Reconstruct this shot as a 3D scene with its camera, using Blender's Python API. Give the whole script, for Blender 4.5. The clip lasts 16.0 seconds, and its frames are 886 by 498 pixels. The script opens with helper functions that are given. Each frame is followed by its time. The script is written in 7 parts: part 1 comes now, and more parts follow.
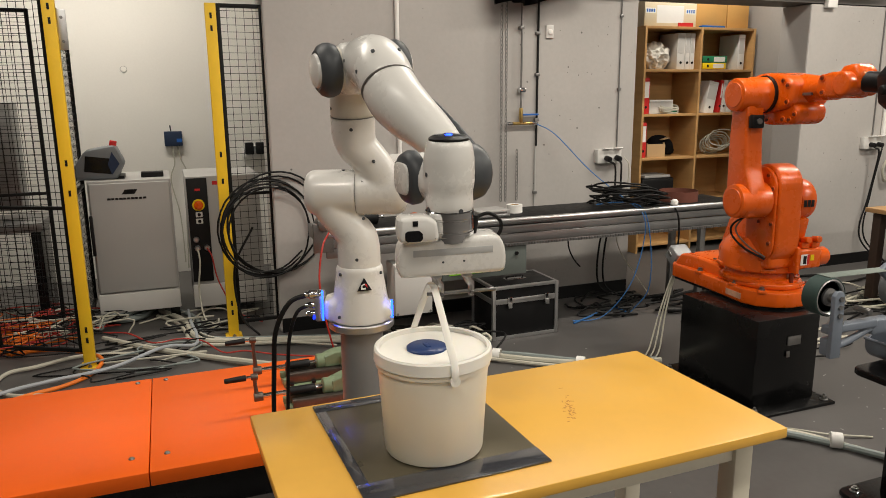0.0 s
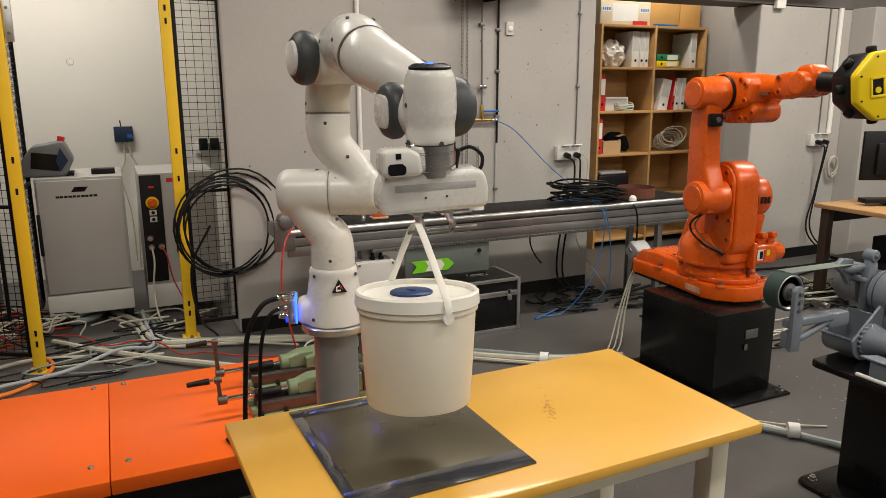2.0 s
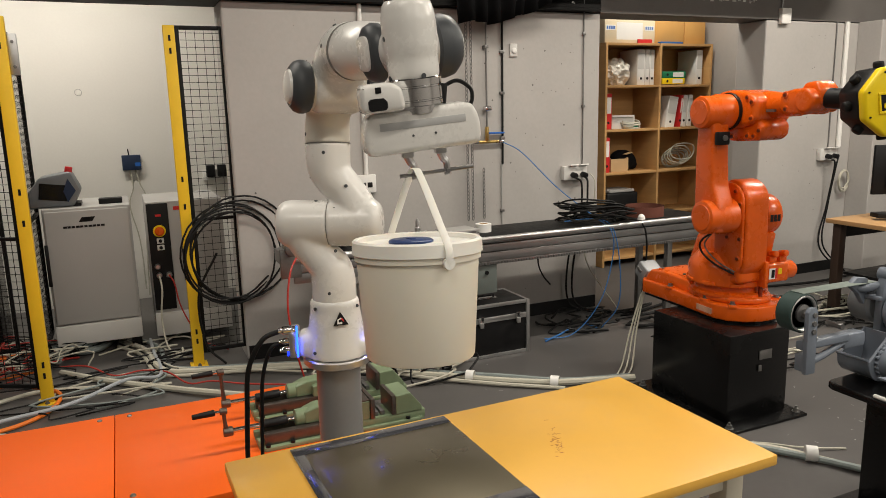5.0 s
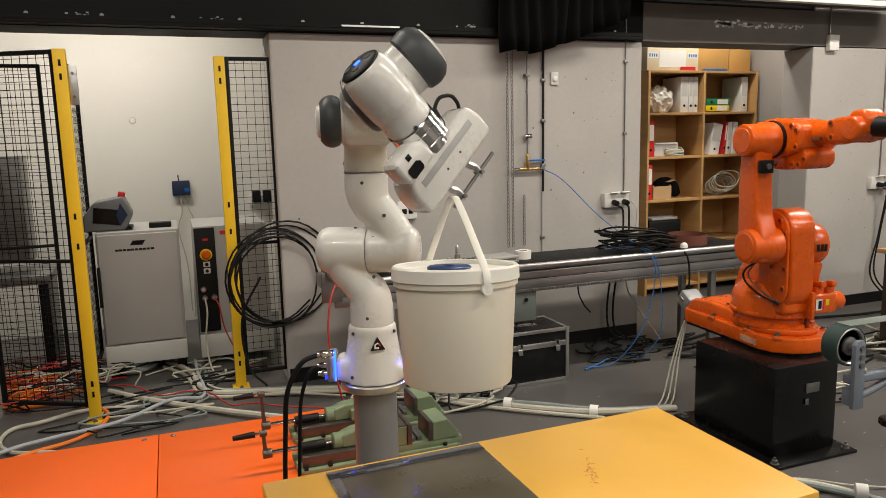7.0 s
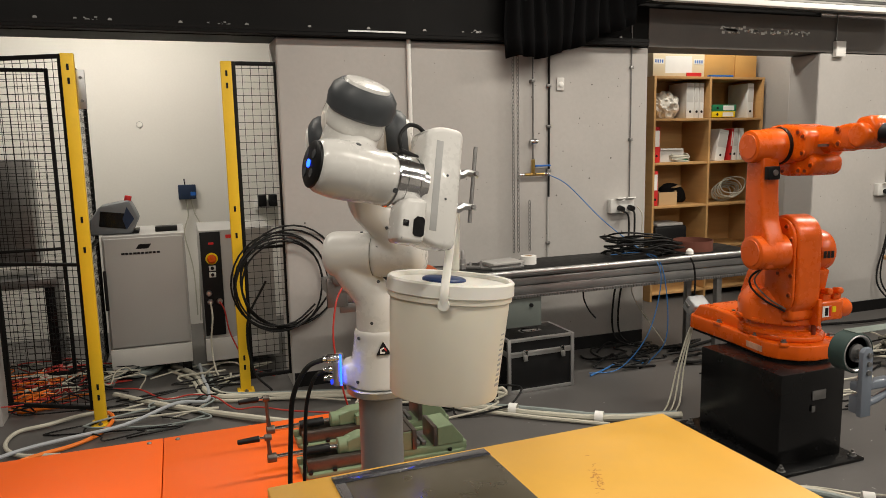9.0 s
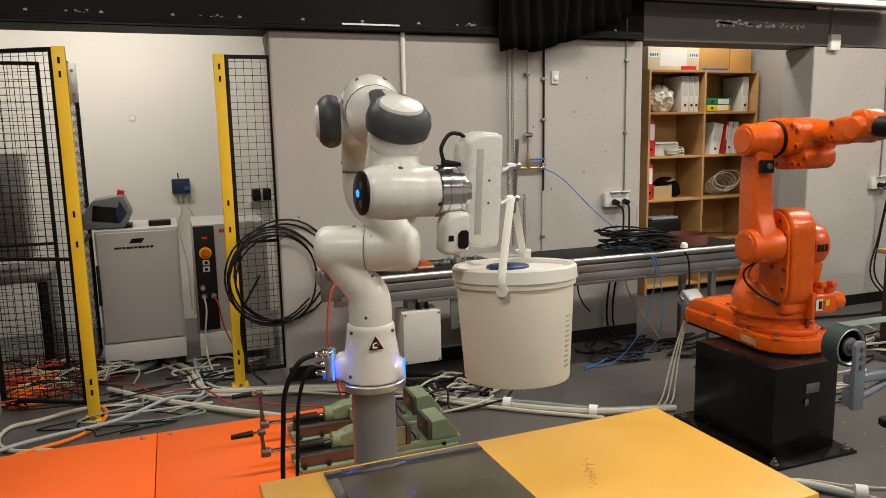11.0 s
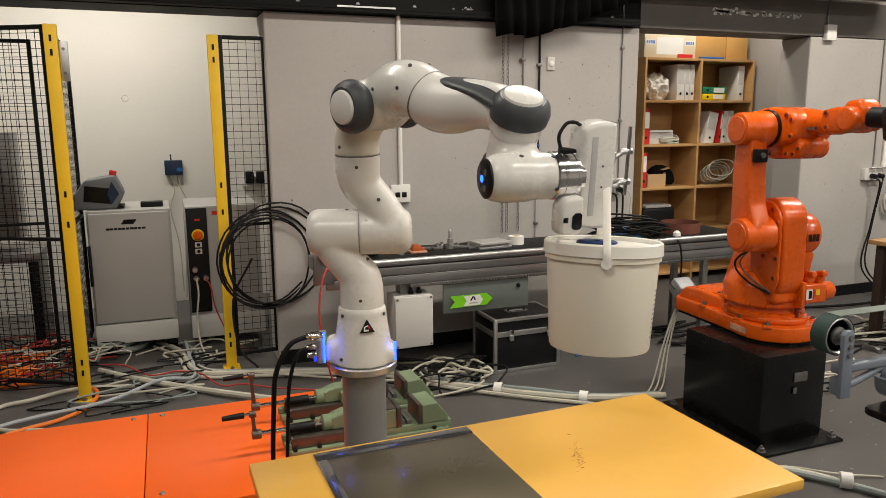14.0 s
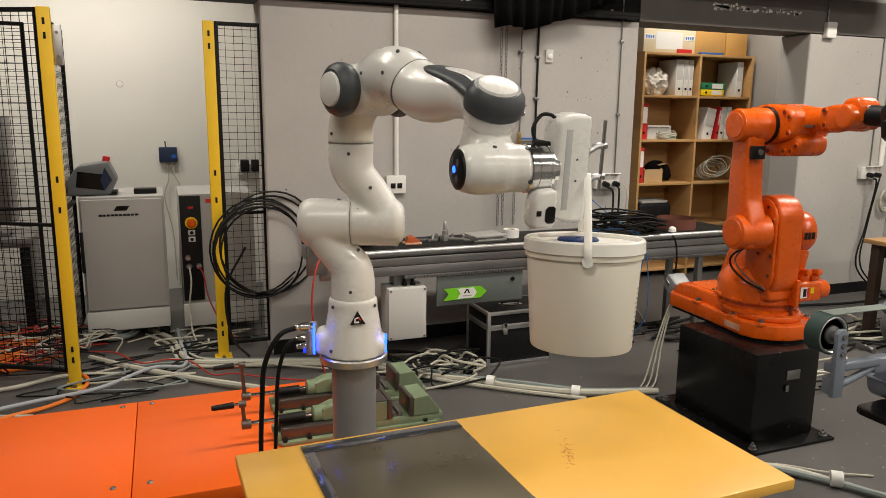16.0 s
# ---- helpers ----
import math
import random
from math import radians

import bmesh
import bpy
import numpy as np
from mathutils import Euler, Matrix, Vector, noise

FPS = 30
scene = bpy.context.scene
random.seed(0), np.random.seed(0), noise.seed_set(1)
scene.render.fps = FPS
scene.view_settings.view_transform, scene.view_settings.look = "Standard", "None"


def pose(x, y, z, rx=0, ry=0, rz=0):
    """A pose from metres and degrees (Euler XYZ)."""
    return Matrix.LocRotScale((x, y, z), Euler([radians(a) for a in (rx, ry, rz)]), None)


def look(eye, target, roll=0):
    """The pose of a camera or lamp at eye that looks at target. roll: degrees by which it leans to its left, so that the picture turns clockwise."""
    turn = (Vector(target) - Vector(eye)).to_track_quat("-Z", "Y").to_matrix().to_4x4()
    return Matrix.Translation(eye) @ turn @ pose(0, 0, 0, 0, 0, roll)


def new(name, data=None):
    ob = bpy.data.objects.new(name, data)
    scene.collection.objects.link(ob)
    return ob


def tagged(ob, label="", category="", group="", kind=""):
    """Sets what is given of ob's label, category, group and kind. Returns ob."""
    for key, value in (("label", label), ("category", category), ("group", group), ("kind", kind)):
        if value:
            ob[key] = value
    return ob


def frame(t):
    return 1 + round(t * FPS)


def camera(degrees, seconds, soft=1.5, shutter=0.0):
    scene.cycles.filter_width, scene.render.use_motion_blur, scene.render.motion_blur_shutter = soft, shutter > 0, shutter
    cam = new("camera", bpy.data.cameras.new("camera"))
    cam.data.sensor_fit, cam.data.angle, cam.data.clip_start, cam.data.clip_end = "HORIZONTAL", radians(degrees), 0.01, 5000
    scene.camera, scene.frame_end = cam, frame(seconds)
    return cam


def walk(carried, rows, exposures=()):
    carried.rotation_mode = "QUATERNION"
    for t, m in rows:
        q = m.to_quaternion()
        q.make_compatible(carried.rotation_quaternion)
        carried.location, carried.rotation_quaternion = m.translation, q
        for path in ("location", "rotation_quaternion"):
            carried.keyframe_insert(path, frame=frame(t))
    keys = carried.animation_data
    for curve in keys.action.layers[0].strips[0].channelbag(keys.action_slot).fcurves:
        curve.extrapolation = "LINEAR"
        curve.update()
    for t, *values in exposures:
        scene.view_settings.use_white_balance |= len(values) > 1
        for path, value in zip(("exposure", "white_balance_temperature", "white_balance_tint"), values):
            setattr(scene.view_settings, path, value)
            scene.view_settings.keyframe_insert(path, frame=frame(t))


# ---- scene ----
cam = camera(63.2, 16.0, soft=0.65)
PATH = [
    (0, (0.148, 0.473, 1.471), (0.844, 2.301, 1.053), -0.6),
    (0.5, (0.119, 0.496, 1.473), (0.851, 2.306, 1.039), -0.5),
    (1, (0.1, 0.506, 1.476), (0.864, 2.301, 1.034), -0.2),
    (1.5, (0.097, 0.513, 1.475), (0.888, 2.297, 1.036), -0.1),
    (2, (0.103, 0.515, 1.48), (0.918, 2.29, 1.048), -0.2),
    (2.5, (0.114, 0.522, 1.482), (0.946, 2.289, 1.053), -0.5),
    (3, (0.125, 0.529, 1.486), (0.965, 2.292, 1.055), -0.7),
    (3.5, (0.129, 0.535, 1.485), (0.968, 2.299, 1.054), -0.8),
    (4, (0.134, 0.54, 1.486), (0.963, 2.31, 1.062), -1.0),
    (4.2, (0.134, 0.542, 1.489), (0.96, 2.315, 1.072), -1.1),
    (6.5, (0.144, 0.517, 1.506), (0.848, 2.362, 1.19), -1.5),
    (7, (0.14, 0.512, 1.507), (0.832, 2.363, 1.2), -1.4),
    (7.5, (0.136, 0.509, 1.507), (0.821, 2.364, 1.208), -1.3),
    (8, (0.132, 0.507, 1.506), (0.813, 2.364, 1.212), -1.2),
    (8.5, (0.134, 0.508, 1.508), (0.813, 2.367, 1.215), -1.2),
    (9, (0.136, 0.513, 1.507), (0.817, 2.37, 1.214), -1.2),
    (11.5, (0.148, 0.519, 1.506), (0.842, 2.367, 1.185), -1.1),
    (12, (0.149, 0.52, 1.504), (0.846, 2.365, 1.171), -0.8),
    (12.5, (0.149, 0.519, 1.503), (0.847, 2.362, 1.164), -0.6),
    (13, (0.15, 0.518, 1.503), (0.848, 2.36, 1.161), -0.6),
    (13.5, (0.151, 0.519, 1.504), (0.85, 2.36, 1.158), -0.5),
    (14, (0.149, 0.517, 1.502), (0.854, 2.356, 1.153), -0.4),
    (14.5, (0.15, 0.519, 1.502), (0.865, 2.353, 1.148), -0.3),
    (15, (0.155, 0.525, 1.501), (0.881, 2.353, 1.14), -0.3),
    (15.5, (0.159, 0.527, 1.501), (0.889, 2.353, 1.133), -0.1),
    (16, (0.164, 0.533, 1.499), (0.878, 2.364, 1.128), 0.6),
]
walk(cam, [(t, look(eye, aim, lean)) for t, eye, aim, lean in PATH])

# ---- world and lamps ----
world = bpy.data.worlds.new("world")
scene.world = world
world.use_nodes = True
world.node_tree.nodes["Background"].inputs[0].default_value = (0.9, 0.95, 1.0, 1)
world.node_tree.nodes["Background"].inputs[1].default_value = 0.008
scene.view_settings.exposure = 0.05


def area(name, x, y, z, sx, sy, power, color=(1.0, 0.925, 0.81)):
    data = bpy.data.lights.new(name, "AREA")
    data.shape, data.size, data.size_y, data.energy, data.color = "RECTANGLE", sx, sy, power, color
    ob = new(name, data)
    ob.matrix_world = pose(x, y, z)
    return ob


# fluorescent tubes under the hall's ceiling and in the two bays behind it
for lx in (-0.6, 2.2, 5.0):
    for ly in (-2.2, 0.6, 3.2):
        area("tube_light", lx, ly, 3.36, 1.5, 0.16, 31 if lx < 2 else (50 if ly > 3 else 36) if lx < 4 else 84)
area("tube_light", -0.3, 6.0, 2.86, 1.5, 0.16, 36.5)
area("tube_light", 4.6, 5.55, 2.86, 1.0, 0.16, 18)


# ---- materials ----
def material(name, color, rough=0.5, metal=0.0, vary=0.12, scale=6.0, bump=0.0, fine=90.0, spots=0.0, spot_color=(0.05, 0.05, 0.05), spot_scale=14.0,
             coat=0.0, stretch=(1, 1, 1), sub=0.0, spec=0.32):
    """A painted, cast or metal surface: two sizes of noise vary its colour, roughness and relief."""
    m = bpy.data.materials.new(name)
    m.use_nodes = True
    nt = m.node_tree
    b = nt.nodes["Principled BSDF"]
    link = nt.links.new
    tc = nt.nodes.new("ShaderNodeTexCoord")
    mp = nt.nodes.new("ShaderNodeMapping")
    mp.inputs["Scale"].default_value = stretch
    link(tc.outputs["Object"], mp.inputs["Vector"])
    n1 = nt.nodes.new("ShaderNodeTexNoise")
    n1.inputs["Scale"].default_value, n1.inputs["Detail"].default_value = scale, 5
    link(mp.outputs[0], n1.inputs["Vector"])
    n2 = nt.nodes.new("ShaderNodeTexNoise")
    n2.inputs["Scale"].default_value, n2.inputs["Detail"].default_value = fine, 3
    link(mp.outputs[0], n2.inputs["Vector"])
    add = nt.nodes.new("ShaderNodeMath")
    add.operation = "MULTIPLY_ADD"
    add.inputs[1].default_value = 0.35
    link(n2.outputs[0], add.inputs[0])
    link(n1.outputs[0], add.inputs[2])
    ramp = nt.nodes.new("ShaderNodeMapRange")
    ramp.inputs["From Min"].default_value, ramp.inputs["From Max"].default_value = 0.35, 1.0
    ramp.inputs["To Min"].default_value, ramp.inputs["To Max"].default_value = 1 - vary, 1 + vary
    link(add.outputs[0], ramp.inputs["Value"])
    mul = nt.nodes.new("ShaderNodeVectorMath")
    mul.operation = "SCALE"
    mul.inputs[0].default_value = color
    link(ramp.outputs[0], mul.inputs["Scale"])
    out = mul.outputs[0]
    if spots:
        n3 = nt.nodes.new("ShaderNodeTexNoise")
        n3.inputs["Scale"].default_value, n3.inputs["Detail"].default_value, n3.inputs["Roughness"].default_value = spot_scale, 6, 0.7
        link(mp.outputs[0], n3.inputs["Vector"])
        mr = nt.nodes.new("ShaderNodeMapRange")
        mr.inputs["From Min"].default_value, mr.inputs["From Max"].default_value = 0.78 - spots * 0.3, 0.84 - spots * 0.3
        link(n3.outputs[0], mr.inputs["Value"])
        mix = nt.nodes.new("ShaderNodeMix")
        mix.data_type = "RGBA"
        mix.inputs["B"].default_value = (*spot_color, 1)
        link(mr.outputs[0], mix.inputs["Factor"])
        link(out, mix.inputs["A"])
        out = mix.outputs["Result"]
    link(out, b.inputs["Base Color"])
    rr = nt.nodes.new("ShaderNodeMapRange")
    rr.inputs["From Min"].default_value, rr.inputs["From Max"].default_value = 0.35, 1.0
    rr.inputs["To Min"].default_value, rr.inputs["To Max"].default_value = max(rough - 0.08, 0.03), min(rough + 0.1, 1)
    link(add.outputs[0], rr.inputs["Value"])
    link(rr.outputs[0], b.inputs["Roughness"])
    b.inputs["Metallic"].default_value = metal
    b.inputs["Coat Weight"].default_value = coat
    b.inputs["Specular IOR Level"].default_value = spec
    if sub:
        b.inputs["Subsurface Weight"].default_value = sub
        b.inputs["Subsurface Radius"].default_value = (0.02, 0.015, 0.01)
    if bump:
        bp = nt.nodes.new("ShaderNodeBump")
        bp.inputs["Strength"].default_value, bp.inputs["Distance"].default_value = bump, 0.004
        link(add.outputs[0], bp.inputs["Height"])
        link(bp.outputs[0], b.inputs["Normal"])
    return m


def glow(name, color, strength):
    m = bpy.data.materials.new(name)
    m.use_nodes = True
    b = m.node_tree.nodes["Principled BSDF"]
    b.inputs["Base Color"].default_value = (*color, 1)
    b.inputs["Emission Color"].default_value = (*color, 1)
    b.inputs["Emission Strength"].default_value = strength
    return m


CONCRETE = material("painted_concrete", (0.425, 0.406, 0.387), 0.75, vary=0.10, scale=1.6, bump=0.35, fine=40, spots=0.22, spot_color=(0.30, 0.28, 0.26), spot_scale=9)
WHITE_WALL = material("white_wall_paint", (0.80, 0.78, 0.73), 0.7, vary=0.05, scale=1.2, bump=0.1, fine=60)
GREY_BEAM = material("grey_painted_beam", (0.15, 0.14, 0.132), 0.6, vary=0.15, scale=3, bump=0.3, spots=0.12, spot_color=(0.5, 0.5, 0.48), spot_scale=10)
BLACK_BEAM = material("black_painted_steel", (0.0045, 0.0042, 0.0042), 0.6, spec=0.15, vary=0.3, scale=5, bump=0.15, spots=0.07, spot_color=(0.25, 0.24, 0.23), spot_scale=16)
FLOOR = material("grey_epoxy_floor", (0.098, 0.093, 0.090), 0.36, vary=0.26, scale=1.3, bump=0.08, fine=30, spots=0.14, spot_color=(0.26, 0.25, 0.24), spot_scale=5)
CEILING = material("dark_ceiling", (0.13, 0.125, 0.12), 0.8, vary=0.1, scale=2)
YELLOW_TOP = material("yellow_laminate", (0.75, 0.415, 0.068), 0.38, vary=0.07, scale=4, fine=30, coat=0.15)
BEIGE_STEEL = material("beige_painted_steel", (0.58, 0.54, 0.44), 0.4, vary=0.08, scale=6)
BRUSHED = material("brushed_steel_sheet", (0.125, 0.108, 0.072), 0.30, metal=0.5, vary=0.05, scale=4, fine=30, coat=0.15)
ORANGE_PANEL = material("orange_painted_panel", (0.90, 0.130, 0.005), 0.5, vary=0.05, scale=3, fine=50, bump=0.02)
ORANGE_CAST = material("orange_robot_paint", (0.74, 0.108, 0.004), 0.27, vary=0.10, scale=8, bump=0.05, fine=45, coat=0.25, spec=0.45)
HOOD_GREY = material("cast_hood_grey", (0.30, 0.31, 0.32), 0.45, metal=0.3, vary=0.15, scale=14)
SCRIBBLE = material("reddish_scribble", (0.42, 0.17, 0.06), 0.6, vary=0.3, scale=30)
ORANGE_PIN = material("brown_orange_paint", (0.20, 0.035, 0.012), 0.5, vary=0.2, scale=20)
WHEEL_GREEN = material("dark_green_rubber", (0.030, 0.055, 0.050), 0.6, vary=0.15, scale=30, bump=0.05)
ORANGE_DARK = material("worn_orange_label", (0.60, 0.33, 0.22), 0.6, vary=0.3, scale=30)
BLACK_STEEL = material("black_box_paint", (0.0045, 0.0045, 0.0048), 0.24, spec=0.3, vary=0.3, scale=3, bump=0.12, fine=14, spots=0.05, spot_color=(0.2, 0.2, 0.2), spot_scale=12)
BLACK_PLASTIC = material("black_plastic", (0.007, 0.007, 0.0075), 0.45, spec=0.25, vary=0.25, scale=20)
DARK_GREY = material("dark_grey_cap", (0.060, 0.065, 0.071), 0.42, vary=0.12, scale=14)
ROBOT_WHITE = material("glossy_white_shell", (0.745, 0.732, 0.70), 0.27, vary=0.03, scale=5, coat=0.25, spec=0.5)
SEAM = material("seam_shadow_grey", (0.20, 0.19, 0.18), 0.6)
RECESS = material("recess_grey", (0.46, 0.46, 0.455), 0.5)
TEACH_GREY = material("teach_unit_grey", (0.16, 0.17, 0.18), 0.45, vary=0.1, scale=9)
# the same white shell with underside shade mixed into its colour
ROBOT_WHITE_SHADED = material("white_shell_shaded", (0.70, 0.665, 0.585), 0.35, vary=0.04, scale=6)
CHROME = material("polished_metal", (0.72, 0.72, 0.72), 0.14, metal=1.0, vary=0.1, scale=10)
ALU = material("matt_aluminium", (0.60, 0.60, 0.60), 0.36, metal=0.95, vary=0.12, scale=8, fine=120)
DULL_STEEL = material("dull_steel", (0.24, 0.235, 0.23), 0.42, metal=0.85, vary=0.25, scale=12, bump=0.05)
ALU_DARK = material("grey_anodised_aluminium", (0.30, 0.30, 0.30), 0.4, metal=0.8, vary=0.12, scale=8)
FILM = material("scuffed_clear_film", (0.055, 0.057, 0.066), 0.16, metal=0.15, vary=0.15, scale=9, fine=60, spots=0.08, spot_color=(0.20, 0.20, 0.22), spot_scale=40, coat=0.8, spec=0.6)
PILLAR = material("grey_pillar_paint", (0.27, 0.265, 0.26), 0.40, metal=0.3, vary=0.08, scale=5)
BUCKET = material("white_polypropylene", (0.80, 0.755, 0.645), 0.36, vary=0.03, scale=4, fine=40, sub=0.15)
LID_WHITE = material("white_lid_plastic", (0.84, 0.82, 0.76), 0.32, vary=0.03, scale=4, sub=0.15)
BLUE_CAP = material("dark_blue_plastic", (0.012, 0.035, 0.13), 0.38, vary=0.12, scale=20)
YELLOW_POST = material("yellow_powder_coat", (0.84, 0.535, 0.025), 0.42, vary=0.07, scale=7)
BLACK_MESH = material("black_powder_coat", (0.006, 0.006, 0.006), 0.5, spec=0.2, vary=0.2, scale=20)
CABINET = material("light_grey_cabinet", (0.40, 0.392, 0.378), 0.42, vary=0.04, scale=3, bump=0.03)
CABINET_LIGHT = material("pale_grey_plinth", (0.62, 0.61, 0.585), 0.45, vary=0.05, scale=3)
WOOD = material("shelf_chipboard", (0.50, 0.29, 0.115), 0.5, vary=0.14, scale=3, fine=40, stretch=(1, 1, 8))
WOOD_DARK = material("brown_desk_laminate", (0.46, 0.27, 0.12), 0.4, vary=0.14, scale=4, stretch=(8, 1, 1))
CARTON = material("carton", (0.50, 0.33, 0.17), 0.75, vary=0.08, scale=6)
CARTON_PALE = material("pale_carton", (0.72, 0.62, 0.44), 0.7, vary=0.06, scale=6)
GUIDE_STEEL = material("oiled_brown_steel", (0.13, 0.11, 0.095), 0.36, metal=0.75, vary=0.25, scale=14, bump=0.04)
GREEN_CAST = material("green_vise_paint", (0.195, 0.255, 0.152), 0.36, vary=0.14, scale=9, bump=0.06, spots=0.05, spot_color=(0.08, 0.08, 0.07), spot_scale=18)
BLUEGREY = material("blue_grey_machine_paint", (0.17, 0.195, 0.235), 0.36, vary=0.1, scale=8, bump=0.04)
RUBBER = material("black_rubber", (0.007, 0.007, 0.007), 0.55, spec=0.25, vary=0.2, scale=30)
CABLE_WHITE = material("off_white_cable", (0.50, 0.48, 0.40), 0.5, vary=0.1, scale=9)
CABLE_GREY = material("grey_green_hose", (0.24, 0.275, 0.265), 0.5, vary=0.12, scale=9)
CABLE_RED = material("red_wire", (0.42, 0.035, 0.025), 0.45, vary=0.1, scale=9)
CABLE_ORANGE = material("orange_cable", (0.85, 0.20, 0.02), 0.45, vary=0.1, scale=9)
CABLE_BLUE = material("blue_air_hose", (0.04, 0.16, 0.42), 0.4, vary=0.1, scale=9)
PAPER = material("white_paper", (0.80, 0.79, 0.76), 0.7, vary=0.03, scale=12)
RED_PLASTIC = material("red_binder", (0.62, 0.03, 0.03), 0.4, vary=0.06, scale=10)
GREEN_PLASTIC = material("green_binder", (0.02, 0.20, 0.09), 0.4, vary=0.06, scale=10)
YELLOW_PLASTIC = material("yellow_plastic", (0.85, 0.62, 0.01), 0.35, vary=0.06, scale=10)
LIME = material("lime_green_sticker", (0.20, 0.62, 0.02), 0.4, vary=0.04, scale=10)
BRASS = material("brass", (0.55, 0.38, 0.13), 0.3, metal=1.0, vary=0.15, scale=20)
BLUE_PLASTIC = material("blue_plastic", (0.02, 0.12, 0.45), 0.4, vary=0.1, scale=20)
NAVY = material("navy_box", (0.02, 0.035, 0.075), 0.4, vary=0.1, scale=20)
SCREEN = material("dark_screen", (0.008, 0.008, 0.009), 0.15, vary=0.1, scale=20)
BELT = material("abrasive_belt", (0.16, 0.19, 0.17), 0.8, vary=0.15, scale=40, bump=0.1)
CURTAIN = material("black_curtain", (0.004, 0.004, 0.0045), 0.9, spec=0.1, vary=0.3, scale=8)
PLASTIC_BAG = material("clear_plastic_bag", (0.66, 0.63, 0.57), 0.25, vary=0.2, scale=18)
BLUE_LED = glow("blue_led", (0.008, 0.050, 1.0), 9.0)
BLUE_LED_SOFT = glow("blue_led_dim", (0.008, 0.03, 0.9), 2.2)


# ---- building blocks ----
def part(name, bm, mat, parent=None, label="", smooth=35):
    """One bmesh as one mesh object, under a thing or a part. smooth: the angle under which faces blend."""
    me = bpy.data.meshes.new(name)
    bmesh.ops.recalc_face_normals(bm, faces=bm.faces[:])
    for e in bm.edges:
        e.smooth = len(e.link_faces) != 2 or e.calc_face_angle(0) < radians(smooth)
    for f in bm.faces:
        f.smooth = smooth > 0
    bm.to_mesh(me)
    bm.free()
    me.materials.append(mat)
    ob = new(name, me)
    if parent:
        ob.parent = parent
    if label:
        ob["label"] = label
    return ob


def thing(name, m, label, category, group="", kind=""):
    ob = new(name)
    ob.empty_display_size = 0.1
    ob.matrix_world = m
    return tagged(ob, label, category, group, kind)


def add(bm, other, m=None):
    """Put another bmesh into bm, at the pose m."""
    me = bpy.data.meshes.new("tmp")
    if m is not None:
        other.transform(m)
    other.to_mesh(me)
    other.free()
    bm.from_mesh(me)
    bpy.data.meshes.remove(me)
    return bm


def box(x0, x1, y0, y1, z0, z1, r=0.0, seg=2, bm=None, m=None):
    b = bmesh.new()
    bmesh.ops.create_cube(b, size=1)
    b.transform(Matrix.Translation(((x0 + x1) / 2, (y0 + y1) / 2, (z0 + z1) / 2)) @ Matrix.Diagonal((x1 - x0, y1 - y0, z1 - z0, 1)))
    if r:
        bmesh.ops.bevel(b, geom=b.edges[:], offset=r, segments=seg, profile=0.5, affect="EDGES")
    if m is not None:
        b.transform(m)
    return b if bm is None else add(bm, b)


def axis_pose(p0, p1):
    d = Vector(p1) - Vector(p0)
    return Matrix.Translation(p0) @ d.to_track_quat("Z", "Y").to_matrix().to_4x4(), d.length


def lathe(profile, p0=(0, 0, 0), p1=(0, 0, 1), seg=32, bm=None):
    """Turn a profile of (radius, height) round the line from p0 towards p1."""
    b = bmesh.new()
    rings = []
    for r, h in profile:
        if r < 1e-5:
            rings.append([b.verts.new((0, 0, h))])
        else:
            rings.append([b.verts.new((r * math.cos(2 * math.pi * i / seg), r * math.sin(2 * math.pi * i / seg), h)) for i in range(seg)])
    for a, c in zip(rings, rings[1:]):
        if len(a) == 1 and len(c) == 1:
            continue
        for i in range(seg):
            j = (i + 1) % seg
            if len(a) == 1:
                b.faces.new((a[0], c[j], c[i]))
            elif len(c) == 1:
                b.faces.new((a[i], a[j], c[0]))
            else:
                b.faces.new((a[i], a[j], c[j], c[i]))
    for ring in (rings[0], rings[-1]):
        if len(ring) > 1:
            b.faces.new(ring)
    m, _ = axis_pose(p0, p1)
    b.transform(m)
    return b if bm is None else add(bm, b)


def rod(p0, p1, r, r1=None, seg=20, edge=0.0, bm=None):
    length = (Vector(p1) - Vector(p0)).length
    r1 = r if r1 is None else r1
    if edge:
        prof = [(0, 0), (r - edge, 0), (r - edge * 0.3, edge * 0.3), (r, edge), (r1, length - edge), (r1 - edge * 0.3, length - edge * 0.3), (r1 - edge, length), (0, length)]
    else:
        prof = [(0, 0), (r, 0), (r1, length), (0, length)]
    return lathe(prof, p0, p1, seg, bm)


def spline(points, n):
    """Catmull-Rom through points of any dimension, n steps a span."""
    p = [np.array(q, float) for q in points]
    p = [2 * p[0] - p[1]] + p + [2 * p[-1] - p[-2]]
    out = []
    for i in range(1, len(p) - 2):
        for k in range(n):
            t = k / n
            a, b, c, d = p[i - 1:i + 3]
            out.append(0.5 * (2 * b + (c - a) * t + (2 * a - 5 * b + 4 * c - d) * t * t + (3 * b - a - 3 * c + d) * t ** 3))
    return out + [p[-2]]


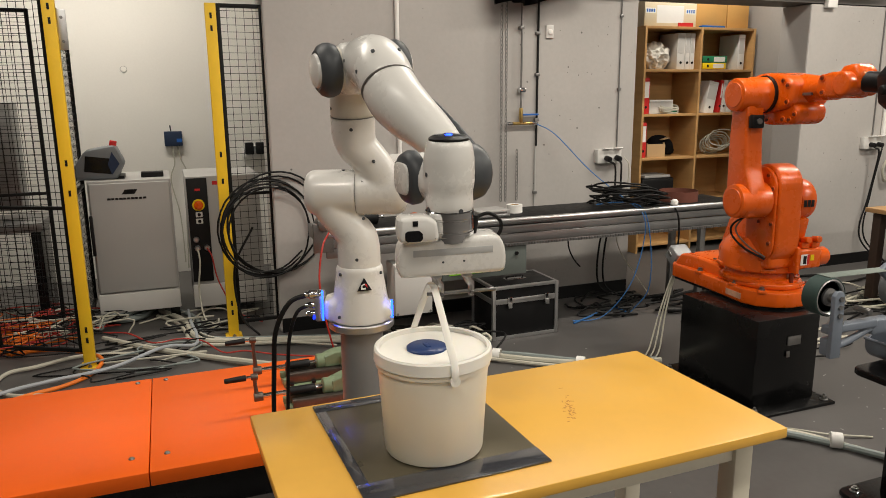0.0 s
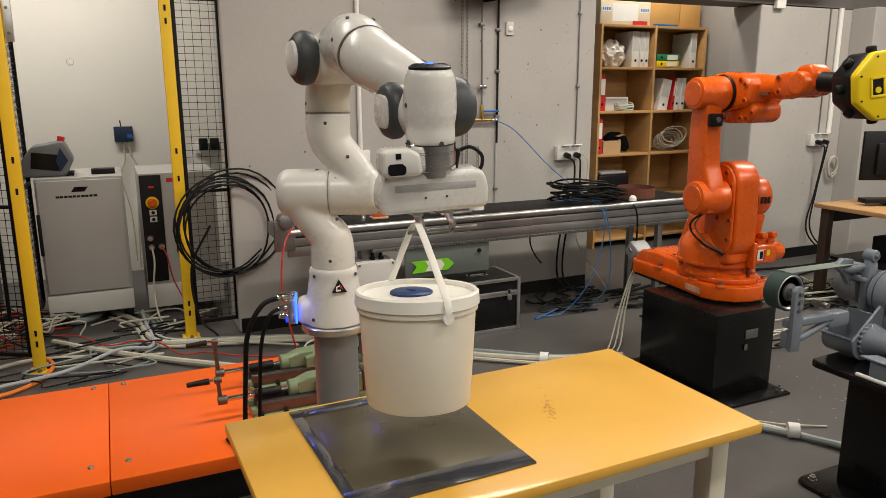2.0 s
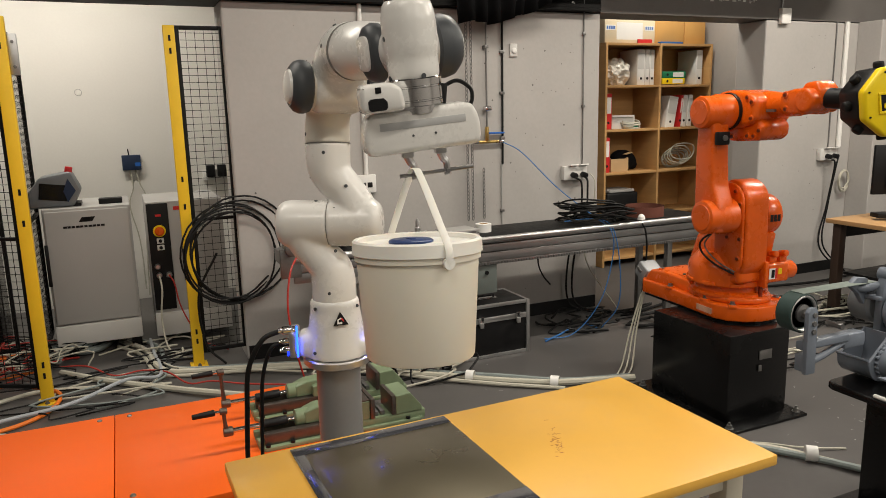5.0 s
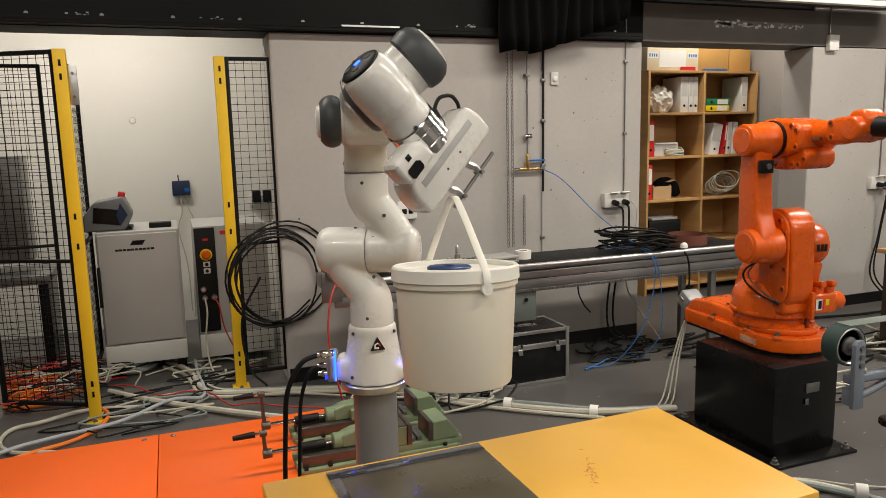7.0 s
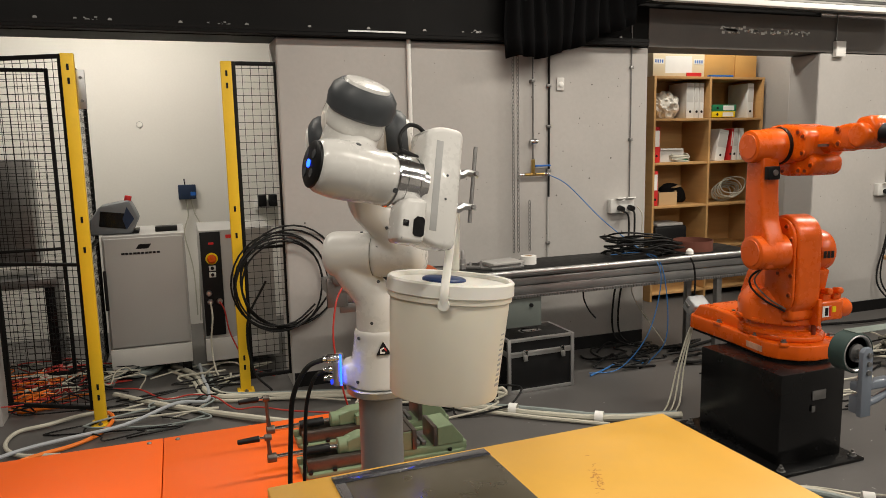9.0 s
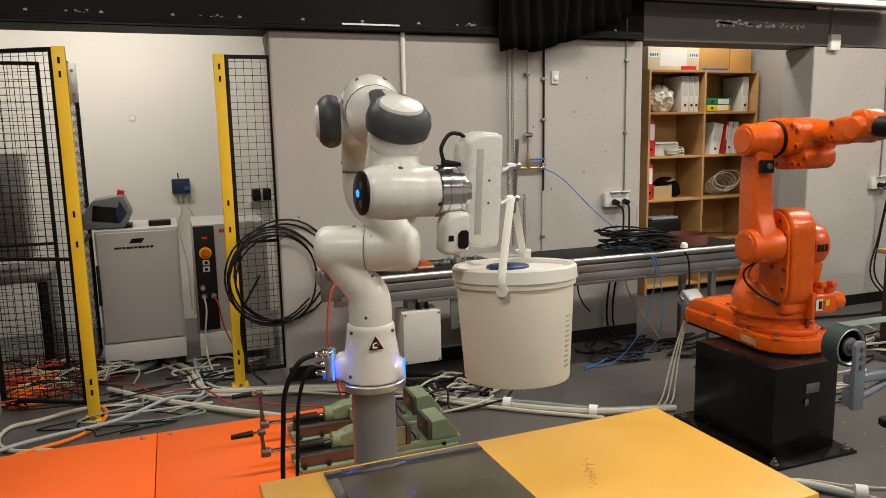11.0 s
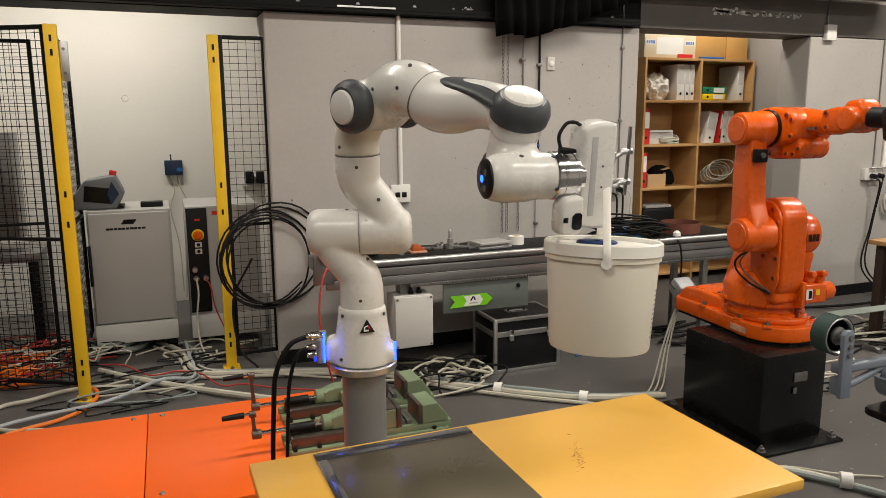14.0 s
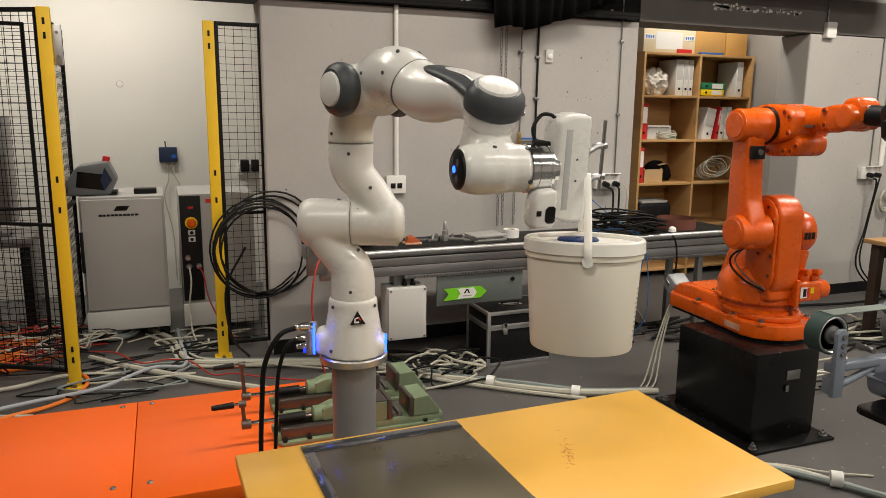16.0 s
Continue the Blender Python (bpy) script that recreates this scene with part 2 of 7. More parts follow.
def sweep(points, n=6, seg=20, caps=True, bm=None, smooth=True, flat=(1.0, 1.0), up=None):
    """A tube through points (x, y, z, radius), ends closed."""
    pts = spline(points, n) if smooth else [np.array(p, float) for p in points]
    b = bmesh.new()
    rings, prev = [], None
    for i, p in enumerate(pts):
        d = Vector((pts[min(i + 1, len(pts) - 1)] - pts[max(i - 1, 0)])[:3]).normalized()
        if prev is None:
            side = Vector(up).cross(d) if up else d.orthogonal()
        else:
            side = prev - d * prev.dot(d)
        side.normalize()
        prev = side
        other = d.cross(side)
        r = max(p[3], 0.0003)
        rings.append([b.verts.new(Vector(p[:3]) + side * (r * flat[0] * math.cos(2 * math.pi * k / seg)) + other * (r * flat[1] * math.sin(2 * math.pi * k / seg))) for k in range(seg)])
    for a, c in zip(rings, rings[1:]):
        for k in range(seg):
            j = (k + 1) % seg
            b.faces.new((a[k], a[j], c[j], c[k]))
    if caps:
        b.faces.new(rings[0])
        b.faces.new(rings[-1])
    return b if bm is None else add(bm, b)


def cable(points, r, n=5, seg=7, bm=None):
    return sweep([(*p, r) for p in points], n=n, seg=seg, bm=bm)


def prism(outline, z0, z1, r=0.0, bm=None, m=None, seg=2):
    """An outline of (x, y) drawn up from z0 to z1."""
    b = bmesh.new()
    f = b.faces.new([b.verts.new((x, y, z0)) for x, y in outline])
    g = bmesh.ops.extrude_face_region(b, geom=[f])
    bmesh.ops.translate(b, verts=[v for v in g["geom"] if isinstance(v, bmesh.types.BMVert)], vec=(0, 0, z1 - z0))
    if r:
        bmesh.ops.bevel(b, geom=[e for e in b.edges], offset=r, segments=seg, profile=0.5, affect="EDGES")
    if m is not None:
        b.transform(m)
    return b if bm is None else add(bm, b)


def ring_dots(n, r, z, size, height, bm=None):
    b = bm or bmesh.new()
    for i in range(n):
        a = 2 * math.pi * i / n
        rod((r * math.cos(a), r * math.sin(a), z), (r * math.cos(a), r * math.sin(a), z + height), size, seg=8, bm=b)
    return b

# ---- the hall ----
WALL = 4.94          # front face of the concrete wall between the hall and the bays behind it
WT = 0.30            # its thickness
HIGH = 3.5


def setting(name, bm, mat, label, category, smooth=0):
    return tagged(part(name, bm, mat, smooth=smooth), label, category, kind="structure")


setting("floor", box(-4.5, 8.0, -4.5, 8.0, -0.12, 0.0), FLOOR, "dark grey epoxy floor with scuffs and paint drips", "floor")
setting("ceiling", box(-4.5, 8.0, -4.5, 8.0, HIGH, HIGH + 0.15), CEILING, "dark grey concrete ceiling of the hall", "ceiling")
setting("wall_south", box(-4.5, 8.0, -4.8, -4.5, 0, HIGH), CONCRETE, "painted concrete wall behind the viewer", "wall")
setting("wall_west", box(-4.8, -4.5, -4.5, 8.0, 0, HIGH), CONCRETE, "painted concrete side wall", "wall")
setting("wall_east", box(8.0, 8.3, -4.5, 8.0, 0, HIGH), CONCRETE, "painted concrete side wall", "wall")
# the wall with two openings
setting("wall_north_1", box(-4.5, -0.86, WALL, WALL + WT, 0, 2.14), CONCRETE, "pale grey painted concrete wall", "wall")
setting("wall_north_2", box(0.737, 3.345, WALL, WALL + WT, 0, 2.14, 0.012), CONCRETE, "pale grey painted concrete wall with pinholes and stains", "wall")
setting("wall_north_3", box(4.95, 8.0, WALL, WALL + WT, 0, 2.14, 0.012), CONCRETE, "pale grey painted concrete wall", "wall")
setting("beam_1", box(-4.5, 3.345, WALL + 0.004, WALL + WT, 2.14, HIGH), BLACK_BEAM, "black painted concrete lintel", "beam")
setting("beam_2", box(3.345, 8.0, WALL - 0.004, WALL + WT, 2.145, 2.41), GREY_BEAM, "grey painted concrete beam with chipped paint", "beam")
setting("beam_3", box(3.345, 4.95, WALL + 0.01, WALL + WT, 2.41, HIGH), BLACK_BEAM, "black painted wall above the beam", "beam")
setting("wall_north_4", box(4.95, 8.0, WALL + 0.002, WALL + WT, 2.41, HIGH), CONCRETE, "pale grey painted concrete wall above the beam", "wall")
# steel channel along the lintel
bm = box(-4.4, 3.30, WALL - 0.07, WALL + 0.003, 2.145, 2.165, 0.003)
box(-4.4, 3.30, WALL - 0.012, WALL + 0.003, 2.165, 2.235, bm=bm)
box(-4.4, 3.30, WALL - 0.07, WALL - 0.06, 2.166, 2.19, bm=bm)
setting("steel_channel", bm, BLACK_BEAM, "black steel curtain channel along the lintel", "trim")
bm = box(1.16, 1.52, WALL - 0.075, WALL - 0.071, 2.172, 2.182)
setting("bolt_slot", bm, ALU, "bare metal slot in the black steel channel", "trim")
# bays behind
setting("wall_bay_1", box(-2.4, 2.6, 6.95, 7.1, 0, 3.0), WHITE_WALL, "plain white painted wall of the bay", "wall")
setting("wall_bay_2", box(-2.5, -2.35, WALL + WT, 6.95, 0, 3.0), WHITE_WALL, "white painted side wall of the bay", "wall")
setting("wall_bay_3", box(2.45, 2.6, WALL + WT, 6.95, 0, 3.0), WHITE_WALL, "white painted side wall of the bay", "wall")
setting("wall_bay_4", box(2.75, 6.6, 6.42, 6.57, 0, 3.0), CONCRETE, "painted concrete back wall of the shelf bay", "wall")
setting("wall_bay_5", box(2.6, 2.75, WALL + WT, 6.57, 0, 3.0), CONCRETE, "painted concrete side wall of the shelf bay", "wall")
setting("wall_bay_6", box(5.46, 5.6, WALL + WT, 6.42, 0, 3.0), CONCRETE, "painted concrete side wall of the shelf bay", "wall")
setting("ceiling_bay", box(-2.5, 6.6, WALL + WT, 7.1, 3.0, 3.1), CEILING, "painted ceiling of the bays", "ceiling")
# pilaster on the wall at the desk
setting("wall_pilaster", box(6.02, 6.5, WALL - 0.22, WALL, 0, 2.145, 0.008), CONCRETE, "painted concrete pilaster", "wall")
# dark skirting at the foot of the walls
bm = box(0.75, 3.33, WALL - 0.012, WALL, 0, 0.09)
box(4.96, 6.0, WALL - 0.012, WALL, 0, 0.09, bm=bm)
setting("baseboard", bm, BLACK_PLASTIC, "black rubber baseboard", "baseboard")


# ---- big things near the viewer ----
TABLE_Z = 0.776


def work_table():
    t = thing("work_table", pose(0.80, 1.775, 0, 0, 0, 1.2), "small work table with a yellow laminate top and beige steel legs", "table")
    part("tabletop", box(-0.521, 0.523, -0.255, 0.262, TABLE_Z - 0.024, TABLE_Z, 0.004), YELLOW_TOP, t)
    bm = bmesh.new()
    for y0 in (-0.2, 0.18):
        box(-0.47, 0.47, y0, y0 + 0.022, TABLE_Z - 0.085, TABLE_Z - 0.026, 0.003, bm=bm)
    for x0 in (-0.47, 0.448):
        box(x0, x0 + 0.022, -0.178, 0.18, TABLE_Z - 0.085, TABLE_Z - 0.026, 0.003, bm=bm)
    part("apron", bm, BEIGE_STEEL, t)
    for x in (-0.455, 0.455):
        for y in (-0.185, 0.185):
            leg = part("leg", box(x - 0.025, x + 0.025, y - 0.025, y + 0.025, 0.015, TABLE_Z - 0.026, 0.006), BEIGE_STEEL, t)
            part("foot", rod((x, y, 0), (x, y, 0.02), 0.02), RUBBER, leg)
    # worn patch of pencil and scratch marks
    bm = bmesh.new()
    rnd = random.Random(4)
    for i in range(44):
        y = 0.012 + rnd.gauss(0, 0.030)
        x = 0.148 + rnd.gauss(0, 0.0085) + 0.42 * (y - 0.012)
        a = rnd.gauss(0.7, 0.8)
        l, w = rnd.uniform(0.003, 0.011), rnd.uniform(0.0007, 0.0016)
        box(-l / 2, l / 2, -w / 2, w / 2, TABLE_Z + 0.0001, TABLE_Z + 0.0004, bm=bm, m=pose(x, y, 0, 0, 0, math.degrees(a)))
    tagged(part("scratch", bm, SCRIBBLE, t, "reddish scribbled scratch marks", smooth=0), kind="stuff")
    return t


work_table()


def steel_sheet():
    t = thing("steel_sheet", pose(0.602, 1.80, TABLE_Z, 0, 0, 1.5), "worn stainless steel sheet lying on the yellow table", "sheet")
    part("plate", box(-0.186, 0.186, -0.215, 0.215, 0, 0.003, 0.001), BRUSHED, t)
    part("margin", box(-0.186, 0.186, 0.178, 0.2155, 0.0032, 0.0040, 0.0003), FILM, t, "silvery film margin")
    part("margin", box(-0.186, 0.186, -0.2155, -0.155, 0.0032, 0.0040, 0.0003), FILM, t, "silvery film margin")
    part("margin", box(-0.1865, -0.163, -0.155, 0.178, 0.0032, 0.0040, 0.0003), FILM, t, "silvery film margin")
    return t


steel_sheet()


def orange_platform():
    t = thing("orange_platform", pose(0, 0, 0), "low platform of orange painted panels on a black frame", "platform", kind="")
    z = 0.20
    xs = (-2.22, -1.11, 0.0, 1.02)
    for x0, x1 in zip(xs, xs[1:]):
        pn = part("panel", box(x0 + 0.0015, x1 - 0.0015, 2.975, 3.895, z - 0.055, z, 0.004), ORANGE_PANEL, t)
        for x in (x0 + 0.06, x1 - 0.06):
            for y in (3.10, 3.85):
                part("bolt", lathe([(0, 0), (0.011, 0), (0.011, 0.002), (0.008, 0.006), (0.003, 0.006), (0, 0.004)], (x, y, z), (x, y, 1), 10), DULL_STEEL, pn)
    part("frame", box(-2.18, 0.98, 3.03, 3.85, 0.0, z - 0.056), BLACK_STEEL, t)
    return t


orange_platform()


def fence_post(x, y, flip):
    """A yellow post with slots, a foot plate and its fixing bracket."""
    w, d, h = 0.062, 0.04, 2.0
    t = thing("fence_post", pose(x, y, 0, 0, 0, 0), "yellow powder-coated safety fence post bolted to the floor", "post", "fence posts")
    part("upright", box(-w / 2, w / 2, -d / 2, d / 2, 0.01, h, 0.004), YELLOW_POST, t)
    part("foot_plate", box(-0.05, 0.05, -0.06, 0.06, 0, 0.01, 0.002), YELLOW_POST, t)
    part("floor_bolt", lathe([(0, 0), (0.012, 0), (0.012, 0.008), (0.006, 0.009), (0.006, 0.016), (0, 0.016)], (0, -0.042, 0.01), (0, -0.042, 1), 8), DULL_STEEL, t)
    for z in (0.16, 0.22, 0.98, 1.14, 1.86, 1.93):
        part("slot", box(-0.006, 0.006, -d / 2 - 0.002, -d / 2 + 0.003, z - 0.016, z + 0.016), BLACK_PLASTIC, t, smooth=0)
    return t


fence_post(-0.347, 4.755, 1)
fence_post(0.452, 4.985, 1)


def mesh_panel(m, w, h, z0, label, step=0.03, up=0.05):
    t = thing("mesh_panel", m, label, "fence panel", "fence panels")
    for n, b in (("stile", box(0, 0.022, -0.012, 0.012, z0, z0 + h, 0.003)), ("stile", box(w - 0.022, w, -0.012, 0.012, z0, z0 + h, 0.003)),
                 ("rail", box(0.022, w - 0.022, -0.012, 0.012, z0, z0 + 0.022, 0.003)), ("rail", box(0.022, w - 0.022, -0.012, 0.012, z0 + h - 0.022, z0 + h, 0.003)),
                 ("rail", box(0.022, w - 0.022, -0.012, 0.012, z0 + h * 0.42, z0 + h * 0.42 + 0.018, 0.003))):
        part(n, b, BLACK_MESH, t)
    bm = bmesh.new()
    n = int((w - 0.03) / step)
    for i in range(1, n + 1):
        x = 0.01 + i * (w - 0.02) / (n + 1)
        box(x - 0.0013, x + 0.0013, -0.0013, 0.0013, z0 + 0.01, z0 + h - 0.01, bm=bm)
    n = int(h / up)
    for i in range(1, n):
        z = z0 + i * h / n
        box(0.01, w - 0.01, -0.0028, -0.0004, z - 0.0013, z + 0.0013, bm=bm)
    tagged(part("wire_mesh", bm, BLACK_MESH, t, smooth=0), kind="stuff")
    return t


mesh_panel(pose(0.484, 4.99, 0, 0, 0, 0), 0.262, 1.92, 0.08, "black welded mesh fence panel beside the yellow post", 0.054, 0.0385)
mesh_panel(pose(-0.375, 4.78, 0, 0, 0, 151), 0.53, 1.92, 0.08, "black welded mesh gate standing open beside the yellow post", 0.048, 0.0385)
mesh_panel(pose(-0.40, 5.02, 0, 0, 0, 90), 0.9, 1.92, 0.08, "black welded mesh fence panel behind the yellow post", 0.054, 0.0385)
mesh_panel(pose(-1.75, 5.55, 0, 0, 0, 0), 1.2, 1.92, 0.08, "black welded mesh fence panel at the back of the cell", 0.054, 0.0385)


def robot_cabinet():
    """The wide control cabinet with lettering on its door."""
    t = thing("control_cabinet", pose(-0.34, 5.52, 0), "light grey steel robot control cabinet with a pale plinth", "cabinet", "control cabinets")
    part("body", box(0, 0.50, 0.012, 0.60, 0.09, 0.955, 0.006), CABINET, t)
    dr = part("door", box(0.012, 0.488, -0.012, 0.010, 0.225, 0.94, 0.006), CABINET, t)
    part("door_handle", box(-0.004, 0.016, -0.03, -0.008, 0.48, 0.74, 0.004), BLACK_PLASTIC, dr)
    part("plinth_cover", box(0.0, 0.50, -0.022, 0.012, 0.085, 0.215, 0.008), CABINET_LIGHT, t)
    for x in (0.04, 0.46):
        part("foot", box(x - 0.03, x + 0.03, 0.02, 0.5, 0, 0.09), BLACK_STEEL, t)
    for i in range(3):
        part("emblem", prism([(0.20 + i * 0.022, 0.0), (0.232 + i * 0.022, 0.0), (0.252 + i * 0.022, 0.03), (0.22 + i * 0.022, 0.03)], 0, 0.0015, m=pose(0, -0.0122, 0.868, 90)), BLACK_PLASTIC, dr, smooth=0)
    for k in range(10):
        w = 0.018 if k % 3 else 0.021
        part("name_bar", box(0.112 + k * 0.0235, 0.112 + k * 0.0235 + w, -0.0145, -0.0126, 0.834, 0.847), BLACK_PLASTIC, dr, "short black printed bar", smooth=0)
    return t


robot_cabinet()


def drive_cabinet():
    t = thing("control_cabinet", pose(0.25, 5.56, 0), "narrow grey control cabinet with a black operating panel", "cabinet", "control cabinets")
    part("body", box(0, 0.48, 0.0, 0.60, 0.06, 0.955, 0.006), CABINET, t)
    fp = part("operating_panel", box(0.004, 0.135, -0.014, -0.001, 0.235, 0.945, 0.003), BLACK_PLASTIC, t, "black front panel with switches and sockets")
    part("plinth_cover", box(-0.004, 0.484, -0.03, -0.002, 0.06, 0.215, 0.006), CABINET_LIGHT, t)
    part("knob", lathe([(0, 0), (0.022, 0), (0.03, 0.012), (0.03, 0.026), (0.02, 0.034), (0, 0.034)], (0.072, -0.014, 0.765), (0.072, -1, 0.765), 18), ORANGE_CAST, fp, "orange emergency stop knob")
    part("collar", rod((0.072, -0.0142, 0.765), (0.072, -0.019, 0.765), 0.04), YELLOW_PLASTIC, fp)
    for z in (0.70, 0.655):
        part("button", box(0.05, 0.094, -0.019, -0.0142, z - 0.018, z + 0.018, 0.003), CABINET_LIGHT, fp)
        part("button_cap", rod((0.072, -0.019, z), (0.072, -0.025, z), 0.011), BLACK_PLASTIC, fp)
    part("indicator", box(0.055, 0.09, -0.018, -0.0142, 0.86, 0.875, 0.002), RED_PLASTIC, fp)
    for x, z in ((0.045, 0.47), (0.105, 0.47), (0.04, 0.53)):
        part("socket", lathe([(0, 0), (0.02, 0), (0.02, 0.012), (0.014, 0.022), (0, 0.022)], (x, -0.014, z), (x, -1, z), 14), ALU, fp)
    part("door_handle", box(0.2, 0.232, -0.028, -0.001, 0.42, 0.66, 0.006), BLACK_PLASTIC, t)
    part("name_plate", box(0.17, 0.235, -0.003, -0.0005, 0.895, 0.92), RED_PLASTIC, t, smooth=0)
    bm = cable([(0.105, -0.04, 0.47), (0.13, -0.1, 0.42), (0.16, -0.12, 0.25), (0.26, -0.25, 0.06), (0.4, -0.4, 0.02)], 0.005)
    part("lead", bm, CABLE_RED, fp)
    part("lead", cable([(0.045, -0.04, 0.47), (0.05, -0.1, 0.38), (0.03, -0.14, 0.2), (0.06, -0.3, 0.03), (0.2, -0.5, 0.015)], 0.006), CABLE_WHITE, fp)
    return t


drive_cabinet()


def flight_case():
    t = thing("flight_case", pose(2.135, 4.43, 0, 0, 0, 0.5), "black equipment case with aluminium edges on the floor", "case")
    w, d, h = 0.43, 0.30, 0.335
    part("body", box(-w / 2, w / 2, -d / 2 , d / 2, 0.004, h * 0.70, 0.004), BLACK_PLASTIC, t)
    part("lid", box(-w / 2, w / 2, -d / 2, d / 2, h * 0.72, h, 0.004), BLACK_PLASTIC, t)
    for x in (-w / 2, w / 2):
        for y in (-d / 2, d / 2):
            part("corner_edge", box(x - 0.011, x + 0.011, y - 0.011, y + 0.011, 0, h + 0.002, 0.003), ALU, t)
    for z in (0.011, h * 0.70, h * 0.735, h - 0.008):
        for y in (-d / 2, d / 2):
            part("edge", box(-w / 2 + 0.011, w / 2 - 0.011, y - 0.009, y + 0.009, z - 0.010, z + 0.010, 0.002), ALU, t)
        for x in (-w / 2, w / 2):
            part("edge", box(x - 0.009, x + 0.009, -d / 2 + 0.011, d / 2 - 0.011, z - 0.010, z + 0.010, 0.002), ALU, t)
    for x in (-0.115, 0.14):
        lt = part("latch", box(x - 0.016, x + 0.016, -d / 2 - 0.022, -d / 2 - 0.0095, h * 0.62, h * 0.80, 0.003), CHROME, t)
        part("lever", box(x - 0.012, x + 0.012, -d / 2 - 0.03, -d / 2 - 0.0225, h * 0.60, h * 0.70, 0.002), ALU, lt)
    hd = part("handle_plate", box(-0.07, 0.07, -0.03, 0.03, h + 0.0005, h + 0.004, 0.001), CHROME, t)
    part("handle", sweep([(-0.055, 0, h + 0.004, 0.006), (-0.05, 0, h + 0.014, 0.006), (0.05, 0, h + 0.014, 0.006), (0.055, 0, h + 0.004, 0.006)], 4, 8), BLACK_PLASTIC, hd)
    return t


flight_case()


def bookshelf():
    x0, x1, y0, y1, top = 4.17, 5.41, 5.98, 6.36, 2.05
    t = thing("bookshelf", pose(0, 0, 0), "open chipboard bookshelf crowded with binders, cables and boxes", "bookshelf")
    for x in (x0, (x0 + x1) / 2 - 0.011, x1 - 0.022):
        part("upright", box(x, x + 0.022, y0, y1, 0, top, 0.001), WOOD, t)
    part("back", box(x0, x1, y1 + 0.0005, y1 + 0.008, 0.0, top), WOOD, t)
    for z in (0.06, 0.46, 0.865, 1.26, 1.655, top - 0.022):
        for a, b in ((x0 + 0.0225, (x0 + x1) / 2 - 0.0115), ((x0 + x1) / 2 + 0.0115, x1 - 0.0225)):
            part("shelf", box(a, b, y0 + 0.004, y1, z, z + 0.022, 0.001), WOOD, t)
    return t


bookshelf()


def rail_bench():
    """The long aluminium rail on brackets before the wall, with its black bed."""
    t = thing("linear_rail", pose(0, 0, 0), "long grey aluminium rail with a black top before the wall", "rail")
    x0, x1, y0, y1 = 0.90, 3.78, 4.28, 4.70
    part("bed", box(x0, x1, y0 + 0.03, y1, 0.66, 0.735, 0.004), DULL_STEEL, t)
    part("cover", box(x0 + 0.05, x1, y0 + 0.06, y1 - 0.02, 0.7355, 0.745, 0.002), RUBBER, t, "black rubber top")
    for z0, z1, yy in ((0.715, 0.735, -0.012), (0.66, 0.705, 0.0), (0.60, 0.655, 0.008)):
        part("profile", box(x0 + 0.02, x1, y0 + yy, y0 + 0.03, z0, z1, 0.006), ALU_DARK, t, "grooved aluminium side profile")
    lip = rod((x0 + 0.03, y0 - 0.004, 0.738), (x1, y0 - 0.004, 0.738), 0.016, seg=14)
    part("rod", lip, ALU, t, "polished guide rod")
    part("rack", box(x0 + 0.5, x1, y0 + 0.012, y0 + 0.03, 0.578, 0.5985, 0.001), ALU_DARK, t)
    bm = bmesh.new()
    n = 120
    for i in range(n):
        x = x0 + 0.52 + i * (x1 - x0 - 0.55) / n
        box(x, x + 0.008, y0 + 0.006, y0 + 0.0118, 0.58, 0.594, bm=bm)
    tagged(part("teeth", bm, DULL_STEEL, t, smooth=0), kind="stuff")
    # bracket and idler at the near end
    part("end_bracket", box(x0 - 0.05, x0 + 0.06, y0 - 0.01, y0 + 0.02, 0.64, 0.80, 0.004), DULL_STEEL, t)
    part("idler", rod((x0 + 0.01, y0 - 0.05, 0.80), (x0 + 0.01, y0 + 0.06, 0.80), 0.038, edge=0.004), DULL_STEEL, t)
    for x in (1.25, 2.2, 3.3):
        part("bracket", box(x - 0.05, x + 0.05, y0 + 0.05, WALL, 0.60, 0.659, 0.003), DULL_STEEL, t)
    for x in (3.5,):
        for y in (y0 + 0.06, y1 - 0.06):
            part("leg", box(x - 0.02, x + 0.02, y - 0.02, y + 0.02, 0, 0.66, 0.003), DULL_STEEL, t)
    part("motor_plate", box(1.60, 2.15, y0 + 0.02, y0 + 0.035, 0.40, 0.575, 0.002), material("grey_green_plate", (0.13, 0.15, 0.14), 0.5), t, "dark grey-green plate")
    part("bolt", rod((2.08, y0 + 0.02, 0.53), (2.08, y0 + 0.01, 0.53), 0.012), BLACK_PLASTIC, t)
    return t


rail_bench()


def junction_box():
    t = thing("junction_box", pose(1.415, 4.30, 0), "light grey wall-mounted electrical junction box with two grommets", "junction box")
    part("body", box(-0.115, 0.115, -0.0, 0.14, 0.225, 0.53, 0.008), CABINET_LIGHT, t)
    part("cover", box(-0.113, 0.113, -0.022, -0.001, 0.228, 0.527, 0.006), CABINET_LIGHT, t)
    for x in (-0.10, 0.10):
        for z in (0.24, 0.515):
            part("screw", rod((x, -0.022, z), (x, -0.025, z), 0.007, seg=10), DULL_STEEL, t)
    for x in (0.0, 0.05):
        part("grommet", lathe([(0, 0), (0.016, 0), (0.016, 0.012), (0.01, 0.02), (0.008, 0.04), (0, 0.04)], (x, 0.04, 0.53), (x, 0.04, 1), 12), RUBBER, t)
    part("bracket", box(-0.06, 0.06, 0.05, 0.14, 0.531, 0.598), DULL_STEEL, t)
    return t


junction_box()


